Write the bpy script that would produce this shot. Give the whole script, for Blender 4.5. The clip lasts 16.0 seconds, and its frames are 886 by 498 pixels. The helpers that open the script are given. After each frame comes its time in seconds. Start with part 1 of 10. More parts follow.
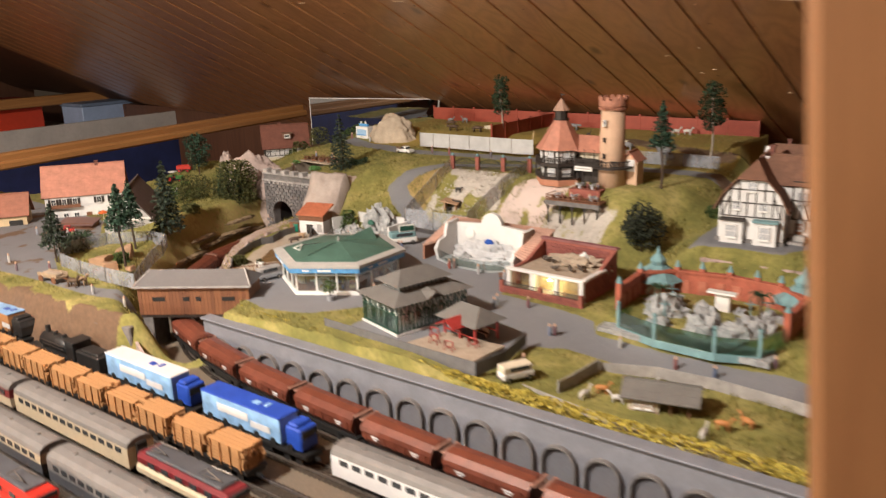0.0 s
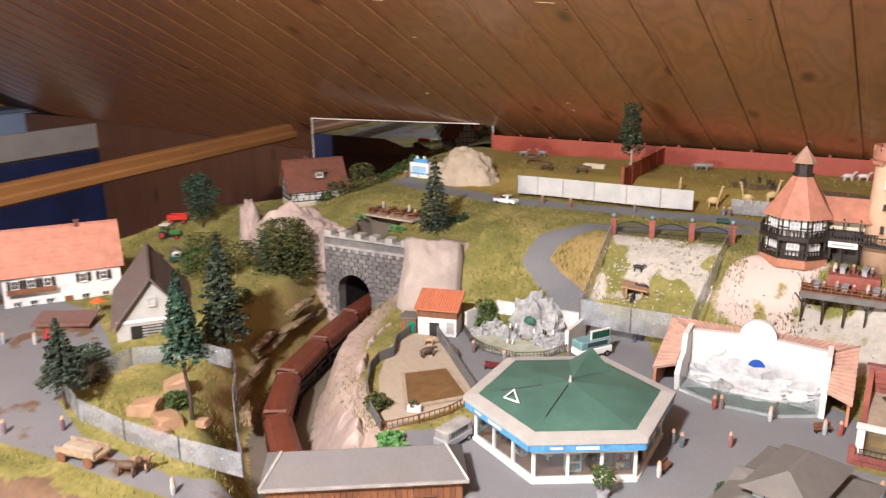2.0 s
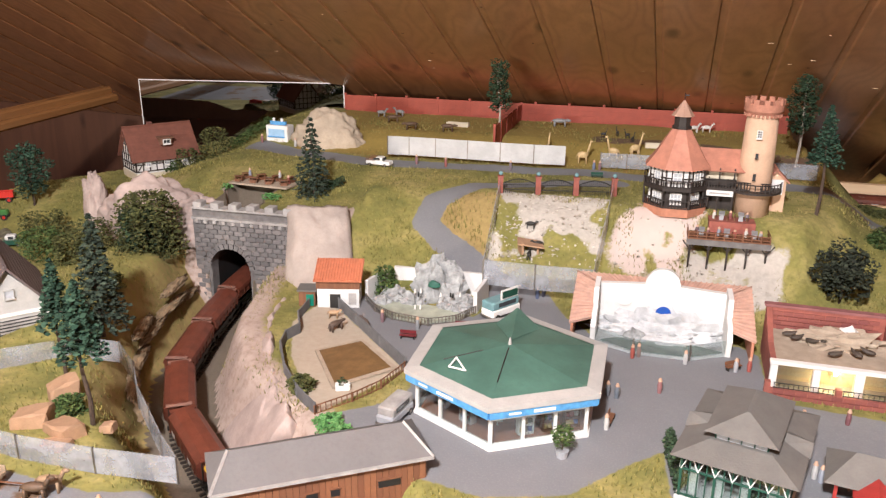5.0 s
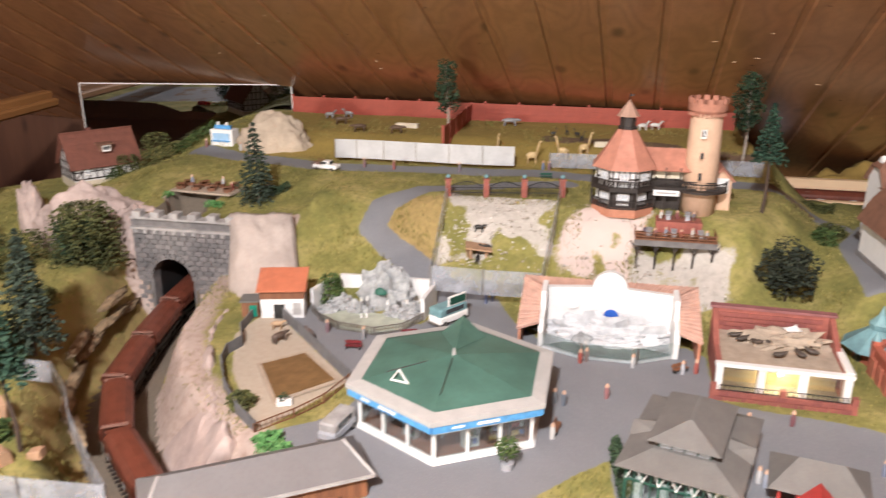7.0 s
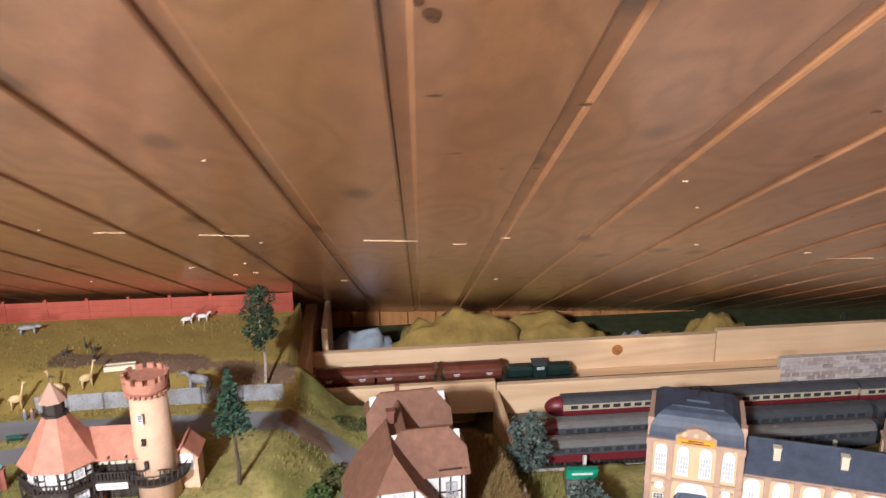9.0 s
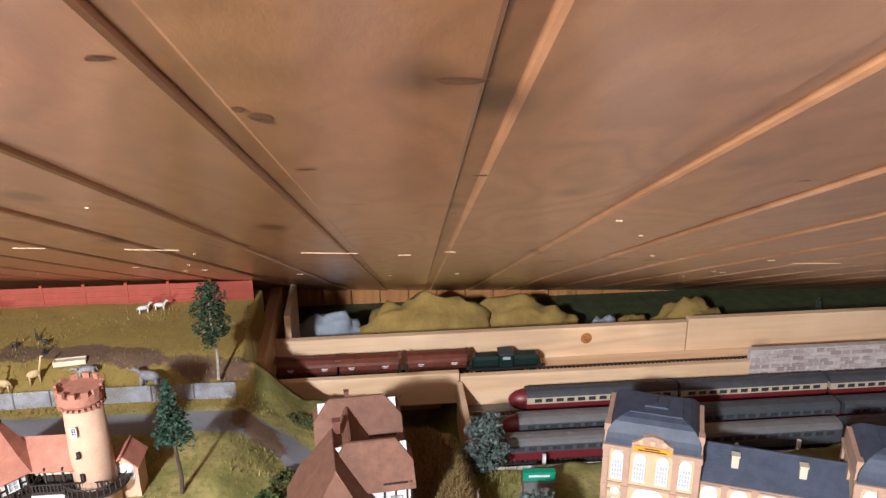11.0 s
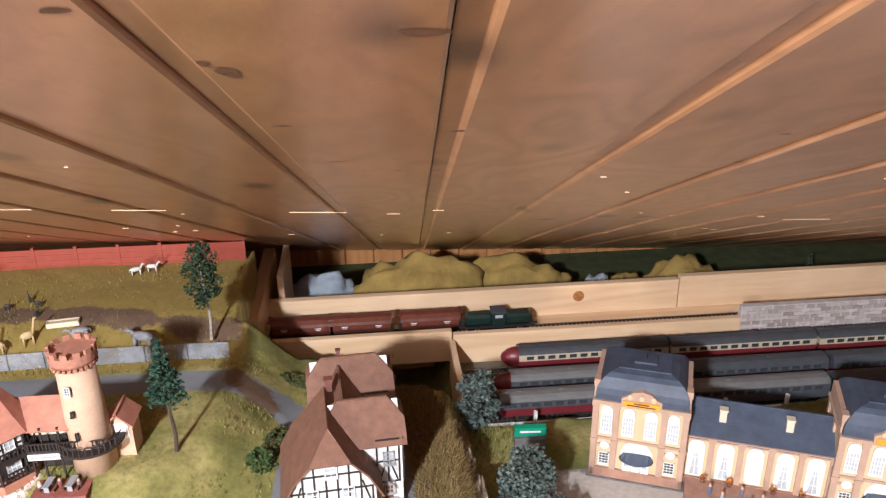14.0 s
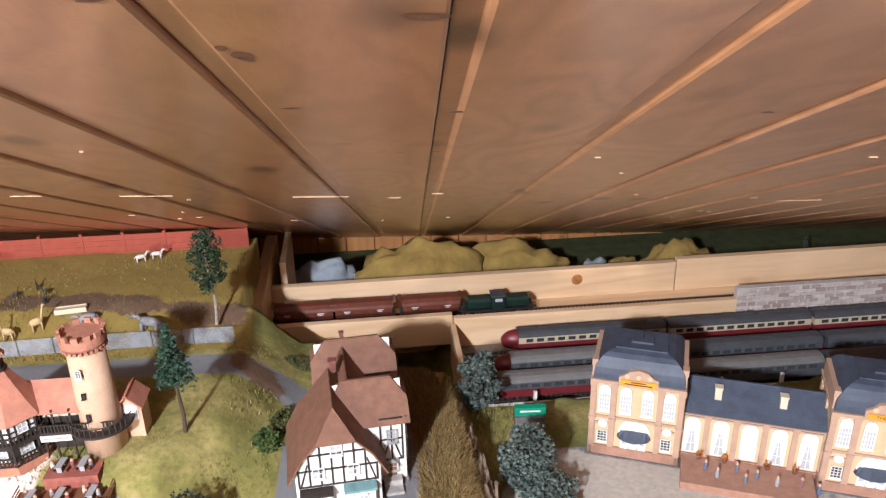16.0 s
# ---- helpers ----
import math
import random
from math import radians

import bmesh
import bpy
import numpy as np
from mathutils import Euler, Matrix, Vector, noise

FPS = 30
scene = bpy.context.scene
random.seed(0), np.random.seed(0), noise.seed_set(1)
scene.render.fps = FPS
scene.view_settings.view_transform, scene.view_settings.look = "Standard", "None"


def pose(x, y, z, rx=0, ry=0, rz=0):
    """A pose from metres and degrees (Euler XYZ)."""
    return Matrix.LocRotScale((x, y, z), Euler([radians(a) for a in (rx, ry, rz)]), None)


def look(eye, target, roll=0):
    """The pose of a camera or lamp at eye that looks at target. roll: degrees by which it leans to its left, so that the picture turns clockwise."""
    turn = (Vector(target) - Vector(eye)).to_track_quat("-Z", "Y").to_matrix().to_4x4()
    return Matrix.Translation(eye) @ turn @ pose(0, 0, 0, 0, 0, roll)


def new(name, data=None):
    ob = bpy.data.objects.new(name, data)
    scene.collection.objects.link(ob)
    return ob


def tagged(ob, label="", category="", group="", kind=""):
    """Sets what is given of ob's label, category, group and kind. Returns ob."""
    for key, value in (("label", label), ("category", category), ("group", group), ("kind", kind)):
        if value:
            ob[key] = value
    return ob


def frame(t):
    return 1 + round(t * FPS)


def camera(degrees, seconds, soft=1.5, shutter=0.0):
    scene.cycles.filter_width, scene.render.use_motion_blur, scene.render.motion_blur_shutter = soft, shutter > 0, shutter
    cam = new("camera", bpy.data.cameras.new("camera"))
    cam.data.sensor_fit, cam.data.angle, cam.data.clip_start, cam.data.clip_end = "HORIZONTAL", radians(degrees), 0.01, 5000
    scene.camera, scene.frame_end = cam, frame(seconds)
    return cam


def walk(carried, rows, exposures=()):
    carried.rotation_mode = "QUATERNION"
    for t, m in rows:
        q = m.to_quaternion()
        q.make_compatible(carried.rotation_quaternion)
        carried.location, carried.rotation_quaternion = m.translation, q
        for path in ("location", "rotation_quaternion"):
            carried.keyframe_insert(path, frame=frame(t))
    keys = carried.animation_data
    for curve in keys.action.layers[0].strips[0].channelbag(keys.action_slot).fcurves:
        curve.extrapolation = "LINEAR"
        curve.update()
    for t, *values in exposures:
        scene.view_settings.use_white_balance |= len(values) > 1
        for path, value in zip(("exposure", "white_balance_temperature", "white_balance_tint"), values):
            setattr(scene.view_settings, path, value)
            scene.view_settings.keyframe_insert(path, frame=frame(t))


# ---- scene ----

cam = camera(57.6, 16.0, soft=1.3, shutter=0.5)
PATH = [
    (0.0, (1.0827, 0.1005, 0.4038), (-0.2089, 1.7815, -0.1874), -1.94),
    (0.5, (0.8711, 0.1317, 0.4083), (-0.3791, 1.8440, -0.1752), -2.16),
    (1.0, (0.6640, 0.1432, 0.4016), (-0.5547, 1.8733, -0.1992), -2.18),
    (1.5, (0.5451, 0.2291, 0.4278), (-0.6578, 1.9732, -0.1668), -1.99),
    (2.0, (0.4134, 0.2775, 0.4269), (-0.5989, 2.1371, -0.1716), -0.37),
    (2.5, (0.2943, 0.2727, 0.4201), (-0.4506, 2.2442, -0.2118), 0.63),
    (3.0, (0.2775, 0.2714, 0.4194), (-0.4198, 2.2534, -0.2358), 1.01),
    (3.5, (0.2753, 0.2670, 0.4228), (-0.3558, 2.2660, -0.2451), 1.29),
    (4.0, (0.2752, 0.2670, 0.4195), (-0.3048, 2.2776, -0.2608), 1.08),
    (6.5, (0.2776, 0.2769, 0.4216), (-0.1712, 2.3099, -0.2896), 0.65),
    (7.0, (0.2930, 0.2934, 0.4278), (-0.1134, 2.3354, -0.2823), 0.34),
    (7.5, (0.4189, 0.3516, 0.4608), (0.2347, 2.4245, -0.2529), -1.48),
    (8.0, (0.6002, 0.4483, 0.5100), (0.5331, 2.5223, -0.2200), -1.19),
    (8.5, (0.6630, 0.5191, 0.6173), (0.7871, 2.6112, -0.0517), -0.87),
    (9.0, (0.7082, 0.5957, 0.6755), (0.8839, 2.6883, 0.0195), -0.86),
    (11.5, (0.7708, 0.6497, 0.7245), (0.9514, 2.6890, -0.0846), -0.31),
    (12.0, (0.7717, 0.6504, 0.7234), (0.9525, 2.6832, -0.0978), -0.31),
    (12.5, (0.7741, 0.6508, 0.7244), (0.9542, 2.6766, -0.1122), -0.31),
    (13.0, (0.7743, 0.6468, 0.7233), (0.9554, 2.6669, -0.1309), -0.42),
    (13.5, (0.7738, 0.6493, 0.7211), (0.9554, 2.6605, -0.1507), -0.53),
    (14.0, (0.7791, 0.6476, 0.7221), (0.9630, 2.6553, -0.1597), -0.73),
    (14.5, (0.7808, 0.6379, 0.7242), (0.9606, 2.6415, -0.1674), -1.03),
    (15.0, (0.7807, 0.6324, 0.7253), (0.9599, 2.6329, -0.1729), -1.13),
    (15.5, (0.7775, 0.6274, 0.7243), (0.9549, 2.6266, -0.1760), -1.24),
    (16.0, (0.7764, 0.6252, 0.7244), (0.9592, 2.6204, -0.1849), -1.24),
]
walk(cam, [(t, look(e, g, r)) for t, e, g, r in PATH], [(0.0, -0.42, 6600, 10), (1.2, -0.02, 6200, 11), (2.5, -0.12, 5900, 12), (7.6, -0.10, 5900, 12), (8.5, 0.0, 5800, 10), (9.0, 0.24, 5550, 10), (16.0, 0.30, 5450, 10)])

# ---- light ----
world = bpy.data.worlds.new("attic_air")
world.use_nodes = True
world.node_tree.nodes["Background"].inputs[0].default_value = (1.0, 0.72, 0.5, 1)
world.node_tree.nodes["Background"].inputs[1].default_value = 0.045
scene.world = world


def lamp(name, eye, target, size, watts, color):
    light = bpy.data.lights.new(name, "AREA")
    light.shape, light.size, light.energy, light.color = "DISK", size, watts, color
    ob = new(name, light)
    ob.matrix_world = look(eye, target)
    return ob


bulb = bpy.data.lights.new("ceiling_bulb", "POINT")
bulb.energy, bulb.color, bulb.shadow_soft_size = 235.0, (1.0, 0.92, 0.84), 0.05
new("ceiling_bulb", bulb).location = (0.15, -0.25, 1.12)
# added low fill, no known source: lifts the ceiling and front faces
lamp("ceiling_fill", (-1.0, -2.4, 0.35), (0.4, 1.5, 0.35), 0.45, 88.0, (1.0, 0.84, 0.66))

# ---- materials ----


def nodes(name, rough=0.7, metal=0.0):
    m = bpy.data.materials.new(name)
    m.use_nodes = True
    t = m.node_tree
    b = t.nodes["Principled BSDF"]
    b.inputs["Roughness"].default_value, b.inputs["Metallic"].default_value = rough, metal
    return m, t, b


def link(t, a, b):
    t.links.new(a, b)


def coords(t, scale=(1, 1, 1), rot=(0, 0, 0)):
    c, mp = t.nodes.new("ShaderNodeTexCoord"), t.nodes.new("ShaderNodeMapping")
    mp.inputs["Scale"].default_value, mp.inputs["Rotation"].default_value = scale, rot
    link(t, c.outputs["Object"], mp.inputs[0])
    return mp.outputs[0]


def noise_tex(t, vec, scale, detail=4.0, rough=0.6):
    n = t.nodes.new("ShaderNodeTexNoise")
    n.inputs["Scale"].default_value, n.inputs["Detail"].default_value, n.inputs["Roughness"].default_value = scale, detail, rough
    link(t, vec, n.inputs["Vector"])
    return n.outputs["Fac"]


def ramp(t, fac, stops):
    r = t.nodes.new("ShaderNodeValToRGB")
    r.color_ramp.elements[0].position, r.color_ramp.elements[0].color = stops[0][0], (*stops[0][1], 1)
    r.color_ramp.elements[1].position, r.color_ramp.elements[1].color = stops[-1][0], (*stops[-1][1], 1)
    for p, c in stops[1:-1]:
        e = r.color_ramp.elements.new(p)
        e.color = (*c, 1)
    link(t, fac, r.inputs[0])
    return r.outputs[0]


def mix(t, fac, a, b):
    n = t.nodes.new("ShaderNodeMix")
    n.data_type = "RGBA"
    for v, i in ((fac, 0), (a, 6), (b, 7)):
        if isinstance(v, (int, float)):
            n.inputs[i].default_value = v
        elif isinstance(v, tuple):
            n.inputs[i].default_value = (*v, 1)
        else:
            link(t, v, n.inputs[i])
    return n.outputs[2]


def bump(t, b, height, strength, dist):
    n = t.nodes.new("ShaderNodeBump")
    n.inputs["Strength"].default_value, n.inputs["Distance"].default_value = strength, dist
    link(t, height, n.inputs["Height"])
    link(t, n.outputs[0], b.inputs["Normal"])


def shade(c, k):
    return tuple(min(1.0, v * k) for v in c)


def paint(name, color, rough=0.6, var=0.25, scale=60.0, metal=0.0, relief=0.15, dirt=None):
    """Painted plastic or card, with a mottled tone at two scales and fine relief."""
    m, t, b = nodes(name, rough, metal)
    v = coords(t)
    big, fine = noise_tex(t, v, scale), noise_tex(t, v, scale * 9, 3)
    c = ramp(t, big, [(0.3, shade(color, 1 - var)), (0.7, shade(color, 1 + var * 0.6))])
    c = mix(t, ramp(t, fine, [(0.45, (0, 0, 0)), (0.75, (0.35, 0.35, 0.35))]), c, dirt or shade(color, 0.7))
    link(t, c, b.inputs["Base Color"])
    bump(t, b, fine, relief, 0.001)
    return m


def pieces(name, a, c, rough=0.8, scale=80.0):
    """Separate pieces that differ from one another in tone."""
    m, t, b = nodes(name, rough)
    info = t.nodes.new("ShaderNodeObjectInfo")
    v = coords(t)
    base = mix(t, info.outputs["Random"], a, c)
    fine = noise_tex(t, v, scale * 4)
    link(t, mix(t, ramp(t, fine, [(0.4, (0, 0, 0)), (0.8, (0.5, 0.5, 0.5))]), base, shade(a, 0.6)), b.inputs["Base Color"])
    bump(t, b, fine, 0.3, 0.001)
    return m


def islands(name, stops, rough=0.85, scale=200.0):
    """Joined small pieces (leaves, stones): each island has a tone of its own."""
    m, t, b = nodes(name, rough)
    g = t.nodes.new("ShaderNodeNewGeometry")
    c = ramp(t, g.outputs["Random Per Island"], stops)
    n = noise_tex(t, coords(t), scale)
    link(t, mix(t, ramp(t, n, [(0.35, (0, 0, 0)), (0.8, (0.4, 0.4, 0.4))]), c, shade(stops[0][1], 0.6)), b.inputs["Base Color"])
    return m


def wood(name, light, dark, along, rough=0.5, scale=14.0, per="island"):
    """Wood with grain stretched along one axis, knots and a tone of its own for each board."""
    m, t, b = nodes(name, rough)
    s = [scale, scale, scale]
    s["xyz".index(along)] = scale * 0.06
    v = coords(t, tuple(s))
    g = t.nodes.new("ShaderNodeNewGeometry")
    add = t.nodes.new("ShaderNodeVectorMath")
    comb = t.nodes.new("ShaderNodeCombineXYZ")
    mul = t.nodes.new("ShaderNodeMath")
    mul.operation = "MULTIPLY"
    mul.inputs[1].default_value = 37.0
    link(t, g.outputs["Random Per Island"], mul.inputs[0])
    for i in range(3):
        link(t, mul.outputs[0], comb.inputs[i])
    link(t, v, add.inputs[0])
    link(t, comb.outputs[0], add.inputs[1])
    warp = noise_tex(t, add.outputs[0], 0.55, 2, 0.5)
    rings = t.nodes.new("ShaderNodeMath")
    rings.operation = "MULTIPLY"
    rings.inputs[1].default_value = 75.0
    link(t, warp, rings.inputs[0])
    sine = t.nodes.new("ShaderNodeMath")
    sine.operation = "SINE"
    link(t, rings.outputs[0], sine.inputs[0])
    half = t.nodes.new("ShaderNodeMath")
    half.operation = "MULTIPLY_ADD"
    half.inputs[1].default_value, half.inputs[2].default_value = 0.5, 0.5
    link(t, sine.outputs[0], half.inputs[0])
    fine = noise_tex(t, add.outputs[0], 9.0, 5, 0.7)
    c = ramp(t, half.outputs[0], [(0.1, light), (0.7, tuple(0.78 * a + 0.22 * d for a, d in zip(light, dark))), (1.0, tuple(0.55 * a + 0.45 * d for a, d in zip(light, dark)))])
    c = mix(t, ramp(t, fine, [(0.45, (0, 0, 0)), (0.75, (0.5, 0.5, 0.5))]), c, dark)
    blotch = noise_tex(t, coords(t), 5.0, 3)
    c = mix(t, ramp(t, blotch, [(0.35, (0, 0, 0)), (0.7, (0.55, 0.55, 0.55))]), c, shade(light, 0.72))
    vor = t.nodes.new("ShaderNodeTexVoronoi")
    vor.inputs["Scale"].default_value = 1.0
    ks = [11.0, 11.0, 11.0]
    ks["xyz".index(along)] = 4.5
    kv = coords(t, tuple(ks))
    add2 = t.nodes.new("ShaderNodeVectorMath")
    link(t, kv, add2.inputs[0])
    link(t, comb.outputs[0], add2.inputs[1])
    link(t, add2.outputs[0], vor.inputs["Vector"])
    c = mix(t, ramp(t, vor.outputs["Distance"], [(0.07, (0.85, 0.85, 0.85)), (0.17, (0, 0, 0))]), c, shade(dark, 0.5))
    link(t, c, b.inputs["Base Color"])
    bump(t, b, fine, 0.12, 0.002)
    return m


def glass(name, tint=(0.9, 0.95, 0.95), alpha=0.25, rough=0.1):
    m, t, b = nodes(name, rough)
    tr, gl, ms = t.nodes.new("ShaderNodeBsdfTransparent"), t.nodes.new("ShaderNodeBsdfGlossy"), t.nodes.new("ShaderNodeMixShader")
    tr.inputs[0].default_value = (*tint, 1)
    gl.inputs["Roughness"].default_value = rough
    ms.inputs[0].default_value = alpha
    link(t, tr.outputs[0], ms.inputs[1])
    link(t, gl.outputs[0], ms.inputs[2])
    link(t, ms.outputs[0], t.nodes["Material Output"].inputs[0])
    return m


def frosted(name):
    """Thin scratched clear plastic."""
    m, t, b = nodes(name, 0.35)
    n = noise_tex(t, coords(t), 40.0)
    b.inputs["Base Color"].default_value = (0.40, 0.42, 0.46, 1)
    a = ramp(t, n, [(0.35, (0.22, 0.22, 0.22)), (0.7, (0.6, 0.6, 0.6))])
    link(t, a, b.inputs["Alpha"])
    return m


M = {}
M["ceiling"] = wood("stained_pine", (0.445, 0.214, 0.095), (0.235, 0.102, 0.044), "y", 0.36, 15.0)
M["ceiling"].node_tree.nodes["Principled BSDF"].inputs["Coat Weight"].default_value = 0.7
M["ceiling"].node_tree.nodes["Principled BSDF"].inputs["Coat Roughness"].default_value = 0.22
M["raw_pine"] = wood("raw_pine", (0.80, 0.58, 0.36), (0.62, 0.38, 0.19), "x", 0.6, 16.0)
M["panel"] = wood("orange_pine", (0.55, 0.26, 0.09), (0.32, 0.12, 0.035), "z", 0.45, 16.0)
M["post"] = wood("post_pine", (0.215, 0.10, 0.04), (0.15, 0.064, 0.024), "z", 0.5, 12.0)
M["beam"] = wood("beam_pine", (0.38, 0.18, 0.06), (0.23, 0.095, 0.03), "y", 0.5, 14.0)
M["brownwall"] = wood("dark_wall_boards", (0.11, 0.048, 0.026), (0.06, 0.024, 0.014), "z", 0.5, 12.0)
M["white"] = paint("white_plaster", (0.68, 0.675, 0.66), 0.75, 0.06, 90)
M["white_plastic"] = paint("white_plastic", (0.78, 0.77, 0.74), 0.4, 0.05, 60)
M["timber"] = paint("dark_timber", (0.030, 0.022, 0.018), 0.6, 0.3, 120)
M["redtile"] = paint("orange_red_tiles", (0.46, 0.20, 0.135), 0.7, 0.22, 70)
M["browntile"] = paint("brown_tiles", (0.185, 0.090, 0.056), 0.75, 0.25, 90)
M["greyroof"] = paint("grey_card_roof", (0.140, 0.134, 0.124), 0.75, 0.15, 50)
M["greenroof"] = paint("green_felt_roof", (0.075, 0.165, 0.130), 0.42, 0.3, 18)
M["stonegrey"] = paint("grey_stone", (0.36, 0.345, 0.33), 0.85, 0.3, 60)
M["asphalt"] = paint("grey_asphalt_card", (0.20, 0.20, 0.205), 0.85, 0.15, 20)
M["rock"] = paint("plaster_rock", (0.42, 0.335, 0.30), 0.9, 0.32, 24, relief=0.6)
M["rust"] = paint("rust_red_wagon", (0.150, 0.044, 0.026), 0.4, 0.35, 50)
M["black"] = paint("black_metal", (0.018, 0.018, 0.018), 0.5, 0.3, 80)
M["steel"] = paint("rail_steel", (0.30, 0.27, 0.24), 0.35, 0.2, 80, 0.8)
M["pinkstone"] = paint("pink_sandstone", (0.43, 0.285, 0.205), 0.8, 0.12, 70)
M["brickred"] = paint("red_brick", (0.30, 0.095, 0.07), 0.85, 0.25, 90)
M["glass"] = glass("window_glass")
M["frosted"] = frosted("scratched_plastic_sheet")
M["mirror"], _t, _b = nodes("mirror_glass", 0.02, 1.0)
_b.inputs["Base Color"].default_value = (0.42, 0.44, 0.46, 1)

# ---- mesh helpers ----


def mesh_ob(name, bm, mat, smooth=False):
    me = bpy.data.meshes.new(name)
    bmesh.ops.recalc_face_normals(bm, faces=bm.faces[:])
    bm.to_mesh(me)
    bm.free()
    for m in (mat if isinstance(mat, (list, tuple)) else [mat]):
        me.materials.append(m)
    if smooth:
        me.polygons.foreach_set("use_smooth", [True] * len(me.polygons))
    return new(name, me)


def part(name, bm, mat, parent, label="", smooth=False):
    ob = mesh_ob(name, bm, mat, smooth)
    ob.parent = parent
    if label:
        tagged(ob, label)
    return ob


def thing(name, m, label, category, group="", kind=""):
    ob = new(name)
    ob.empty_display_size = 0.01
    ob.matrix_world = m
    return tagged(ob, label, category, group, kind)


def at(x, y, z, rz=0.0, rx=0.0, ry=0.0):
    return pose(x, y, z, rx, ry, rz)


def box(bm, c, s, rz=0.0, m=None, bevel=0.0, mi=0):
    """A box of size s round c."""
    mm = Matrix.Translation(c) @ Matrix.Rotation(radians(rz), 4, "Z") @ Matrix.Diagonal((*s, 1))
    if m is not None:
        mm = m @ mm
    r = bmesh.ops.create_cube(bm, size=1.0, matrix=mm)
    fs = list({f for v in r["verts"] for f in v.link_faces})
    for f in fs:
        f.material_index = mi
    if bevel:
        es = list({e for v in r["verts"] for e in v.link_edges})
        bmesh.ops.bevel(bm, geom=es, offset=bevel, segments=1, affect="EDGES")
    return bm


def B(*boxes, bevel=0.0):
    bm = bmesh.new()
    for b in boxes:
        box(bm, b[0], b[1], b[2] if len(b) > 2 else 0.0, bevel=bevel)
    return bm


def cyl(bm, c, r, h, n=12, r2=None, m=None, rot=None, caps=True):
    """A round or tapered post with its foot at c."""
    mm = Matrix.Translation(c)
    if rot is not None:
        mm = mm @ rot
    mm = mm @ Matrix.Translation((0, 0, h / 2))
    if m is not None:
        mm = m @ mm
    bmesh.ops.create_cone(bm, cap_ends=caps, segments=n, radius1=r, radius2=r if r2 is None else r2, depth=h, matrix=mm)
    return bm


def rod(bm, a, b, r, n=5, r2=None):
    a, b = Vector(a), Vector(b)
    q = (b - a).to_track_quat("Z", "Y").to_matrix().to_4x4()
    return cyl(bm, a, r, (b - a).length, n, r2, rot=q)


def prism(bm, poly, z0, z1, m=None):
    """A flat outline raised from z0 to z1."""
    m = m or Matrix.Identity(4)
    lo = [bm.verts.new(m @ Vector((x, y, z0))) for x, y in poly]
    hi = [bm.verts.new(m @ Vector((x, y, z1))) for x, y in poly]
    n = len(poly)
    bm.faces.new(lo[::-1])
    bm.faces.new(hi)
    for i in range(n):
        bm.faces.new((lo[i], lo[(i + 1) % n], hi[(i + 1) % n], hi[i]))
    return bm


def slab(bm, pts, thick):
    """A plate of some thickness below the polygon pts."""
    pts = [Vector(p) for p in pts]
    nrm = (pts[1] - pts[0]).cross(pts[2] - pts[0]).normalized()
    if nrm.z < 0:
        nrm = -nrm
    hi = [bm.verts.new(p) for p in pts]
    lo = [bm.verts.new(p - nrm * thick) for p in pts]
    n = len(pts)
    bm.faces.new(hi)
    bm.faces.new(lo[::-1])
    for i in range(n):
        bm.faces.new((lo[i], lo[(i + 1) % n], hi[(i + 1) % n], hi[i]))
    return bm


def sst(a, b, x):
    u = np.clip((np.asarray(x, float) - a) / (b - a), 0, 1)
    return u * u * (3 - 2 * u)


def seg_dist(x, y, line):
    """Distance of arrays x, y from an open line."""
    best = np.full(np.shape(x), 9.0)
    for (ax, ay), (bx, by) in zip(line[:-1], line[1:]):
        dx, dy = bx - ax, by - ay
        u = np.clip(((x - ax) * dx + (y - ay) * dy) / (dx * dx + dy * dy), 0, 1)
        best = np.minimum(best, np.hypot(x - ax - u * dx, y - ay - u * dy))
    return best


def inside(x, y, poly):
    """Signed distance to a polygon, positive inside."""
    d = seg_dist(x, y, list(poly) + [poly[0]])
    odd = np.zeros(np.shape(x), bool)
    n = len(poly)
    for i in range(n):
        (ax, ay), (bx, by) = poly[i], poly[(i + 1) % n]
        if ay == by:
            continue
        odd ^= ((ay > y) != (by > y)) & (x < (bx - ax) * (y - ay) / (by - ay) + ax)
    return np.where(odd, d, -d)

# ---- the lie of the land ----
YARD = -0.085
TRACK = [(-0.345, 1.46), (-0.335, 1.36), (-0.31, 1.23), (-0.274, 1.09), (-0.205, 0.976), (-0.127, 0.902), (-0.03, 0.835), (0.05, 0.797), (0.14, 0.77), (0.24, 0.75), (0.38, 0.735), (0.52, 0.724), (0.65, 0.718), (0.80, 0.715), (1.6, 0.715)]
WALL_Y = 0.805


def edge_front(x):
    """The front edge of the upper ground, above the yard."""
    return np.interp(x, [-1.6, -0.5, -0.3, -0.1, 0.0, 0.06, 0.12, 0.2, 1.8], [0.60, 0.66, 0.69, 0.70, 0.715, 0.76, 0.80, WALL_Y, WALL_Y])


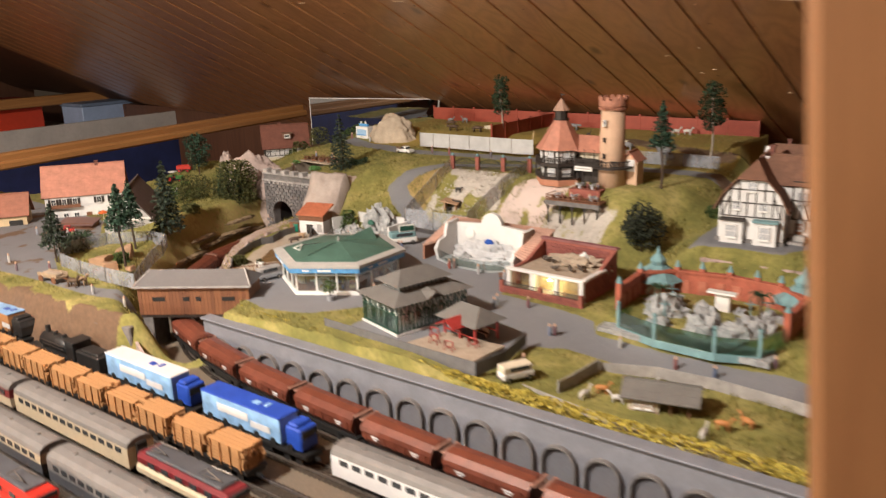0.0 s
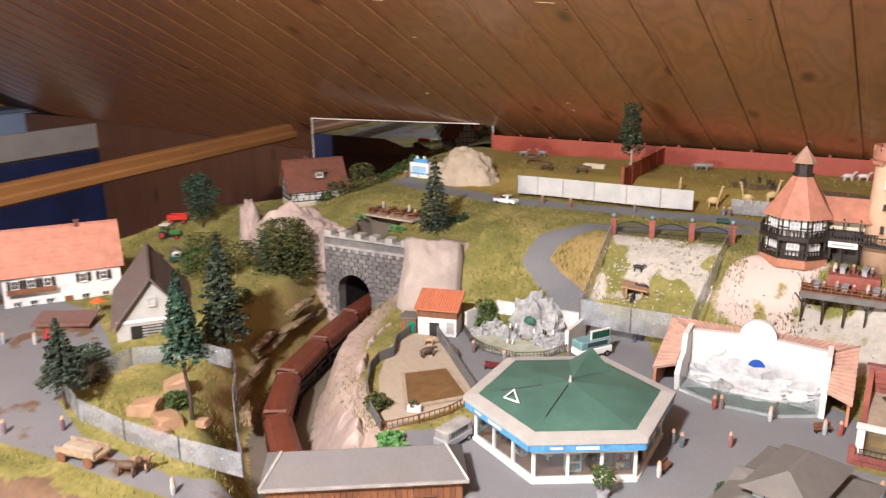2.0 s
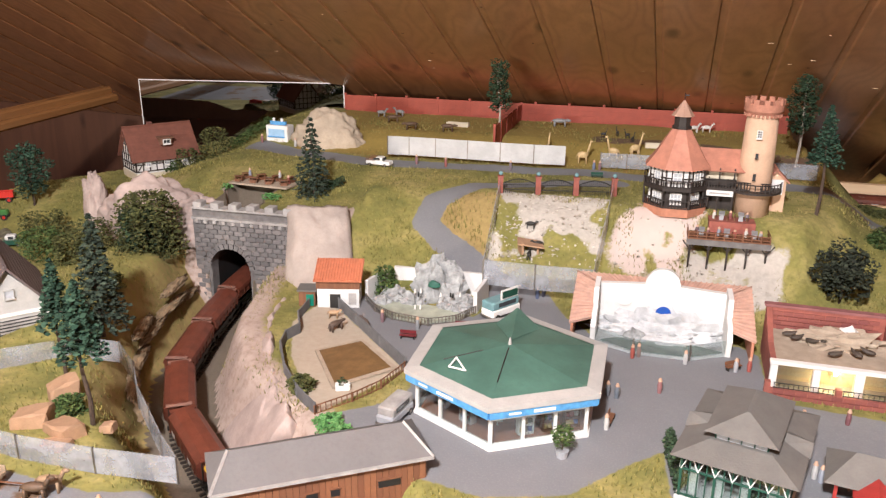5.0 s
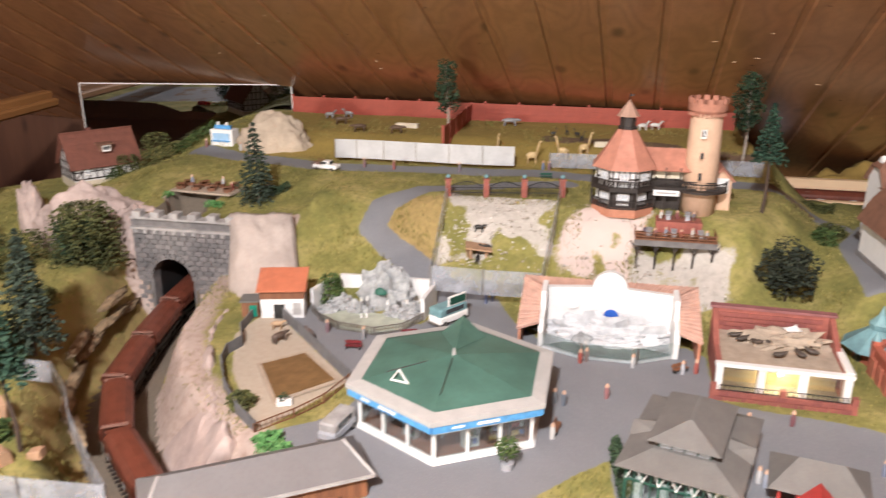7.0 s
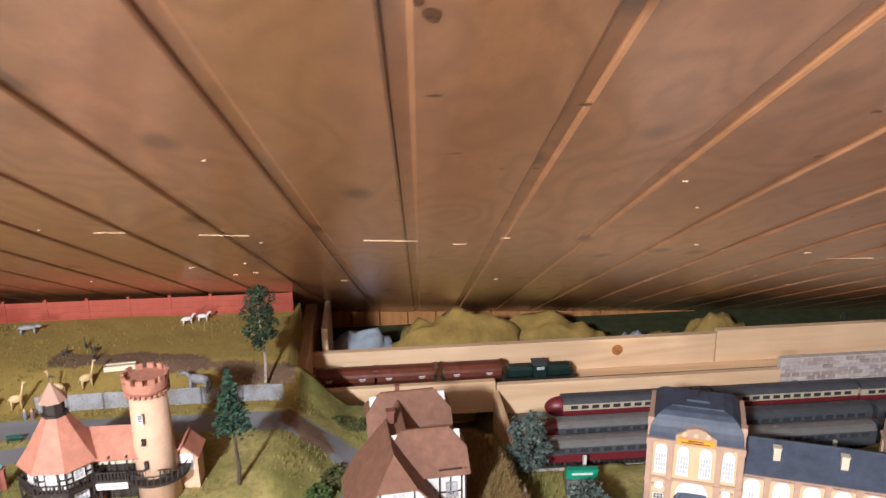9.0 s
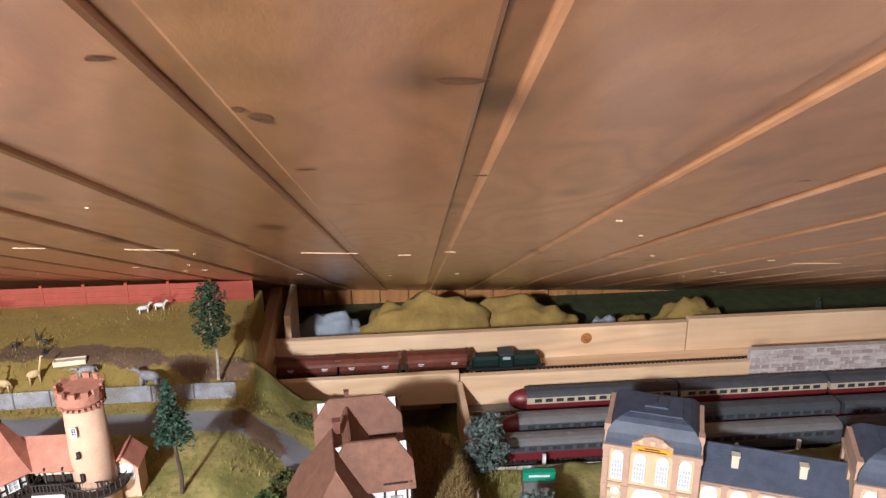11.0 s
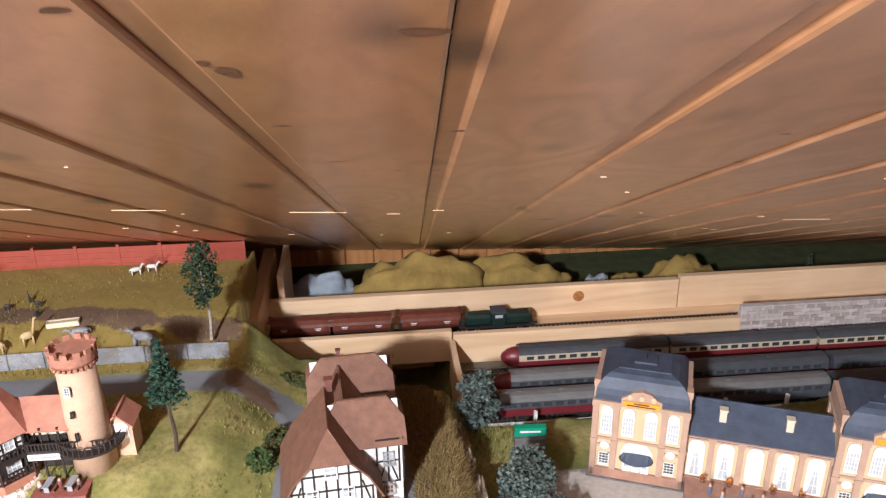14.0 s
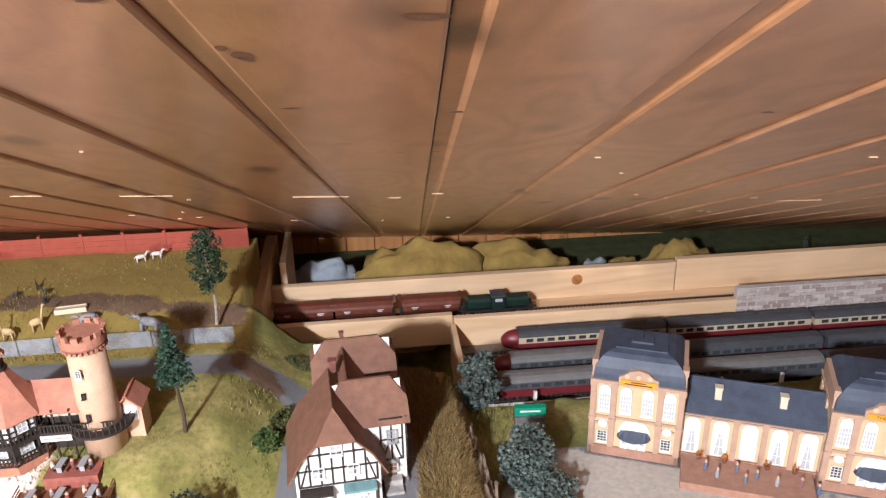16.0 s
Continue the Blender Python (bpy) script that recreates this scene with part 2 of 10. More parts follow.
def height(x, y):
    """Ground height at arrays x, y."""
    x, y = np.asarray(x, float), np.asarray(y, float)
    z = np.zeros(np.broadcast(x, y).shape)
    # hill with the zoo's upper level
    top = 0.105 + 0.03 * sst(1.68, 1.80, y)
    foot = np.interp(x, [-0.6, -0.42, -0.40, -0.16, -0.14, 0.0, 0.06, 0.24, 0.25, 0.41, 0.45, 0.6], [1.3, 1.3, 1.34, 1.34, 1.24, 1.22, 1.29, 1.29, 1.30, 1.325, 1.29, 1.30])
    head = np.interp(x, [-0.6, -0.42, -0.40, -0.16, -0.14, 0.0, 0.06, 0.24, 0.25, 0.5, 0.6], [1.6, 1.5, 1.352, 1.352, 1.46, 1.52, 1.475, 1.475, 1.45, 1.46, 1.62])
    rim = 0.105 - 0.025 * sst(-0.12, -0.16, x) * sst(1.62, 1.34, y)
    hill = np.where(x < -0.14, sst(foot, head, y) * np.minimum(top, rim + 0.03 * sst(1.68, 1.8, y)), sst(foot, head, y) * top)
    hill = hill * sst(-0.66, -0.44, x) + 0.052 * sst(1.28, 1.52, y) * sst(-0.44, -0.66, x)
    # east flank falls to the house
    low = 0.054 * sst(1.26, 1.34, y) * sst(0.93, 0.86, x)
    east = sst(0.56, 0.66, x)
    hill = hill * (1 - east) + np.maximum(low, 0) * east
    z = np.maximum(z, hill)
    # behind the upper edge nothing but the bare frame
    z = np.where((x > 0.565) & (y > 1.765), -0.13, z)
    z = np.where((x > 0.80) & (x < 0.905) & (y > 1.66), -0.13, z)
    # station ground
    z = np.where(x > 0.86, z * sst(0.93, 0.87, x) - 0.015 * sst(0.88, 0.94, x), z)
    z = np.where((x > 0.905) & (y > 1.655), -0.037, z)
    # bank on the left of the cutting
    d = seg_dist(x, y, TRACK[:8])
    left = sst(-0.16, -0.34, x) * sst(0.92, 1.1, y)
    z = z + 0.03 * left * sst(0.05, 0.12, d) * sst(0.36, 0.12, d) * sst(1.36, 1.25, y)
    # cutting
    cut = sst(np.where(x > np.interp(y, [0.8, 0.9, 0.976, 1.09, 1.23, 1.36], [0.0, -0.127, -0.205, -0.274, -0.31, -0.335]), 0.082, 0.100), 0.034, d) * (y < 1.36) * sst(1.365, 1.34, y)
    cut = np.where(y >= 1.335, (d < 0.035) * 1.0 * (y < 1.47), cut)
    z = np.where(cut > 0, z * (1 - cut) + (YARD) * cut, z)
    # yard
    f = edge_front(x)
    slope = np.interp(x, [-0.2, 0.06, 0.12], [0.045, 0.03, 0.004])
    z = np.where(y < f, z + (YARD - z) * sst(f, f - slope, y), z)
    # the zoo's lower corner
    z = z - 0.028 * sst(0.45, 0.75, x) * sst(1.12, 1.0, y) * (y > f)
    return z


def ground_z(x, y):
    return float(height(np.array([x]), np.array([y]))[0])


def left_edge(x):
    """Where the layout's baseboard ends behind the farm."""
    return np.interp(x, [-1.45, -1.1, -0.90, -0.85, -0.79, -0.72, -0.69], [1.05, 1.12, 1.35, 1.46, 1.54, 1.64, 2.1])


PLAZA = [(-0.13, 1.215), (-0.10, 1.20), (0.035, 1.055), (0.055, 1.02), (0.05, 0.985), (-0.02, 0.93), (0.10, 0.86), (0.17, 0.845), (0.24, 0.868), (0.29, 0.93), (0.32, 0.96), (0.33, 0.84), (0.44, 0.84), (0.55, 0.86), (0.57, 0.95), (0.60, 0.98), (0.75, 1.00), (1.1, 0.98), (1.3, 0.96), (1.3, 1.02), (0.86, 1.05), (0.62, 1.04), (0.60, 1.07), (0.43, 1.09), (0.43, 1.20), (0.41, 1.22), (0.24, 1.20), (0.20, 1.25), (0.17, 1.31), (0.10, 1.34), (0.02, 1.36), (0.04, 1.30), (0.10, 1.29), (0.08, 1.22), (-0.07, 1.26)]
HILLPATH = [(0.12, 1.30), (0.06, 1.345), (0.0, 1.37), (-0.035, 1.40), (-0.03, 1.45), (0.02, 1.50), (0.09, 1.53), (0.16, 1.56), (0.24, 1.585)]
TOPPATH = [(-0.46, 1.70), (-0.36, 1.66), (-0.20, 1.625), (0.0, 1.635), (0.2, 1.645), (0.38, 1.64), (0.56, 1.635), (0.63, 1.63), (0.66, 1.60)]
VILLAGE = [(-1.3, 0.70), (-0.5, 0.72), (-0.30, 0.73), (-0.12, 0.735), (0.0, 0.765), (-0.03, 0.80), (-0.16, 0.765), (-0.30, 0.775), (-0.40, 0.82), (-0.46, 0.95), (-0.62, 1.05), (-1.3, 1.1)]
HOUSEYARD = [(0.635, 1.33), (0.78, 1.33), (0.83, 1.42), (0.84, 1.60), (0.70, 1.62), (0.64, 1.50)]
SQUARE = [(0.95, 1.54), (1.06, 1.535), (1.24, 1.46), (1.7, 1.25), (1.7, 1.0), (1.05, 1.05), (0.98, 1.12), (1.0, 1.2), (0.95, 1.28), (0.90, 1.33)]
SCREE = [(0.065, 1.36), (0.235, 1.36), (0.235, 1.475), (0.065, 1.475)]
PINK = [(0.248, 1.355), (0.35, 1.36), (0.37, 1.455), (0.25, 1.47)]
GRAVEL = [(0.345, 1.325), (0.47, 1.325), (0.475, 1.40), (0.345, 1.40)]
BEARS = [(-0.13, 1.215), (-0.10, 1.20), (0.035, 1.055), (-0.02, 0.935), (-0.10, 1.05), (-0.14, 1.14)]


def ground_material():
    m, t, b = nodes("layout_ground", 0.95)
    v = coords(t)

    def mask(name):
        a = t.nodes.new("ShaderNodeAttribute")
        a.attribute_name = name
        return a.outputs["Fac"]

    n1, n2, n3 = noise_tex(t, v, 14.0, 5), noise_tex(t, v, 120.0, 4), noise_tex(t, v, 500.0, 3)
    grass = ramp(t, n1, [(0.3, (0.125, 0.13, 0.032)), (0.5, (0.24, 0.22, 0.06)), (0.72, (0.40, 0.33, 0.125))])
    grass = mix(t, ramp(t, n2, [(0.42, (0, 0, 0)), (0.7, (0.6, 0.6, 0.6))]), grass, (0.11, 0.11, 0.03))
    ochre = mix(t, n2, (0.34, 0.24, 0.055), (0.20, 0.15, 0.035))
    dry = mix(t, n2, (0.42, 0.31, 0.12), (0.20, 0.14, 0.05))
    road = mix(t, n1, (0.145, 0.152, 0.168), (0.205, 0.21, 0.222))
    road = mix(t, ramp(t, n3, [(0.5, (0, 0, 0)), (0.8, (0.4, 0.4, 0.4))]), road, (0.30, 0.29, 0.28))
    sand = mix(t, n2, (0.46, 0.40, 0.32), (0.33, 0.27, 0.20))
    stone = mix(t, n2, (0.62, 0.58, 0.52), (0.30, 0.27, 0.23))
    pink = mix(t, n1, (0.52, 0.40, 0.35), (0.62, 0.53, 0.48))
    rocky = mix(t, n1, (0.36, 0.27, 0.225), (0.47, 0.39, 0.34))
    rocky = mix(t, ramp(t, n2, [(0.45, (0, 0, 0)), (0.7, (0.7, 0.7, 0.7))]), rocky, (0.24, 0.17, 0.135))
    dirt = mix(t, n2, (0.19, 0.115, 0.068), (0.085, 0.055, 0.034))
    ballast = mix(t, n3, (0.085, 0.068, 0.05), (0.19, 0.155, 0.115))
    c = grass
    for name, col in (("ochre", ochre), ("dry", dry), ("rocky", rocky), ("road", road), ("sand", sand), ("stone", stone), ("pink", pink), ("dirt", dirt), ("ballast", ballast)):
        f = t.nodes.new("ShaderNodeMath")
        f.operation = "MULTIPLY_ADD"
        f.inputs[1].default_value, f.inputs[2].default_value = 0.5, -0.25
        link(t, n2, f.inputs[0])
        s = t.nodes.new("ShaderNodeMath")
        s.operation = "ADD"
        link(t, f.outputs[0], s.inputs[0])
        link(t, mask(name), s.inputs[1])
        c = mix(t, ramp(t, s.outputs[0], [(0.42, (0, 0, 0)), (0.58, (1, 1, 1))]), c, col)
    link(t, c, b.inputs["Base Color"])
    bump(t, b, n2, 0.22, 0.002)
    return m


def build_ground():
    x0, x1, y0, y1, st = -1.45, 1.95, 0.28, 2.02, 0.006
    xs, ys = np.arange(x0, x1, st), np.arange(y0, y1, st)
    gx, gy = np.meshgrid(xs, ys)
    z = height(gx, gy)
    # uneven everywhere but on paths and yard
    road = np.maximum.reduce([inside(gx, gy, PLAZA), 0.020 - seg_dist(gx, gy, HILLPATH), 0.026 - seg_dist(gx, gy, TOPPATH), inside(gx, gy, VILLAGE), inside(gx, gy, HOUSEYARD), inside(gx, gy, SQUARE)])
    sand = inside(gx, gy, BEARS)
    stone = np.maximum(inside(gx, gy, SCREE), inside(gx, gy, GRAVEL))
    pink = inside(gx, gy, PINK)
    blot = np.array([noise.noise(Vector((px * 17, py * 17, 3.0))) + 0.5 * noise.noise(Vector((px * 48, py * 48, 9.0))) for px, py in zip(gx.ravel(), gy.ravel())]).reshape(z.shape)
    scree_ = inside(gx, gy, SCREE)
    d = seg_dist(gx, gy, TRACK[:8])
    gzx = np.abs(np.gradient(z, st, axis=1))
    gzy = np.abs(np.gradient(z, st, axis=0))
    steep = np.hypot(gzx, gzy)
    yard = (gy < edge_front(gx) - np.interp(gx, [-0.2, 0.06, 0.12], [0.045, 0.03, 0.004])) | ((d < 0.04) & (gy < 1.5)) | ((gx > 0.905) & (gy > 1.655))
    flat = np.clip(np.maximum(road, sand) / 0.01, 0, 1)
    rough = np.zeros_like(z)
    for f, a in ((9.0, 0.008), (25.0, 0.004), (70.0, 0.0022)):
        r = np.array([noise.noise(Vector((px * f, py * f, f))) for px, py in zip(gx.ravel(), gy.ravel())]).reshape(z.shape)
        rough += a * r
    z = z + rough * (1 - flat) * np.where(yard, 0.0, 1.0) * np.clip(0.35 + steep * 0.7, 0, 1.6)
    h, w = z.shape
    idx = np.arange(h * w).reshape(h, w)
    keep = ~((gx[:-1, :-1] > 0.88) & (gy[:-1, :-1] < 0.68)) & (gy[:-1, :-1] < left_edge(gx[:-1, :-1]))
    faces = np.stack([idx[:-1, :-1], idx[:-1, 1:], idx[1:, 1:], idx[1:, :-1]], -1).reshape(-1, 4)[keep.ravel()]
    me = bpy.data.meshes.new("ground")
    me.from_pydata(np.stack([gx, gy, z], -1).reshape(-1, 3).tolist(), [], faces.tolist())
    soft = lambda s, k=0.006: np.clip(0.5 + s / (2 * k), 0, 1)
    bank = sst(0.16, 0.05, d) * (gy < 1.34)
    right_of_track = (gx > np.interp(gy, [0.8, 0.9, 0.976, 1.09, 1.23, 1.36], [-0.0, -0.127, -0.205, -0.274, -0.31, -0.335]))
    rocky = np.clip((steep - np.where(right_of_track, 0.7, 2.6)) * 2.0, 0, 1) * (gx < 0.0) * (gx > -0.5) * (gy > 0.80)
    rocky = np.maximum(rocky, bank * right_of_track * (gy > 0.86) * (inside(gx, gy, PLAZA) < 0) * (sand < 0) * (gx < 0.05))
    dry = soft(inside(gx, gy, [(0.0, 1.36), (0.065, 1.34), (0.065, 1.47), (0.01, 1.47), (-0.02, 1.43)]), 0.02)
    dry = np.maximum(dry, soft(inside(gx, gy, [(0.82, 1.38), (0.90, 1.38), (0.90, 1.66), (0.82, 1.66)]), 0.02))
    dry = np.maximum(dry, sst(0.2, 0.06, d) * (1 - right_of_track) * 0.55 * (gy > 0.9) * (gy < 1.35))
    dirt = soft(0.022 + 0.02 * blot - seg_dist(gx, gy, [(0.20, 1.815), (0.32, 1.80), (0.45, 1.772), (0.54, 1.745)]), 0.02)
    dirt = np.maximum(dirt, 0.7 * soft(0.03 + 0.02 * blot - seg_dist(gx, gy, [(0.575, 1.65), (0.62, 1.62)]), 0.02))
    front = edge_front(gx)
    dirt = np.maximum(dirt, 0.85 * soft(np.minimum(front + 0.004 + 0.022 * blot - gy, 0.0 - gx), 0.01))
    dirt = np.maximum(dirt, soft(inside(gx, gy, VILLAGE), 0.02) * np.clip(0.24 + 0.9 * blot, 0, 1))
    ochre = soft(np.minimum(gy - 1.675, np.minimum(gx + 0.38, 0.58 - gx)), 0.012)
    for name, arr in (("ochre", ochre), ("road", soft(road)), ("sand", soft(sand)), ("stone", np.clip(soft(stone, 0.02) * (0.72 + 1.3 * blot + np.where(scree_ > -0.01, 7.0 * (gy - 1.425), 0.25)) + soft(inside(gx, gy, SQUARE), 0.02) * (0.80 + 0.7 * blot), 0, 1)), ("pink", np.clip(soft(pink, 0.03) * (0.85 + 1.2 * blot + 6.0 * (gy - 1.40) - 3.0 * (gx - 0.30)), 0, 1)), ("dirt", dirt), ("rocky", rocky), ("dry", dry), ("ballast", yard * 1.0)):
        at_ = me.attributes.new(name, "FLOAT", "POINT")
        at_.data.foreach_set("value", np.ascontiguousarray(arr, dtype=np.float32).ravel())
    me.polygons.foreach_set("use_smooth", [True] * len(me.polygons))
    me.materials.append(ground_material())
    return tagged(new("ground", me), "model landscape of grass, asphalt paths, rock and ballast", "ground", kind="structure")


build_ground()

# ---- the attic room ----
SLOPE, LEAN, SKEW = 0.479, 0.045, 0.052


def ceil_z(y, x=0.7):
    return 0.165 - SLOPE * (y - 1.98) - LEAN * (x - 0.7)


def ceiling():
    """Boards with a wide shadow groove, running down the roof slope, in one mesh."""
    bm = bmesh.new()
    wid, strip, deep, th = 0.0943, 0.0100, 0.0030, 0.016
    up = Vector((LEAN, SLOPE, 1.0)).normalized()
    y_low, y_high = 2.52, -1.5
    for i in range(-36, 34):
        xa, xb = 0.570 + i * wid, 0.570 + (i + 1) * wid
        prof = [(xa, deep), (xa + strip, deep), (xa + strip + 0.0012, 0.0010), (xa + strip + 0.0030, 0.0), (xb - 0.0024, 0.0), (xb - 0.0008, 0.0010), (xb - 0.0002, deep + 0.002), (xb - 0.0002, th), (xa, th)]
        ring = []
        for y in (y_low, y_high):
            sk = SKEW * y
            ring.append([bm.verts.new(Vector((px + sk, y, ceil_z(y, px + sk))) + up * dz) for px, dz in prof])
        k = len(prof)
        bm.faces.new(ring[0])
        bm.faces.new(ring[1][::-1])
        for j in range(k):
            bm.faces.new((ring[0][j], ring[0][(j + 1) % k], ring[1][(j + 1) % k], ring[1][j]))
    ob = mesh_ob("ceiling", bm, M["ceiling"])
    tagged(ob, "sloping attic ceiling of brown stained pine boards", "ceiling", kind="structure")
    bm = bmesh.new()
    slab(bm, [(-4.2, 2.6, ceil_z(2.6, -4.2) + 0.05), (4.2, 2.6, ceil_z(2.6, 4.2) + 0.05), (4.2, -1.5, ceil_z(-1.5, 4.2) + 0.05), (-4.2, -1.5, ceil_z(-1.5, -4.2) + 0.05)], 0.03)
    tagged(mesh_ob("roof_backing", bm, M["brownwall"]), "dark backing above the ceiling boards", "ceiling", kind="structure")
    bm = bmesh.new()
    slab(bm, [(-4.2, -1.5, ceil_z(-1.5, -4.2)), (4.2, -1.5, ceil_z(-1.5, 4.2)), (4.2, -4.0, 0.2), (-4.2, -4.0, 0.6)], 0.03)
    tagged(mesh_ob("ceiling_south", bm, M["ceiling"]), "opposite roof slope of stained boards", "ceiling", kind="structure")


def room():
    fl = B(((0, -0.7, -0.97), (8.4, 6.8, 0.04)))
    tagged(mesh_ob("floor", fl, M["brownwall"]), "dark wooden attic floor", "floor", kind="structure")
    for name, c, s in (("wall_north", (0, 2.56, -0.45), (8.4, 0.06, 1.0)), ("wall_south", (0, -4.03, -0.3), (8.4, 0.06, 1.4)), ("wall_east", (4.2, -0.7, 0.3), (0.06, 6.8, 2.6)), ("wall_west", (-4.2, -0.7, 0.3), (0.06, 6.8, 2.6))):
        tagged(mesh_ob(name, B((c, s)), M["brownwall"]), "dark wooden attic wall", "wall", kind="structure")



def on_ceiling(x, y, turn=0.0, drop=0.0003):
    return Matrix.Translation((x, y, ceil_z(y, x) - drop)) @ Matrix.Rotation(math.atan(LEAN), 4, "Y") @ Matrix.Rotation(-math.atan(SLOPE), 4, "X") @ Matrix.Rotation(turn, 4, "Z")


def ceiling_chips():
    """Pale splintered chips and dark knots in the boards."""
    rng = random.Random(4)
    bm = bmesh.new()
    rows_ = [(0.550, 1.412, 0.050), (0.722, 1.440, 0.058), (1.33, 1.56, 0.060), (0.845, 1.42, 0.012), (0.80, 1.46, 0.014), (0.44, 1.40, 0.03), (0.20, 1.42, 0.02), (-0.05, 1.45, 0.03), (-0.35, 1.46, 0.025)]
    rows_ += [(rng.uniform(-1.3, 1.5), rng.uniform(1.0, 1.9), rng.uniform(0.002, 0.010)) for _ in range(70)]
    for x, y, ln in rows_:
        m = on_ceiling(x, y, rng.uniform(-0.12, 0.12))
        k = 5
        for q in range(k):
            box(bm, ((q - k / 2 + 0.5) * ln / k, rng.uniform(-0.0006, 0.0006), 0), (ln / k * 1.1, rng.uniform(0.0005, 0.0016), 0.0006), m=m)
    tagged(mesh_ob("ceiling_chips", bm, paint("pale_chip", (0.62, 0.42, 0.25), 0.6, 0.3, 40)), "pale splintered chips in the ceiling boards", "ceiling", kind="structure")
    bm = bmesh.new()
    knots = [(0.733, 0.925, 0.007, 0.012), (0.727, 0.915, 0.004, 0.006), (0.821, 1.018, 0.007, 0.004), (0.796, 0.881, 0.014, 0.006), (0.985, 1.02, 0.006, 0.004), (0.76, 1.11, 0.011, 0.003), (0.74, 1.01, 0.009, 0.003), (0.70, 0.87, 0.008, 0.004)]
    knots += [(rng.uniform(-1.3, 1.6), rng.uniform(0.95, 1.95), rng.uniform(0.003, 0.008), rng.uniform(0.002, 0.005)) for _ in range(75)]
    for x, y, a, b in knots:
        c, n = on_ceiling(x, y, rng.uniform(-0.3, 0.3), 0.00025), 12
        a, b = a * 0.55, b * 0.6
        bm.faces.new([bm.verts.new(c @ Vector((a * (1 + 0.2 * math.sin(3 * t + x * 90)) * math.cos(t), b * math.sin(t), 0))) for t in [6.2832 * i / n for i in range(n)]])
    tagged(mesh_ob("ceiling_knots", bm, paint("dark_knot", (0.15, 0.068, 0.034), 0.5, 0.6, 200)), "dark knots in the ceiling boards", "ceiling", kind="structure")


ceiling()
ceiling_chips()
room()

# ---- walls, fences and frames of the layout ----


def along(a, b):
    """Length, middle and angle of a run from a to b in plan."""
    dx, dy = b[0] - a[0], b[1] - a[1]
    return math.hypot(dx, dy), ((a[0] + b[0]) / 2, (a[1] + b[1]) / 2), math.degrees(math.atan2(dy, dx))


def post_and_beams():
    p = thing("post", at(1.130, 0.588, -0.95, 14, 0, -5.0), "varnished pine post standing on the attic floor", "post")
    part("shaft", B(((0, 0, 0.98), (0.085, 0.085, 1.94)), bevel=0.006), M["post"], p)
    b = thing("beam", at(-1.12, 1.1, 0.0), "varnished pine beam across the attic under the roof", "beam")
    bm = bmesh.new()
    for dx, dz, w in ((0.0, 0.0, 0.034), (0.022, -0.012, 0.022)):
        m = pose(dx, 0, 0.098 + dz, 1.35, 0, 0)
        box(bm, (0, 0, 0), (w, 2.1, w), m=m, bevel=0.005)
    part("timber", bm, M["beam"], b)
    box_ = B(((0, -1.05, -0.45), (0.05, 0.05, 1.0)), bevel=0.004)
    part("prop", box_, M["beam"], b)
    b = thing("beam", at(-3.1, 1.3, 0.0), "second pine beam farther back in the attic", "beam")
    part("timber", B(((0, 0, 0.09), (0.05, 3.0, 0.05)), bevel=0.006), M["beam"], b)
    part("prop", B(((0, -1.3, -0.44), (0.05, 0.05, 1.02))), M["beam"], b)
    s = thing("shelf", at(-2.45, 0.8, 0.0), "grey board shelf with a blue cloth front", "shelf")
    part("front_board", B(((0, 0, -0.02), (0.02, 3.66, 0.10)), bevel=0.002), paint("grey_board", (0.42, 0.40, 0.38), 0.6, 0.15, 8), s)
    part("top", B(((-0.7, 0, -0.085), (1.36, 3.66, 0.02))), paint("shelf_grey", (0.3, 0.28, 0.26), 0.6, 0.15, 8), s)
    part("cloth", B(((0.004, 0, -0.52), (0.012, 3.66, 0.88))), paint("blue_cloth", (0.012, 0.022, 0.10), 0.8, 0.5, 5), s)
    for x, y, z, w, d, h, c, lab in ((-3.3, 2.05, -0.075, 0.3, 0.35, 0.16, (0.55, 0.05, 0.02), "red storage box on the grey shelf"), (-3.0, 2.45, -0.075, 0.2, 0.3, 0.13, (0.32, 0.42, 0.62), "pale blue printed box on the grey shelf"), (-3.3, 1.55, -0.075, 0.3, 0.4, 0.2, (0.6, 0.06, 0.02), "red storage box on the grey shelf")):
        k = thing("storage_box", at(x, y, z), lab, "box")
        part("carton", B(((0, 0, h / 2), (w, d, h)), bevel=0.004), paint("carton", c, 0.5, 0.15, 10), k)
        part("lid", B(((0, 0, h + 0.008), (w + 0.01, d + 0.01, 0.016)), bevel=0.003), paint("carton_lid", shade(c, 0.5), 0.5, 0.15, 10), k)


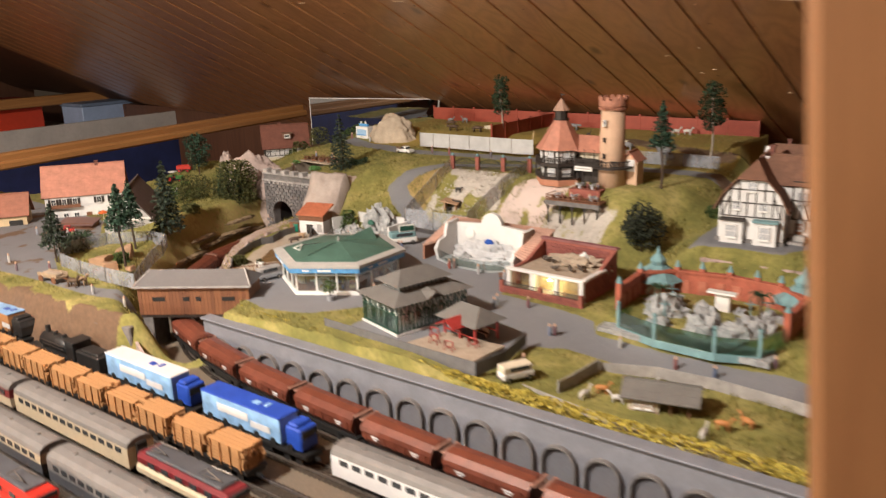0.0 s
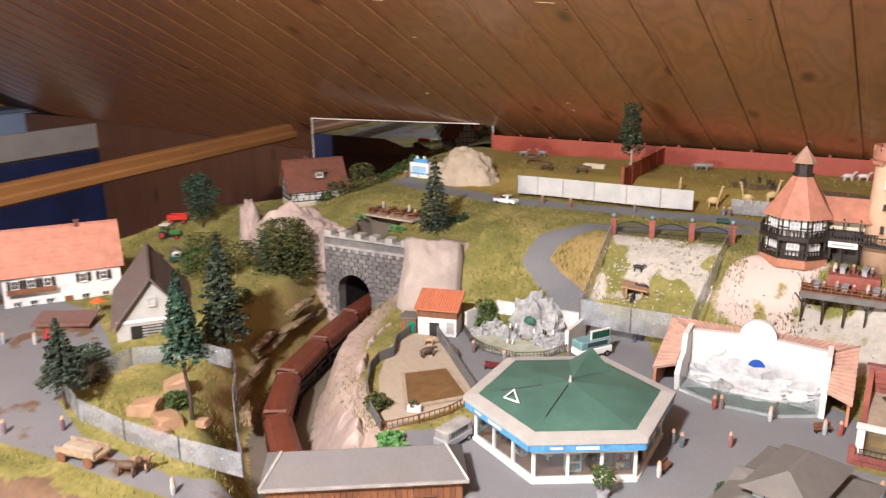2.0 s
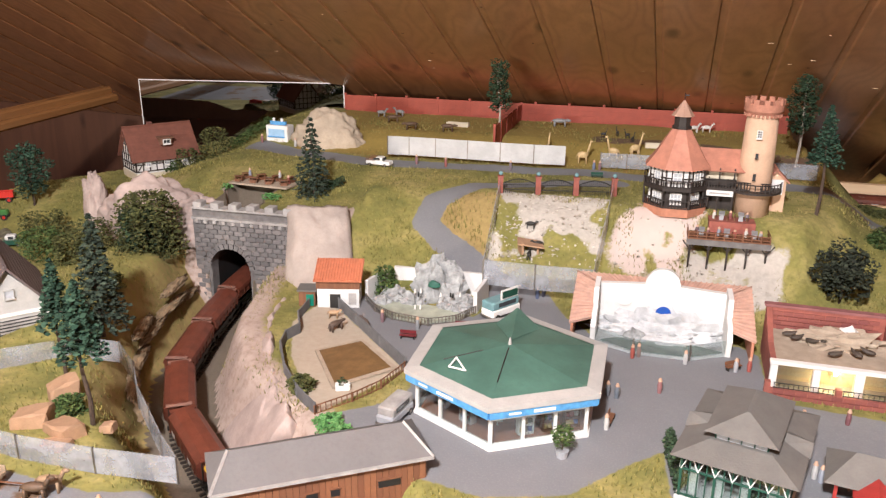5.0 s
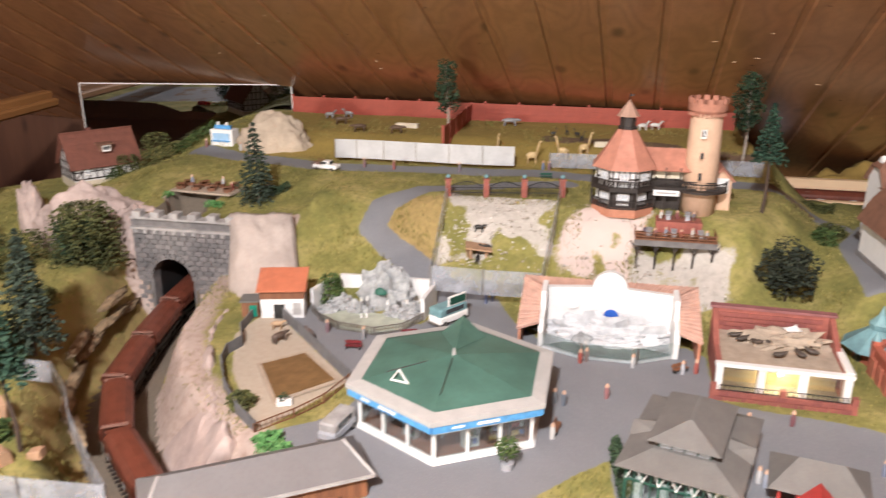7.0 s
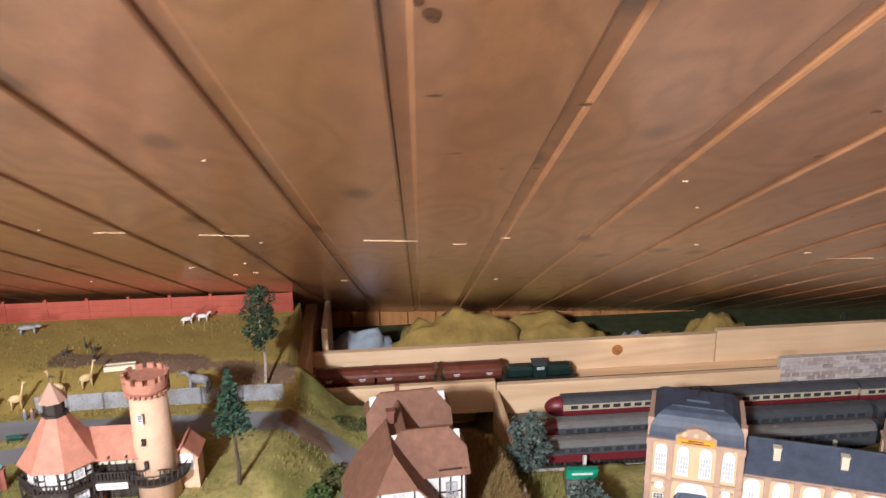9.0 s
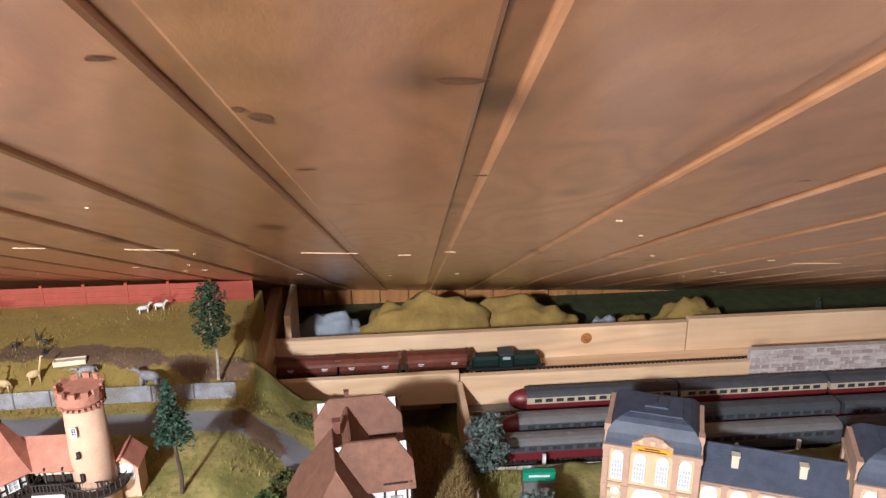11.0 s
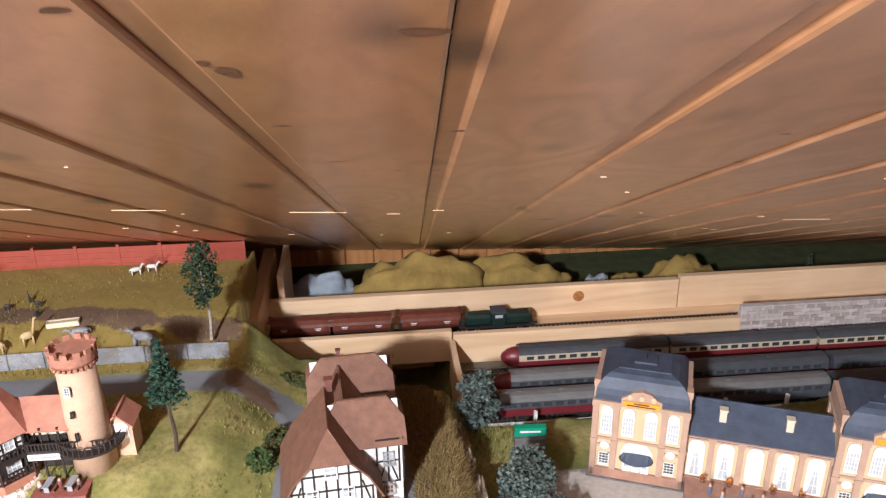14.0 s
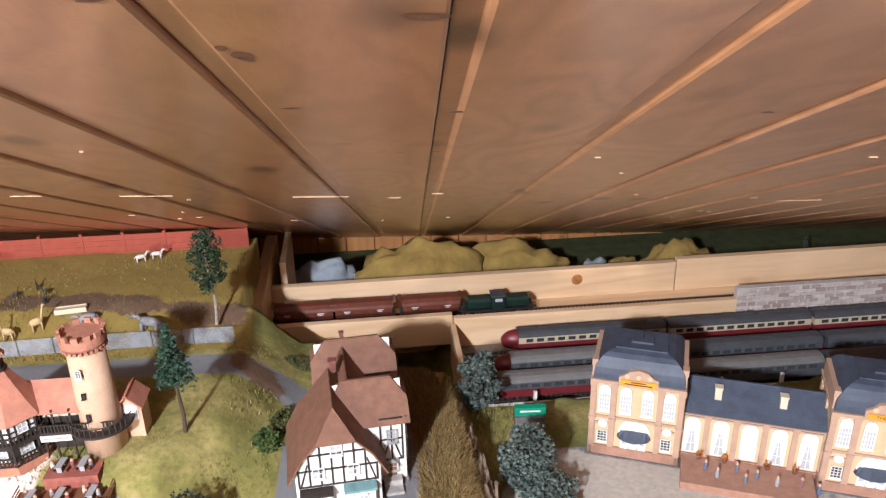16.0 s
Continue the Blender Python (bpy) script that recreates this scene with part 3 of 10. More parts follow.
def red_fence(name, a, b, z, h, n, label):
    """Board fence: panels between posts."""
    ln, mid, ang = along(a, b)
    f = thing(name, at(mid[0], mid[1], z, ang), label, "fence")
    st = ln / n
    pm = bpy.data.meshes.new("panel")
    bm = B(((0, 0, h / 2), (st - 0.003, 0.0022, h)))
    for k in (0.25, 0.5, 0.75):
        box(bm, (0, -0.0014, h * k), (st - 0.004, 0.0008, 0.0012))
    bm.to_mesh(pm)
    bm.free()
    pm.materials.append(M["fence_red"])
    qm = bpy.data.meshes.new("post")
    bm = B(((0, 0, h * 0.53), (0.0042, 0.0042, h * 1.06)), ((0, 0, h * 1.08), (0.0056, 0.0056, 0.0022)))
    bm.to_mesh(qm)
    bm.free()
    qm.materials.append(M["fence_red"])
    for i in range(n + 1):
        o = new("post", qm)
        o.parent, o.location = f, (-ln / 2 + i * st, 0, 0)
        if i < n:
            o = new("panel", pm)
            o.parent, o.location = f, (-ln / 2 + (i + 0.5) * st, 0, 0)
    return f


def sheet_fence(pts, z, h, label, mat="frosted", closed=False, group=""):
    """Upright plastic sheets between thin posts."""
    f = thing("plastic_fence", at(pts[0][0], pts[0][1], z), label, "fence", group)
    ox, oy = pts[0][:2]
    for a, b in zip(pts[:-1], pts[1:]):
        ln, mid, ang = along(a, b)
        za, zb = (a[2] if len(a) > 2 else z), (b[2] if len(b) > 2 else z)
        bm = bmesh.new()
        c = [(a[0] - ox, a[1] - oy, za - z), (b[0] - ox, b[1] - oy, zb - z), (b[0] - ox, b[1] - oy, zb - z + h), (a[0] - ox, a[1] - oy, za - z + h)]
        nx, ny = -math.sin(radians(ang)) * 0.0006, math.cos(radians(ang)) * 0.0006
        fr = [bm.verts.new((p[0] + nx, p[1] + ny, p[2])) for p in c]
        bk = [bm.verts.new((p[0] - nx, p[1] - ny, p[2])) for p in c]
        bm.faces.new(fr)
        bm.faces.new(bk[::-1])
        for i in range(4):
            bm.faces.new((fr[i], fr[(i + 1) % 4], bk[(i + 1) % 4], bk[i]))
        part("sheet", bm, M[mat], f)
        part("post", B(((a[0] - ox, a[1] - oy, za - z + h / 2), (0.0018, 0.0018, h * 1.04), ang)), M["steel"], f)
    return f


def stone_blocks(parent, mats, w, h, hole=None, bl=0.014, bh=0.0075, depth=0.003, at_y=0.0, x0=0.0, z0=0.0, skip=0.0):
    """Separate stone blocks over a wall's face, w wide and h high."""
    me = []
    for k in range(3):
        bm = B(((0, 0, 0), ((bl - 0.0007) * (1 - 0.16 * k), depth, bh - 0.0007)), bevel=0.0006)
        m = bpy.data.meshes.new("stone")
        bm.to_mesh(m)
        bm.free()
        m.materials.append(mats)
        me.append(m)
    rng = random.Random(5)
    for r in range(int(h / bh)):
        z = z0 + (r + 0.5) * bh
        for c in range(int(w / bl) + 1):
            x = x0 - w / 2 + (c + 0.5 * (r % 2)) * bl
            if x - bl / 2 < x0 - w / 2 - 1e-6 or x + bl / 2 > x0 + w / 2 + 1e-6:
                continue
            if hole and hole(x, z):
                continue
            o = new("stone", rng.choice(me))
            o.parent, o.location = parent, (x, at_y + rng.uniform(-0.0006, 0.0006), z)


M["white_sheet"] = paint("white_sheet", (0.50, 0.50, 0.49), 0.45, 0.15, 40)
M["fence_red"] = paint("oxide_red_fence", (0.31, 0.055, 0.030), 0.6, 0.2, 60)
M["darkstone"] = paint("dark_stone", (0.17, 0.16, 0.155), 0.85, 0.35, 70)
M["stonepiece"] = pieces("stone_piece", (0.22, 0.205, 0.20), (0.13, 0.125, 0.125))
post_and_beams()
red_fence("board_fence", (-0.385, 1.992), (0.548, 1.982), 0.128, 0.042, 13, "oxide-red board fence along the back of the meadow")
red_fence("board_fence", (0.016, 1.985), (0.012, 1.70), 0.128, 0.040, 5, "oxide-red board fence across the meadow")


def mirror():
    ln, mid, ang = along((-0.920, 2.008), (-0.410, 2.048))
    m = thing("mirror", at(mid[0], mid[1], 0.030, ang, 0, -0.7), "wide rectangular mirror standing behind the village", "mirror")
    part("pane", B(((0, 0, 0.0765), (ln, 0.004, 0.153))), M["mirror"], m)
    part("edge", B(((0, 0, 0.154), (ln + 0.004, 0.005, 0.002)), ((-ln / 2 - 0.001, 0, 0.0765), (0.002, 0.005, 0.153)), ((ln / 2 + 0.001, 0, 0.0765), (0.002, 0.005, 0.153))), M["white_plastic"], m, "polished pale glass edge")


mirror()


def tunnel_wall():
    """Portal with an arched mouth and a crenellated top."""
    w = thing("tunnel_portal", at(-0.305, 1.334, YARD), "grey stone tunnel portal with an arched mouth and battlements", "tunnel")
    bm = bmesh.new()
    r, cx, sp, top, dp = 0.033, -0.026, 0.072, 0.165, 0.02
    n = 14
    arc = [(cx + r * math.cos(math.pi - i * math.pi / n), sp + r * math.sin(math.pi - i * math.pi / n)) for i in range(n + 1)]
    lo = -0.085
    hi = 0.085
    for y in (0.0,):
        poly = [(lo, 0), (cx - r, 0), *arc, (cx + r, 0), (hi, 0), (hi, top), (lo, top)]
        f = [bm.verts.new((x, 0, z)) for x, z in poly]
        k = [bm.verts.new((x, dp, z)) for x, z in poly]
        bm.faces.new(f)
        bm.faces.new(k[::-1])
        m = len(poly)
        for i in range(m):
            bm.faces.new((f[i], f[(i + 1) % m], k[(i + 1) % m], k[i]))
    part("wall", bm, M["darkstone"], w)
    bm = bmesh.new()
    inner = [(cx + (r + 0.001) * math.cos(math.pi - i * math.pi / n), sp + (r + 0.001) * math.sin(math.pi - i * math.pi / n)) for i in range(n + 1)]
    a = [bm.verts.new((x, 0.02, z)) for x, z in [(cx - r - 0.001, 0)] + inner + [(cx + r + 0.001, 0)]]
    b = [bm.verts.new((x, 0.16, z)) for x, z in [(cx - r - 0.001, 0)] + inner + [(cx + r + 0.001, 0)]]
    for i in range(len(a) - 1):
        bm.faces.new((a[i], a[i + 1], b[i + 1], b[i]))
    bm.faces.new(b)
    part("tube", bm, M["black"], w)
    stone_blocks(w, M["stonepiece"], 0.168, 0.150, lambda x, z: abs(x - cx) < r + 0.010 and z < sp or math.hypot(x - cx, z - sp) < r + 0.009, at_y=-0.0012)
    for i in range(n):
        t = math.pi - (i + 0.5) * math.pi / n
        part("arch_stone", B(((0, 0, 0), (0.008, 0.004, 0.0066))), M["stonepiece"], w).matrix_local = Matrix.Translation((cx + (r + 0.004) * math.cos(t), -0.001, sp + (r + 0.004) * math.sin(t))) @ Matrix.Rotation(math.pi / 2 - t + math.pi / 2, 4, "Y")
    part("string_course", B(((0, -0.002, 0.152), (0.17, 0.006, 0.004))), M["stonegrey"], w)
    for i in range(11):
        part("corbel", B(((-0.078 + i * 0.0156, -0.002, 0.1465), (0.006, 0.005, 0.006)), bevel=0.001), M["stonegrey"], w)
    for i in range(6):
        part("merlon", B(((-0.075 + i * 0.03, 0.006, 0.171), (0.014, 0.018, 0.012)), bevel=0.001), M["stonegrey"], w)
    part("coping", B(((0, 0.006, 0.1675), (0.17, 0.02, 0.003))), M["stonegrey"], w)


tunnel_wall()


def arcade_wall():
    """Retaining wall with blind arches above the yard."""
    a, b = (0.09, 0.784), (1.55, 0.788)
    ln, mid, ang = along(a, b)
    w = thing("arcade_wall", at(mid[0], mid[1], YARD, ang), "long grey stone retaining wall with blind arches", "wall")
    mat = paint("grey_wall_card", (0.19, 0.20, 0.23), 0.8, 0.16, 30)
    part("wall", B(((0, 0.012, 0.036), (ln, 0.012, 0.072))), mat, w)
    part("coping", B(((0, 0.010, 0.0735), (ln, 0.02, 0.003)), bevel=0.0008), mat, w)
    st, r, sp = 0.052, 0.019, 0.026
    bm = bmesh.new()
    n = 10
    for k in range(n):
        t0, t1 = math.pi * k / n, math.pi * (k + 1) / n
        ps = [(rr * math.cos(t), yy, sp + rr * math.sin(t)) for yy in (0.0, 0.008) for rr, t in ((r, t0), (r + 0.0022, t0), (r + 0.0022, t1), (r, t1))]
        v = [bm.verts.new(p) for p in ps]
        for q in ((0, 1, 2, 3), (7, 6, 5, 4), (1, 5, 6, 2), (0, 3, 7, 4)):
            bm.faces.new([v[i] for i in q])
    box(bm, (-r - 0.001, 0.004, sp / 2), (0.0022, 0.008, sp))
    box(bm, (r + 0.001, 0.004, sp / 2), (0.0022, 0.008, sp))
    me = bpy.data.meshes.new("arch")
    bm.to_mesh(me)
    bm.free()
    me.materials.append(M["darkstone"])
    # flat face on the wall: a darker grey paints in the arch's inner shade
    rec = bpy.data.meshes.new("recess_shade")
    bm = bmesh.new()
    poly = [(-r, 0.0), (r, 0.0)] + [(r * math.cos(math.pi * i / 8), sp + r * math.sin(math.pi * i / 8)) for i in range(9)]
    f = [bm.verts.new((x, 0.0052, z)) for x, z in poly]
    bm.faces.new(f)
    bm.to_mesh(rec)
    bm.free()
    rec.materials.append(paint("recess_shade_card", (0.15, 0.155, 0.175), 0.85, 0.15, 40))
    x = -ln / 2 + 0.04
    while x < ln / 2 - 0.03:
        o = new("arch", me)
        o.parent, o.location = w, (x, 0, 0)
        o = new("recess_shade", rec)
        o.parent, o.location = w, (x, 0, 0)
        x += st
    g = thing("low_wall", at(-0.02, 0.712, YARD, 12), "dark grey block wall beside the covered bridge", "wall")
    part("block", B(((0, 0, 0.034), (0.075, 0.02, 0.068)), bevel=0.002), M["darkstone"], g)
    part("wing", B(((0.062, -0.018, 0.022), (0.055, 0.004, 0.044), -35)), M["rock"], g)


arcade_wall()


def rear_frame():
    """Raw pine boards that carry the hidden line behind the hill."""
    def board(a, b, z0, z1, th, name="board"):
        ln, mid, ang = along(a, b)
        o = thing("pine_board", at(mid[0], mid[1], z0, ang), "raw pale pine board of the layout frame", "board", "frame boards")
        part("plank", B(((0, 0, (z1 - z0) / 2), (ln, th, z1 - z0)), bevel=0.0012), M["raw_pine"], o)
        return o
    k = board((0.575, 2.002), (1.36, 2.006), -0.12, 0.040, 0.016)
    bm = bmesh.new()
    cyl(bm, (0.195, -0.0082, 0.137), 0.011, 0.0008, 14, rot=Matrix.Rotation(radians(90), 4, "X"))
    part("knot", bm, paint("knot", (0.42, 0.17, 0.05), 0.5, 0.5, 150), k, "dark round knot")
    board((1.362, 2.006), (2.3, 2.01), -0.12, 0.046, 0.016)
    board((0.56, 1.872), (0.905, 1.876), -0.032, 0.028, 0.014)
    board((0.907, 1.876), (1.43, 1.878), -0.06, 0.020, 0.014)
    board((0.905, 1.868), (0.905, 1.66), -0.12, 0.012, 0.010)
    board((0.566, 1.865), (0.566, 2.17), -0.13, 0.075, 0.022)
    board((0.60, 2.17), (0.60, 2.02), -0.13, 0.08, 0.012)
    t = thing("trackbed_board", at(1.3, 1.94, -0.020), "pale plywood shelf under the hidden line", "board")
    part("plank", B(((0, 0, -0.005), (1.9, 0.118, 0.01))), M["raw_pine"], t)
    t = thing("platform", at(1.35, 1.655, -0.045), "pale station platform edge with white posts", "platform")
    part("slab", B(((0, 0, 0.013), (0.88, 0.014, 0.026)), bevel=0.001), M["white_plastic"], t)
    for i in range(6):
        part("fence_post", B(((-0.34 + i * 0.1, 0.0, 0.037), (0.005, 0.005, 0.022))), M["white_plastic"], t)
    s = thing("stone_wall", at(1.75, 1.878, -0.06), "light mottled brick-paper wall behind the station tracks", "wall")
    part("core", B(((0, 0.004, 0.05), (0.64, 0.012, 0.10))), paint("mortar", (0.55, 0.5, 0.46), 0.9, 0.2, 60), s)
    stone_blocks(s, pieces("pale_brick", (0.62, 0.56, 0.53), (0.30, 0.22, 0.20)), 0.64, 0.098, bl=0.020, bh=0.007, at_y=-0.003)
    b = thing("panel_wall", at(0.9, 2.47, -0.5), "orange pine panelling behind the layout", "wall", kind="structure")
    for i in range(34):
        part("board", B(((-1.0 + i * 0.07, 0, 0.26), (0.0685, 0.014, 0.52)), bevel=0.002), M["panel"], b)
    g = thing("rear_ground", at(1.2, 2.235, -0.13), "dark green ground strip behind the pine boards", "ground", kind="structure")
    part("sheet", B(((0, 0, 0.02), (1.9, 0.44, 0.02))), paint("dark_grass", (0.06, 0.07, 0.02), 0.95, 0.4, 30), g)


rear_frame()
M["cork"] = paint("ledge_rock", (0.25, 0.18, 0.105), 0.9, 0.45, 60, relief=0.8)
M["mount_ochre"] = paint("ochre_mountain", (0.33, 0.22, 0.055), 0.9, 0.35, 25, relief=0.7)
M["mount_grey"] = paint("blue_grey_mountain", (0.33, 0.37, 0.42), 0.9, 0.3, 25, relief=0.7)


def lump(name, c, s, mat, label, cat, seed, detail=3, rough=0.35, parent=None, freq=2.2, group=""):
    """An uneven rock or mountain, flat below."""
    bm = bmesh.new()
    bmesh.ops.create_icosphere(bm, subdivisions=detail, radius=1.0)
    off = Vector((seed * 3.7, seed * 1.3, seed * 2.1))
    for v in bm.verts:
        d = v.co.normalized()
        k = 1 + rough * noise.noise(d * freq + off) + rough * 0.5 * noise.noise(d * freq * 2.7 + off) + rough * 0.28 * noise.noise(d * freq * 6.5 + off)
        v.co = Vector((d.x * k * s[0], d.y * k * s[1], max(d.z, -0.25) * k * s[2]))
    if parent is None:
        ob = mesh_ob(name, bm, mat, True)
        ob.location = c
        return tagged(ob, label, cat, group)
    ob = part(name, bm, mat, parent, label)
    ob.location = c
    return ob


for i, (x, y, sx, sy, sz, m) in enumerate(((0.66, 2.20, 0.09, 0.04, 0.095, "mount_grey"), (0.86, 2.19, 0.15, 0.05, 0.13, "mount_ochre"), (1.06, 2.21, 0.15, 0.04, 0.105, "mount_ochre"), (1.25, 2.17, 0.04, 0.03, 0.07, "mount_grey"), (1.33, 2.20, 0.06, 0.04, 0.055, "mount_ochre"), (1.43, 2.17, 0.10, 0.04, 0.10, "mount_ochre"))):
    lump("mountain", (x, y, -0.10), (sx, sy, sz), M[m], "grey-blue plaster mountain behind the boards" if m == "mount_grey" else "ochre plaster mountain behind the boards", "mountain", i + 1, 4, 0.24)

# rocks of the hill
for i, (x, y, z, sx, sy, sz) in enumerate(((-0.50, 1.40, 0.02, 0.10, 0.06, 0.085), (-0.40, 1.37, 0.03, 0.045, 0.035, 0.06), (-0.62, 1.41, 0.04, 0.022, 0.02, 0.065))):
    lump("rock", (x, y, z), (sx, sy, sz), M["rock"], "pinkish plaster rock on the wooded slope", "rock", i + 11, 5, 0.22)
lump("rock", (-0.325, 1.735, 0.10), (0.075, 0.045, 0.075), paint("sandy_rock", (0.44, 0.36, 0.27), 0.9, 0.25, 30, relief=0.6), "big sandy plaster rock beside the meadow", "rock", 21, 5, 0.2)


def rock_bank():
    """Smooth plaster rock face falling to the track in the cutting."""
    mid = [Vector(p) for p in ((-0.205, 1.25), (-0.200, 1.20), (-0.186, 1.13), (-0.158, 1.07), (-0.126, 1.01), (-0.092, 0.955), (-0.058, 0.912))]
    bm = bmesh.new()
    n, k = 90, 30
    grid = []
    for i in range(n + 1):
        u = i / n * (len(mid) - 1)
        q = min(int(u), len(mid) - 2)
        c = mid[q].lerp(mid[q + 1], u - q)
        d = (mid[q + 1] - mid[q]).normalized()
        side = Vector((-d.y, d.x))
        row = []
        for j in range(k + 1):
            v = j / k
            w = 0.026 - 0.074 * v
            z = 0.008 - 0.100 * v ** 1.35 - 0.02 * max(0.0, 0.12 - v) / 0.12
            p = Vector((c.x + side.x * w, c.y + side.y * w, z))
            e = min(1.0, 5 * v, 6 * (1 - abs(2 * i / n - 1)))
            f = Vector((p.x, p.y, p.z * 0.6))
            h = 0.020 * noise.noise(f * 17) + 0.016 * (0.4 - abs(noise.noise(f * 34))) + 0.007 * noise.noise(f * 90) + 0.003 * noise.noise(f * 230)
            p += Vector((-side.x * -0.5, side.y * -0.5 * -1, 0.9)) * h * e
            row.append(bm.verts.new(p))
        grid.append(row)
    for i in range(n):
        for j in range(k):
            bm.faces.new((grid[i][j], grid[i + 1][j], grid[i + 1][j + 1], grid[i][j + 1]))
    loop = grid[0] + [grid[i][k] for i in range(1, n + 1)] + grid[n][k - 1::-1] + [grid[i][0] for i in range(n - 1, 0, -1)]
    low = [bm.verts.new((v.co.x, v.co.y, v.co.z - 0.03)) for v in loop]
    for i in range(len(loop)):
        j = (i + 1) % len(loop)
        bm.faces.new((loop[i], loop[j], low[j], low[i]))
    bm.faces.new(low)
    tagged(mesh_ob("rock", bm, M["rock"], True), "pinkish grey plaster rock face beside the cutting", "rock")


rock_bank()
for i, (x, y, z, ln, rz) in enumerate(((-0.330, 1.085, -0.050, 0.050, 22), (-0.352, 1.15, -0.040, 0.055, 15), (-0.366, 1.215, -0.034, 0.060, 10), (-0.345, 1.12, -0.022, 0.045, 20), (-0.372, 1.24, -0.012, 0.050, 10), (-0.295, 1.02, -0.048, 0.045, 33), (-0.250, 0.972, -0.050, 0.035, 42), (-0.383, 1.28, -0.045, 0.045, 6))):
    o = lump("rock", (x, y, z), (0.008, ln * 0.9, 0.0055), M["cork"], "thin tan rock ledge in the grassy cutting bank", "rock", i + 141, 4, 0.45, None, 3.0, "rock ledges")
    o.rotation_euler = (0, 0, radians(rz))


for i, (x, y, sx, sy, sz) in enumerate(((0.868, 1.625, 0.010, 0.030, 0.040), (0.880, 1.575, 0.011, 0.032, 0.042), (0.890, 1.52, 0.010, 0.032, 0.040), (0.898, 1.46, 0.010, 0.034, 0.040), (0.902, 1.40, 0.011, 0.034, 0.040))):
    lump("rock", (x, y, -0.002), (sx, sy, sz), paint("bark_rock", (0.23, 0.165, 0.115), 0.9, 0.45, 70, relief=0.8), "grey-brown bark rock under the dry grass bank", "rock", i + 171, 4, 0.5, None, 3.4, "bark rocks")


def rock_slab():
    bm = bmesh.new()
    n = 24
    a, b, c, d = Vector((-0.232, 1.338, 0.095)), Vector((-0.146, 1.362, 0.097)), Vector((-0.085, 1.222, -0.012)), Vector((-0.195, 1.225, -0.06))
    grid = []
    for i in range(n + 1):
        row = []
        for j in range(n + 1):
            u, v = i / n, j / n
            p = a.lerp(b, u).lerp(d.lerp(c, u), v)
            e = min(u, 1 - u, v, 1 - v)
            p += Vector((0, -0.35, 1)).normalized() * (0.012 * min(1, e * 6) + 0.007 * noise.noise(p * 28) + 0.004 * noise.noise(p * 90))
            row.append(bm.verts.new(p))
        grid.append(row)
    for i in range(n):
        for j in range(n):
            bm.faces.new((grid[i][j], grid[i + 1][j], grid[i + 1][j + 1], grid[i][j + 1]))
    base = [grid[0][j] for j in range(n + 1)] + [grid[i][n] for i in range(1, n + 1)] + [grid[n][j] for j in range(n - 1, -1, -1)] + [grid[i][0] for i in range(n - 1, 0, -1)]
    low = [bm.verts.new(v.co + Vector((0, 0.02, -0.05))) for v in base]
    m = len(base)
    for i in range(m):
        bm.faces.new((base[i], base[(i + 1) % m], low[(i + 1) % m], low[i]))
    tagged(mesh_ob("rock_slab", bm, paint("pale_slab", (0.40, 0.34, 0.30), 0.9, 0.18, 22, relief=0.6), True), "pale plaster rock slab leaning beside the tunnel", "rock")


rock_slab()
for x, y, z, s, rz in ((-0.282, 0.848, 0.0, (0.024, 0.018, 0.024), 20), (-0.240, 0.838, 0.0, (0.026, 0.016, 0.02), -25), (-0.286, 0.898, 0.0, (0.02, 0.018, 0.034), 50), (-0.206, 0.858, 0.0, (0.009, 0.008, 0.009), 10), (-0.232, 0.815, 0.0, (0.02, 0.012, 0.01), 5)):
    bm = bmesh.new()
    bmesh.ops.create_icosphere(bm, subdivisions=2, radius=1.0)
    for v in bm.verts:
        q = Vector((max(-0.62, min(0.55, v.co.x + 0.25 * v.co.y)), max(-0.6, min(0.66, v.co.y)), min(0.5 + 0.2 * v.co.x, v.co.z))) * 1.25
        v.co = Vector((q.x * s[0], q.y * s[1], max(q.z, -0.3) * s[2]))
    o = mesh_ob("boulder", bm, M.setdefault("tanrock", paint("tan_rock", (0.40, 0.25, 0.15), 0.85, 0.2, 60)))
    o.matrix_world = at(x, y, z, rz)
    tagged(o, "tan angular boulder in the fenced enclosure", "rock", "boulders in the enclosure")

# plastic sheets
sheet_fence([(-0.40, 0.83), (-0.336, 0.80), (-0.25, 0.79), (-0.17, 0.79), (-0.091, 0.795), (-0.125, 0.825), (-0.16, 0.86), (-0.20, 0.90), (-0.235, 0.945), (-0.28, 0.985), (-0.33, 0.985), (-0.40, 0.93), (-0.40, 0.83)], 0.0, 0.026, "scratched clear plastic fence round a grassy enclosure")
sheet_fence([(-0.18, 1.665), (-0.14, 1.668), (-0.09, 1.668), (-0.03, 1.666), (0.03, 1.664), (0.09, 1.664), (0.145, 1.668)], 0.112, 0.034, "white plastic fence between the path and the meadow", "white_sheet" if "white_sheet" in M else "frosted")
sheet_fence([(0.205, 1.688), (0.25, 1.69), (0.30, 1.692), (0.36, 1.692), (0.44, 1.692), (0.50, 1.692), (0.56, 1.69)], 0.108, 0.026, "clear plastic fence between the path and the meadow")
sheet_fence([(0.067, 1.470, 0.10), (0.072, 1.40, 0.075), (0.078, 1.29, 0.025)], 0.10, 0.034, "clear plastic side of the rocky enclosure")
sheet_fence([(0.238, 1.499, 0.10), (0.235, 1.40, 0.075), (0.228, 1.29, 0.03)], 0.10, 0.036, "clear plastic side of the rocky enclosure")
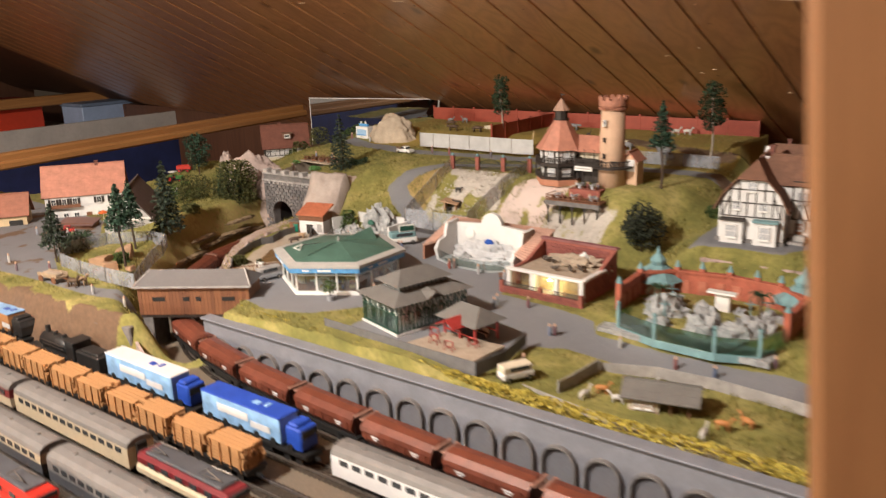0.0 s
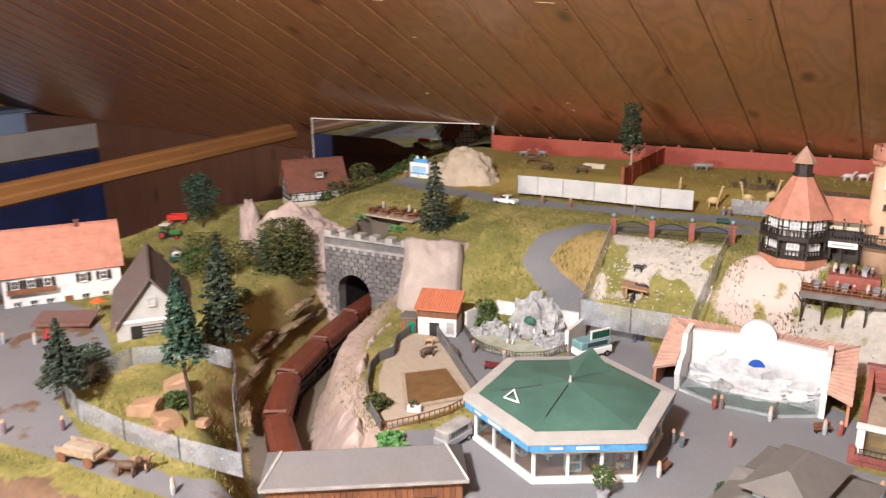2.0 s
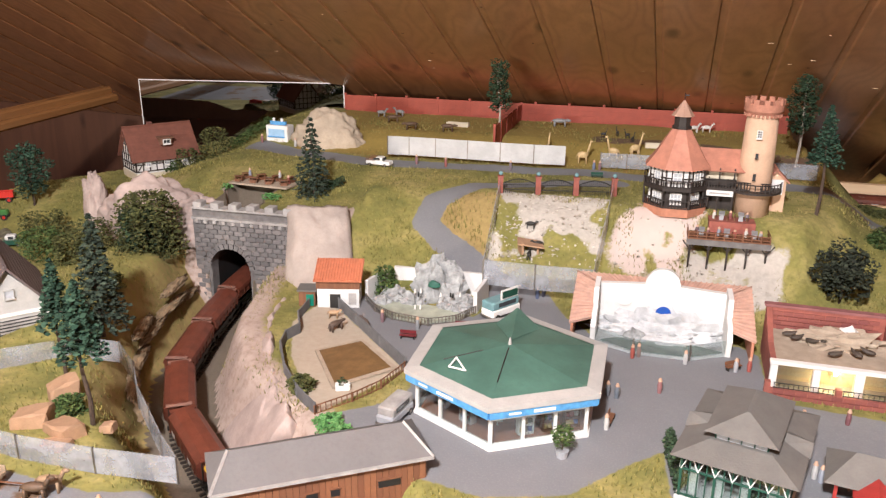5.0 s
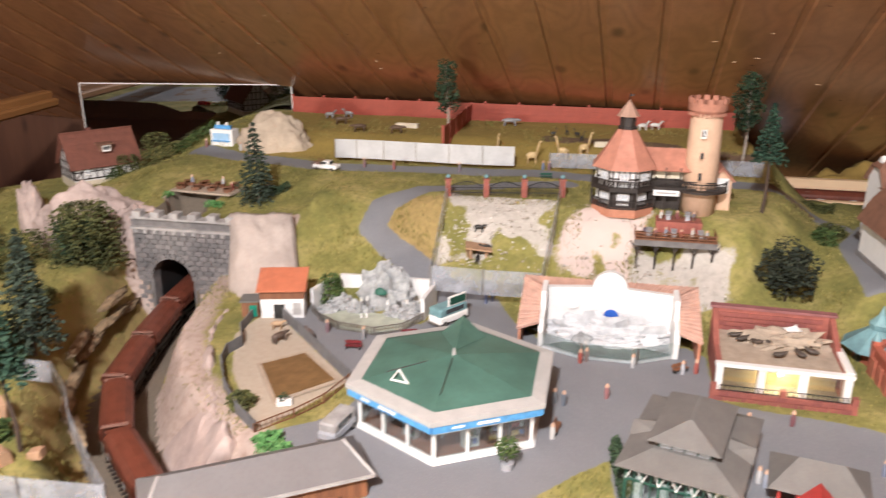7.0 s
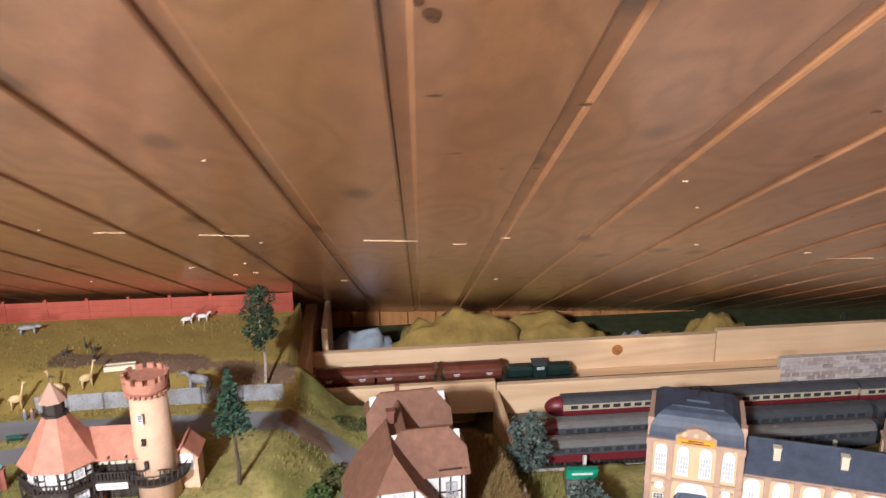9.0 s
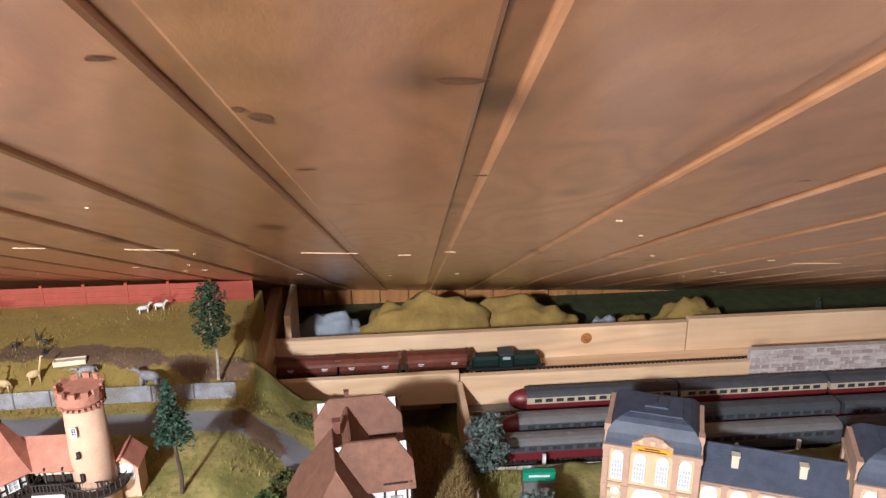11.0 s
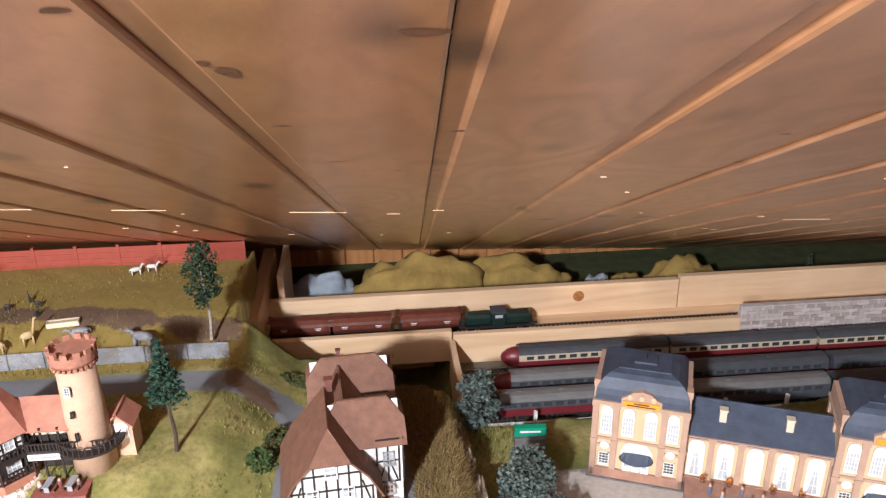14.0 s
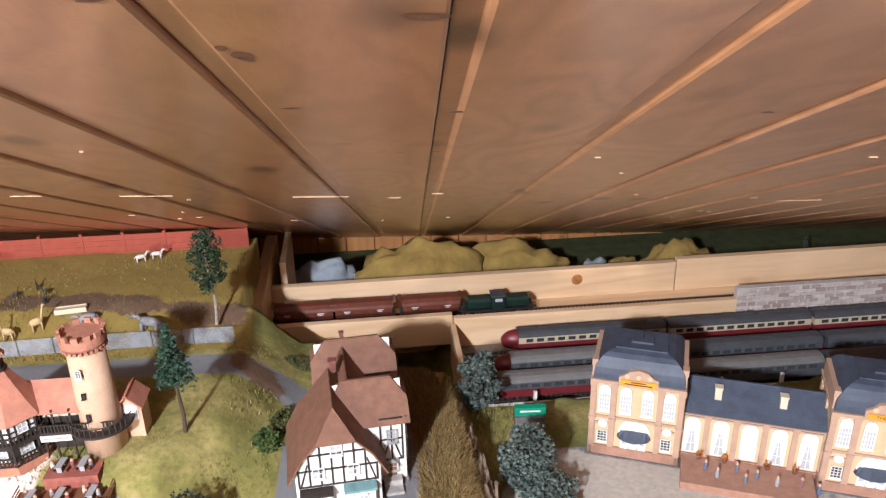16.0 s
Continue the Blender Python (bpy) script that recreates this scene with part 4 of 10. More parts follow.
sheet_fence([(0.078, 1.288), (0.15, 1.285), (0.228, 1.288)], 0.022, 0.036, "clear plastic front of the rocky enclosure")

# ---- buildings ----
M["brownplank"] = wood("brown_planks", (0.20, 0.085, 0.04), (0.10, 0.04, 0.02), "z", 0.7, 60.0)
M["blue"] = paint("blue_band", (0.10, 0.32, 0.62), 0.5, 0.3, 200)
M["cream"] = paint("cream_wall", (0.62, 0.55, 0.42), 0.8, 0.1, 80)
M["yellowwall"] = paint("yellow_plaster", (0.56, 0.43, 0.26), 0.8, 0.1, 80)
M["slate"] = paint("blue_slate", (0.055, 0.070, 0.105), 0.55, 0.3, 60)
M["towerpink"] = paint("pink_plaster", (0.60, 0.40, 0.27), 0.85, 0.12, 60)
M["battlement"] = paint("brick_battlement", (0.42, 0.19, 0.125), 0.85, 0.25, 120)
M["green"] = paint("dark_green_iron", (0.012, 0.07, 0.045), 0.5, 0.3, 100)
M["turq"] = paint("turquoise_tin", (0.17, 0.31, 0.33), 0.5, 0.25, 80)
M["coral"] = paint("coral_red_wall", (0.40, 0.11, 0.065), 0.7, 0.25, 90)
M["pane_dark"] = paint("dark_pane", (0.05, 0.055, 0.06), 0.15, 0.3, 200)
M["pane_pale"] = paint("curtained_pane", (0.45, 0.47, 0.5), 0.2, 0.2, 200)
M["chimney"] = paint("chimney_brick", (0.16, 0.06, 0.045), 0.8, 0.3, 200)
M["sandfloor"] = paint("sand_floor", (0.38, 0.31, 0.235), 0.95, 0.2, 90, relief=0.4)
M["rockgrey"] = paint("grey_rockwork", (0.36, 0.37, 0.37), 0.9, 0.45, 110, relief=0.8)
M["terracotta"] = paint("terracotta", (0.46, 0.20, 0.12), 0.8, 0.2, 120)
M["water"] = paint("pool_water", (0.20, 0.26, 0.22), 0.12, 0.3, 40)


def window(parent, x, y, z, w, h, rz=0.0, frame_mat=None, pane="pane_pale", bars=(1, 1), arch=False):
    """A window with frame, glazing bars and pane, whose face looks along -y of its own axes."""
    frame_mat = frame_mat or M["white_plastic"]
    o = part("window", B(((0, -0.0005, 0), (w, 0.0014, h))), M[pane], parent)
    o.matrix_local = at(x, y, z, rz)
    bm = bmesh.new()
    t = max(0.0009, w * 0.09)
    for sx in (-1, 1):
        box(bm, (sx * w / 2, -0.0012, 0), (t, 0.0022, h + t))
    for sz in (-1, 1):
        box(bm, (0, -0.0012, sz * h / 2), (w + t, 0.0022, t))
    for i in range(bars[0]):
        box(bm, (-w / 2 + w * (i + 1) / (bars[0] + 1), -0.0011, 0), (t * 0.6, 0.0016, h))
    for i in range(bars[1]):
        box(bm, (0, -0.0011, -h / 2 + h * (i + 1) / (bars[1] + 1)), (w, 0.0016, t * 0.6))
    part("frame", bm, frame_mat, o)
    part("sill", B(((0, -0.0018, -h / 2 - t), (w + 2 * t, 0.0036, t))), frame_mat, o)
    return o


def gable_walls(bm, w, d, h, rise, x=0.0, y=0.0, z=0.0, axis="x"):
    """Walls with two gables; the ridge runs along axis."""
    if axis == "x":
        prof = [(-d / 2, 0), (d / 2, 0), (d / 2, h), (0, h + rise), (-d / 2, h)]
        a = [bm.verts.new((x - w / 2, y + p, z + q)) for p, q in prof]
        b = [bm.verts.new((x + w / 2, y + p, z + q)) for p, q in prof]
    else:
        prof = [(-w / 2, 0), (w / 2, 0), (w / 2, h), (0, h + rise), (-w / 2, h)]
        a = [bm.verts.new((x + p, y - d / 2, z + q)) for p, q in prof]
        b = [bm.verts.new((x + p, y + d / 2, z + q)) for p, q in prof]
    bm.faces.new(a)
    bm.faces.new(b[::-1])
    for i in range(5):
        bm.faces.new((a[i], a[(i + 1) % 5], b[(i + 1) % 5], b[i]))
    return bm


def roof_planes(parent, w, d, h, rise, mat, over=0.006, x=0.0, y=0.0, z=0.0, axis="x", hip=0.0, th=0.002, rows=0):
    """Two roof planes, with half hips where hip is given, and rows of tiles standing proud."""
    R_ = Matrix.Identity(4) if axis == "x" else Matrix.Rotation(radians(90), 4, "Z")
    L, D = (w, d) if axis == "x" else (d, w)
    k = rise / (D / 2)
    for s in (-1, 1):
        bm = bmesh.new()
        ey, ez = s * (D / 2 + over), h - over * k
        ex = L / 2 + over
        hx = ex - hip
        pts = [(-ex, ey, ez), (ex, ey, ez)]
        if hip:
            mid = 0.55
            pts += [(ex, ey * (1 - mid), ez + (h + rise - ez) * mid), (hx, 0, h + rise), (-hx, 0, h + rise), (-ex, ey * (1 - mid), ez + (h + rise - ez) * mid)]
        else:
            pts += [(ex, 0, h + rise), (-ex, 0, h + rise)]
        pts = [(p[0], p[1], p[2] + th) for p in pts]
        slab(bm, pts, th)
        n = rows
        for i in range(n):
            f = (i + 0.5) / n
            yy, zz = ey * (1 - f), ez + (h + rise - ez) * f + th
            xx = ex if not hip else ex - max(0, (f - 0.55) / 0.45) * hip
            rb = box(bmesh.new(), (0, 0, 0), (2 * xx, abs(ey) / n * 0.25, 0.0006), m=Matrix.Translation((x, y, z)) @ R_ @ Matrix.Translation((0, yy, zz)) @ Matrix.Rotation(-s * math.atan(k), 4, "X"))
            part("roof_rib", rb, mat, parent)
        bmesh.ops.transform(bm, matrix=Matrix.Translation((x, y, z)) @ R_, verts=bm.verts[:])
        part("roof", bm, mat, parent)
    if hip:
        for s in (-1, 1):
            bm = bmesh.new()
            ex, ez = L / 2 + over, h - over * k
            ey = D / 2 + over
            mid = 0.55
            zz = ez + (h + rise - ez) * mid + th
            slab(bm, [(s * ex, -ey * (1 - mid), zz), (s * ex, ey * (1 - mid), zz), (s * (ex - hip), 0, h + rise + th)], th)
            bmesh.ops.transform(bm, matrix=Matrix.Translation((x, y, z)) @ R_, verts=bm.verts[:])
            part("hip", bm, mat, parent)
    bm = bmesh.new()
    box(bm, (0, 0, h + rise + th), (L + 2 * over - 2 * hip, 0.003, 0.0022))
    bmesh.ops.transform(bm, matrix=Matrix.Translation((x, y, z)) @ R_, verts=bm.verts[:])
    part("ridge", bm, mat, parent)


def timbering(parent, w, h, m, n=5, rails=(0.0, 0.5, 1.0), braces=True, top=None):
    """Dark timbers standing proud of a wall panel w by h; m sets the panel's foot at its middle, facing -y."""
    bm = bmesh.new()
    t = 0.0018
    for i in range(n + 1):
        x = -w / 2 + w * i / n
        hh = h if top is None else top(x)
        box(bm, (x, -0.0006, hh / 2), (t, 0.0014, hh))
    for r in rails:
        ww = w
        if top is not None:
            while ww > 0.004 and top(ww / 2) < h * r:
                ww -= 0.002
        box(bm, (0, -0.0007, h * r), (ww + t, 0.0014, t))
    if braces:
        for sx in (-1, 1):
            a, b = (sx * (w / 2 - t), 0), (sx * (w / 2 - w / n + t), h * 0.5)
            ln, mid, ang = along(a, b)
            box(bm, (0, 0, 0), (ln, 0.0012, t * 0.9), m=Matrix.Translation((mid[0], -0.0006, mid[1])) @ Matrix.Rotation(-radians(ang), 4, "Y"))
    o = part("timber_frame", bm, M["timber"], parent)
    o.matrix_local = m
    return o


def chimney(parent, x, y, z, h=0.018, s=0.007):
    c = part("chimney", B(((0, 0, h / 2), (s, s, h)), ((0, 0, h), (s * 1.3, s * 1.3, 0.002))), M["chimney"], parent)
    c.location = (x, y, z)


# -- hexagonal restaurant --
def hex_restaurant():
    g = thing("restaurant", at(0.161, 1.017, 0.0), "hexagonal glass-walled restaurant with a green felt roof", "building")
    R0, H, OV = 0.098, 0.046, 0.112
    ring = lambda r: [(r * math.cos(radians(-90 + 60 * k)), r * math.sin(radians(-90 + 60 * k))) for k in range(6)]
    part("floor", prism(bmesh.new(), ring(R0 + 0.004), 0.0, 0.003), M["white_plastic"], g)
    part("floor_covering", prism(bmesh.new(), ring(R0 - 0.003), 0.003, 0.0042), M["terracotta"], g)
    c = ring(R0)
    for k in range(6):
        a, b = c[k], c[(k + 1) % 6]
        ln, mid, ang = along(a, b)
        m = at(mid[0], mid[1], 0.003, ang)
        wl = part("glass_wall", B(((0, 0, 0.018), (ln, 0.0008, 0.036))), M["glass"], g)
        wl.matrix_local = m
        bm = bmesh.new()
        for i in range(4):
            box(bm, (-ln / 2 + ln * i / 3, 0, 0.018), (0.0028, 0.003, 0.036))
        box(bm, (0, 0, 0.0012), (ln, 0.004, 0.003))
        box(bm, (0, 0, 0.029), (ln, 0.003, 0.0018))
        part("frame", bm, M["white_plastic"], wl)
        part("blue_band", B(((0, -0.0095, 0.0390), (ln + 0.010, 0.003, 0.0075))), M["blue"], wl, "blue fascia with pale marks")
        part("pale_sign", B(((0.0, -0.0113, 0.0390), (ln * 0.22, 0.0005, 0.003)), ((-ln * 0.3, -0.0113, 0.0390), (ln * 0.12, 0.0005, 0.002))), M["white_plastic"], wl)
    e = ring(OV)
    inn = ring(OV - 0.016)
    bm = bmesh.new()
    for k in range(6):
        j = (k + 1) % 6
        v = [bm.verts.new((*p, z)) for p, z in ((e[k], H), (e[j], H), (e[j], H + 0.005), (e[k], H + 0.005), (inn[k], H + 0.007), (inn[j], H + 0.007))]
        bm.faces.new((v[0], v[1], v[2], v[3]))
        bm.faces.new((v[3], v[2], v[5], v[4]))
    lo = [bm.verts.new((*p, H)) for p in e]
    bm.faces.new(lo[::-1])
    part("roof_border", bm, paint("grey_roof_border", (0.42, 0.41, 0.39), 0.75, 0.1, 60), g)
    bm = bmesh.new()
    apex = bm.verts.new((0, 0, H + 0.019))
    vs = [bm.verts.new((*p, H + 0.0065)) for p in inn]
    for k in range(6):
        bm.faces.new((vs[k], vs[(k + 1) % 6], apex))
    part("roof", bm, M["greenroof"], g)
    bm = bmesh.new()
    p0, p1, p2, p3 = (-0.028, 0.072, H + 0.008), (0.022, 0.070, H + 0.0085), (-0.006, 0.088, H + 0.0235), (-0.001, 0.01, H + 0.0185)
    v = [bm.verts.new(p) for p in (p0, p1, p2, p3)]
    for q in ((0, 2, 3), (2, 1, 3), (0, 1, 2)):
        bm.faces.new([v[i] for i in q])
    part("roof_gable", bm, M["greenroof"], g)
    bm = bmesh.new()
    rod(bm, (0, 0, H + 0.018), (0, 0, H + 0.026), 0.0022, 8, 0.001)
    part("finial", bm, M["stonegrey"], g)
    for k, u0, u1 in ((0, 0.08, 0.72), (5, 0.30, 0.74)):
        bm = bmesh.new()
        lift = lambda u: H + 0.0192 - 0.0119 * u
        rod(bm, (inn[k][0] * u0, inn[k][1] * u0, lift(u0)), (inn[k][0] * u1, inn[k][1] * u1, lift(u1)), 0.0006, 4)
        part("roof_seam", bm, M["timber"], g)
    bm = bmesh.new()
    tri = [(-0.052, -0.052, H + 0.0115), (-0.034, -0.056, H + 0.0115), (-0.048, -0.036, H + 0.0145)]
    for p, q in zip(tri, tri[1:] + tri[:1]):
        rod(bm, p, q, 0.0011, 4)
    part("skylight_frame", bm, M["white_plastic"], g)
    rng = random.Random(31)
    goods = [paint("goods", c, 0.5, 0.3, 200) for c in ((0.62, 0.60, 0.56), (0.16, 0.20, 0.42), (0.45, 0.10, 0.07), (0.55, 0.40, 0.15), (0.12, 0.26, 0.16))]
    for x, y, rz in ((0.028, -0.066, 30), (0.050, -0.053, 30), (0.070, -0.041, 30), (-0.030, -0.060, -30), (-0.062, -0.036, -30)):
        k = part("display_rack", B(((0, 0, 0.0010), (0.016, 0.008, 0.002)), ((0, 0, 0.0100), (0.016, 0.008, 0.0012)), ((0, 0, 0.0190), (0.016, 0.008, 0.0012)), ((-0.0075, 0, 0.0100), (0.0010, 0.008, 0.020)), ((0.0075, 0, 0.0100), (0.0010, 0.008, 0.020))), M["brownplank"] if y > -0.055 else M["white_plastic"], g)
        k.matrix_local = at(x, y, 0.0042, rz)
        for q in range(6):
            part("wares", B(((-0.005 + 0.005 * (q % 3), rng.uniform(-0.001, 0.001), 0.0045 + 0.0091 * (q // 3)), (0.0036, 0.005, rng.uniform(0.004, 0.0062))), bevel=0.0006), rng.choice(goods), k)
    for i, (x, y) in enumerate(((-0.05, -0.03), (0.03, -0.05), (0.045, -0.02), (-0.01, 0.02), (0.0, -0.06))):
        t = part("table", B(((0, 0, 0.0085), (0.012, 0.012, 0.0012)), ((0, 0, 0.0045), (0.0016, 0.0016, 0.008))), M["white_plastic"], g)
        t.location = (x, y, 0.0042)
    c = part("counter", B(((0.01, 0.03, 0.011), (0.05, 0.018, 0.014))), M["brownplank"], g)


hex_restaurant()


# -- covered bridge --
def covered_bridge():
    g = thing("covered_bridge", at(0.024, 0.836, -0.024, 33), "brown plank covered bridge with a grey card roof", "bridge")
    L, W, H, rise = 0.178, 0.056, 0.047, 0.019
    me = bpy.data.meshes.new("plank")
    bm = B(((0, 0, H / 2), (0.0052, 0.0018, H)))
    bm.to_mesh(me)
    bm.free()
    me.materials.append(M["plankpiece"])
    n = int(L / 0.0055)
    for s in (-1, 1):
        for i in range(n):
            x = -L / 2 + (i + 0.5) * L / n
            o = new("plank", me)
            o.parent, o.location = g, (x, s * W / 2, 0)
    part("end_wall", B(((-L / 2, 0, H / 2), (0.002, W, H))), M["brownplank"], g)
    part("end_wall", B(((L / 2, 0, H / 2), (0.002, W, H))), M["brownplank"], g)
    part("deck", B(((0, 0, -0.002), (L, W, 0.006))), M["timber"], g)
    for x, w in ((-0.056, 0.02), (0.056, 0.02), (-0.012, 0.01), (0.008, 0.008)):
        part("opening", B(((x, -W / 2 - 0.0008, 0.026), (w, 0.0016, 0.007))), M["black"], g)
        part("opening_trim", B(((x, -W / 2 - 0.0012, 0.030), (w + 0.002, 0.002, 0.0012))), M["brownplank"], g)
    bm = bmesh.new()
    ov, hx = 0.006, 0.018
    a = [(-L / 2 - ov, -W / 2 - ov), (L / 2 + ov, -W / 2 - ov), (L / 2 + ov, W / 2 + ov), (-L / 2 - ov, W / 2 + ov)]
    v = [bm.verts.new((*p, H)) for p in a]
    r = [bm.verts.new((s * (L / 2 + ov - hx), 0, H + rise)) for s in (-1, 1)]
    bm.faces.new((v[0], v[1], r[1], r[0]))
    bm.faces.new((v[2], v[3], r[0], r[1]))
    bm.faces.new((v[1], v[2], r[1]))
    bm.faces.new((v[3], v[0], r[0]))
    bm.faces.new(v[::-1])
    part("roof", bm, paint("pale_grey_card", (0.145, 0.14, 0.14), 0.7, 0.1, 30), g)
    for s in (-1, 1):
        bm = bmesh.new()
        rod(bm, (s * (L / 2 + ov), -W / 2 - ov, H + 0.0005), (s * (L / 2 + ov - hx), 0, H + rise + 0.0005), 0.0016, 4)
        part("hip_cap", bm, M["stonegrey"], g)
    part("eave", B(((0, -W / 2 - ov, H - 0.0005), (L + 2 * ov, 0.002, 0.0025))), M["stonegrey"], g)
    for x in (-0.078, 0.084):
        part("pier", B(((x, 0, -0.036), (0.016, W, 0.064)), bevel=0.001), M["darkstone"], g)


M["plankpiece"] = pieces("plank_piece", (0.24, 0.10, 0.045), (0.15, 0.06, 0.03))
covered_bridge()


# -- bear hut --
def bear_hut():
    M["hut_tiles"] = paint("bright_orange_tiles", (0.55, 0.19, 0.10), 0.6, 0.15, 100)
    g = thing("bear_hut", at(-0.106, 1.222, 0.0, 14), "small white stall with an orange tiled roof", "hut")
    W, D = 0.056, 0.036
    part("wall", B(((0, 0, 0.014), (W, D, 0.028))), M["white"], g)
    part("upper_wall", B(((0, 0, 0.033), (W + 0.002, D + 0.002, 0.012))), M["brownplank"], g)
    bm = bmesh.new()
    slab(bm, [(-W / 2 - 0.004, -D / 2 - 0.006, 0.040), (W / 2 + 0.004, -D / 2 - 0.006, 0.040), (W / 2 + 0.004, D / 2 + 0.004, 0.056), (-W / 2 - 0.004, D / 2 + 0.004, 0.056)], 0.002)
    for i in range(18):
        x = -W / 2 - 0.003 + i * (W + 0.006) / 17
        part("roof_rib", rod(bmesh.new(), (x, -D / 2 - 0.006, 0.0402), (x, D / 2 + 0.004, 0.0562), 0.0009, 4), M["hut_tiles"], g)
    part("roof", bm, M["hut_tiles"], g)
    part("doorway", B(((-0.004, -D / 2 - 0.0006, 0.010), (0.014, 0.0016, 0.02))), M["black"], g)
    part("lintel", B(((-0.004, -D / 2 - 0.001, 0.021), (0.018, 0.002, 0.002))), M["white_plastic"], g)
    part("shutter", B(((0.019, -D / 2 - 0.0006, 0.013), (0.010, 0.0016, 0.016))), M["stonegrey"], g)
    k = part("annex", B(((-0.042, -0.006, 0.011), (0.022, 0.022, 0.022))), M["brownplank"], g)
    part("annex_roof", B(((-0.042, -0.006, 0.0235), (0.026, 0.027, 0.002))), M["greyroof"], g)
    part("green_door", B(((-0.038, -0.0176, 0.010), (0.010, 0.0014, 0.016))), paint("green_door", (0.0, 0.18, 0.12), 0.5, 0.2), g)


bear_hut()


def iron_fence(name, pts, z, h, label, mat="black", step=0.0045, zs=None, solid=False):
    """Railing of thin bars, or a low solid fence, along a line."""
    ox, oy = pts[0]
    f = thing(name, at(ox, oy, z), label, "fence")
    for i, (a, b) in enumerate(zip(pts[:-1], pts[1:])):
        ln, mid, ang = along(a, b)
        bm = bmesh.new()
        if solid:
            box(bm, (0, 0, h / 2), (ln, 0.0016, h))
        else:
            for zz in (h * 0.12, h * 0.95):
                box(bm, (0, 0, zz), (ln, 0.0009, 0.0011))
            n = max(2, int(ln / step))
            for k in range(n + 1):
                box(bm, (-ln / 2 + k * ln / n, 0, h / 2), (0.0008, 0.0008, h))
        o = part("railing", bm, M[mat], f)
        o.matrix_local = at(mid[0] - ox, mid[1] - oy, 0, ang)
    for p in pts:
        part("post", B(((p[0] - ox, p[1] - oy, h * 0.52), (0.002, 0.002, h * 1.04))), M[mat], f)
    return f


M["greyfence"] = paint("grey_board_fence", (0.13, 0.13, 0.135), 0.75, 0.25, 80)
iron_fence("board_fence", [(-0.10, 1.203), (-0.06, 1.16), (-0.01, 1.105), (0.037, 1.055)], 0.0, 0.015, "low dark grey board fence round the bear pen", "greyfence", solid=True)
iron_fence("board_fence", [(-0.138, 1.19), (-0.135, 1.15), (-0.118, 1.115), (-0.125, 1.09), (-0.118, 1.06), (-0.09, 1.01), (-0.055, 0.965), (-0.022, 0.935)], 0.0, 0.014, "low dark grey board fence above the rocky cutting", "greyfence", solid=True)
iron_fence("iron_fence", [(-0.022, 0.935), (0.005, 0.97), (0.025, 1.005), (0.037, 1.052)], 0.0, 0.011, "brown rail fence at the front of the bear pen", "brownplank", 0.006)
pool = thing("bear_pool", at(-0.031, 1.055, 0.001), "rectangular muddy pool with a pale stone rim", "pool")
part("rim", prism(bmesh.new(), [(-0.048, 0.015), (-0.003, 0.058), (0.060, -0.003), (0.006, -0.066)], 0.0, 0.002), M["sandfloor"], pool)
part("water", prism(bmesh.new(), [(-0.042, 0.014), (-0.003, 0.051), (0.052, -0.004), (0.006, -0.058)], 0.001, 0.0026), paint("muddy_water", (0.19, 0.115, 0.05), 0.25, 0.25, 60), pool)


# -- penguin grotto --
def grotto():
    g = thing("penguin_grotto", at(0.005, 1.225, 0.0), "white-walled penguin grotto of grey rockwork", "enclosure")
    for a, b, h in (((-0.078, 0.012), (-0.066, 0.062), 0.03), ((-0.055, 0.068), (0.078, 0.072), 0.034), ((0.078, 0.070), (0.074, 0.01), 0.03)):
        ln, mid, ang = along(a, b)
        o = part("wall", B(((0, 0, h / 2), (ln, 0.005, h))), M["white"], g)
        o.matrix_local = at(mid[0], mid[1], 0, ang)
    lump("rock_mound", (0.012, 0.052, 0.0), (0.036, 0.022, 0.054), M["rockgrey"], "steep grey rock mound", "", 31, 4, 0.45, g, 3.0)
    lump("cave", (0.013, 0.028, 0.026), (0.009, 0.004, 0.008), paint("green_cave", (0.02, 0.10, 0.07), 0.6, 0.2), "", "", 5, 2, 0.1, g)
    for i, (x, y, s) in enumerate(((-0.04, 0.03, 0.022), (-0.055, 0.01, 0.015), (0.05, 0.03, 0.022), (0.058, 0.008, 0.014), (-0.015, 0.022, 0.02), (0.035, 0.012, 0.014))):
        lump("rock_step", (x, y, 0.0), (s, s * 0.8, s * 0.75), M["rockgrey"], "", "", 40 + i, 3, 0.5, g, 3.5)
    part("basin", prism(bmesh.new(), [(-0.06, -0.005), (-0.03, -0.035), (0.02, -0.042), (0.06, -0.02), (0.066, 0.01), (-0.05, 0.018)], 0.0, 0.003), paint("pale_basin", (0.42, 0.45, 0.36), 0.3, 0.3, 70), g)
    for i in range(9):
        r = random.Random(i)
        x, y = r.uniform(-0.02, 0.055), r.uniform(-0.015, 0.02)
        p = bmesh.new()
        cyl(p, (0, 0, 0), 0.0015, 0.006, 6, 0.0009)
        o = part("penguin", p, M["white_plastic"] if i % 3 else M["black"], g)
        o.location = (x, y, 0.006 + 0.012 * (y > 0.0))


grotto()
iron_fence("iron_fence", [(-0.073, 1.235), (-0.05, 1.205), (-0.02, 1.185), (0.03, 1.178), (0.062, 1.198), (0.08, 1.235)], 0.0, 0.011, "pale iron railing before the penguin basin", "steel")


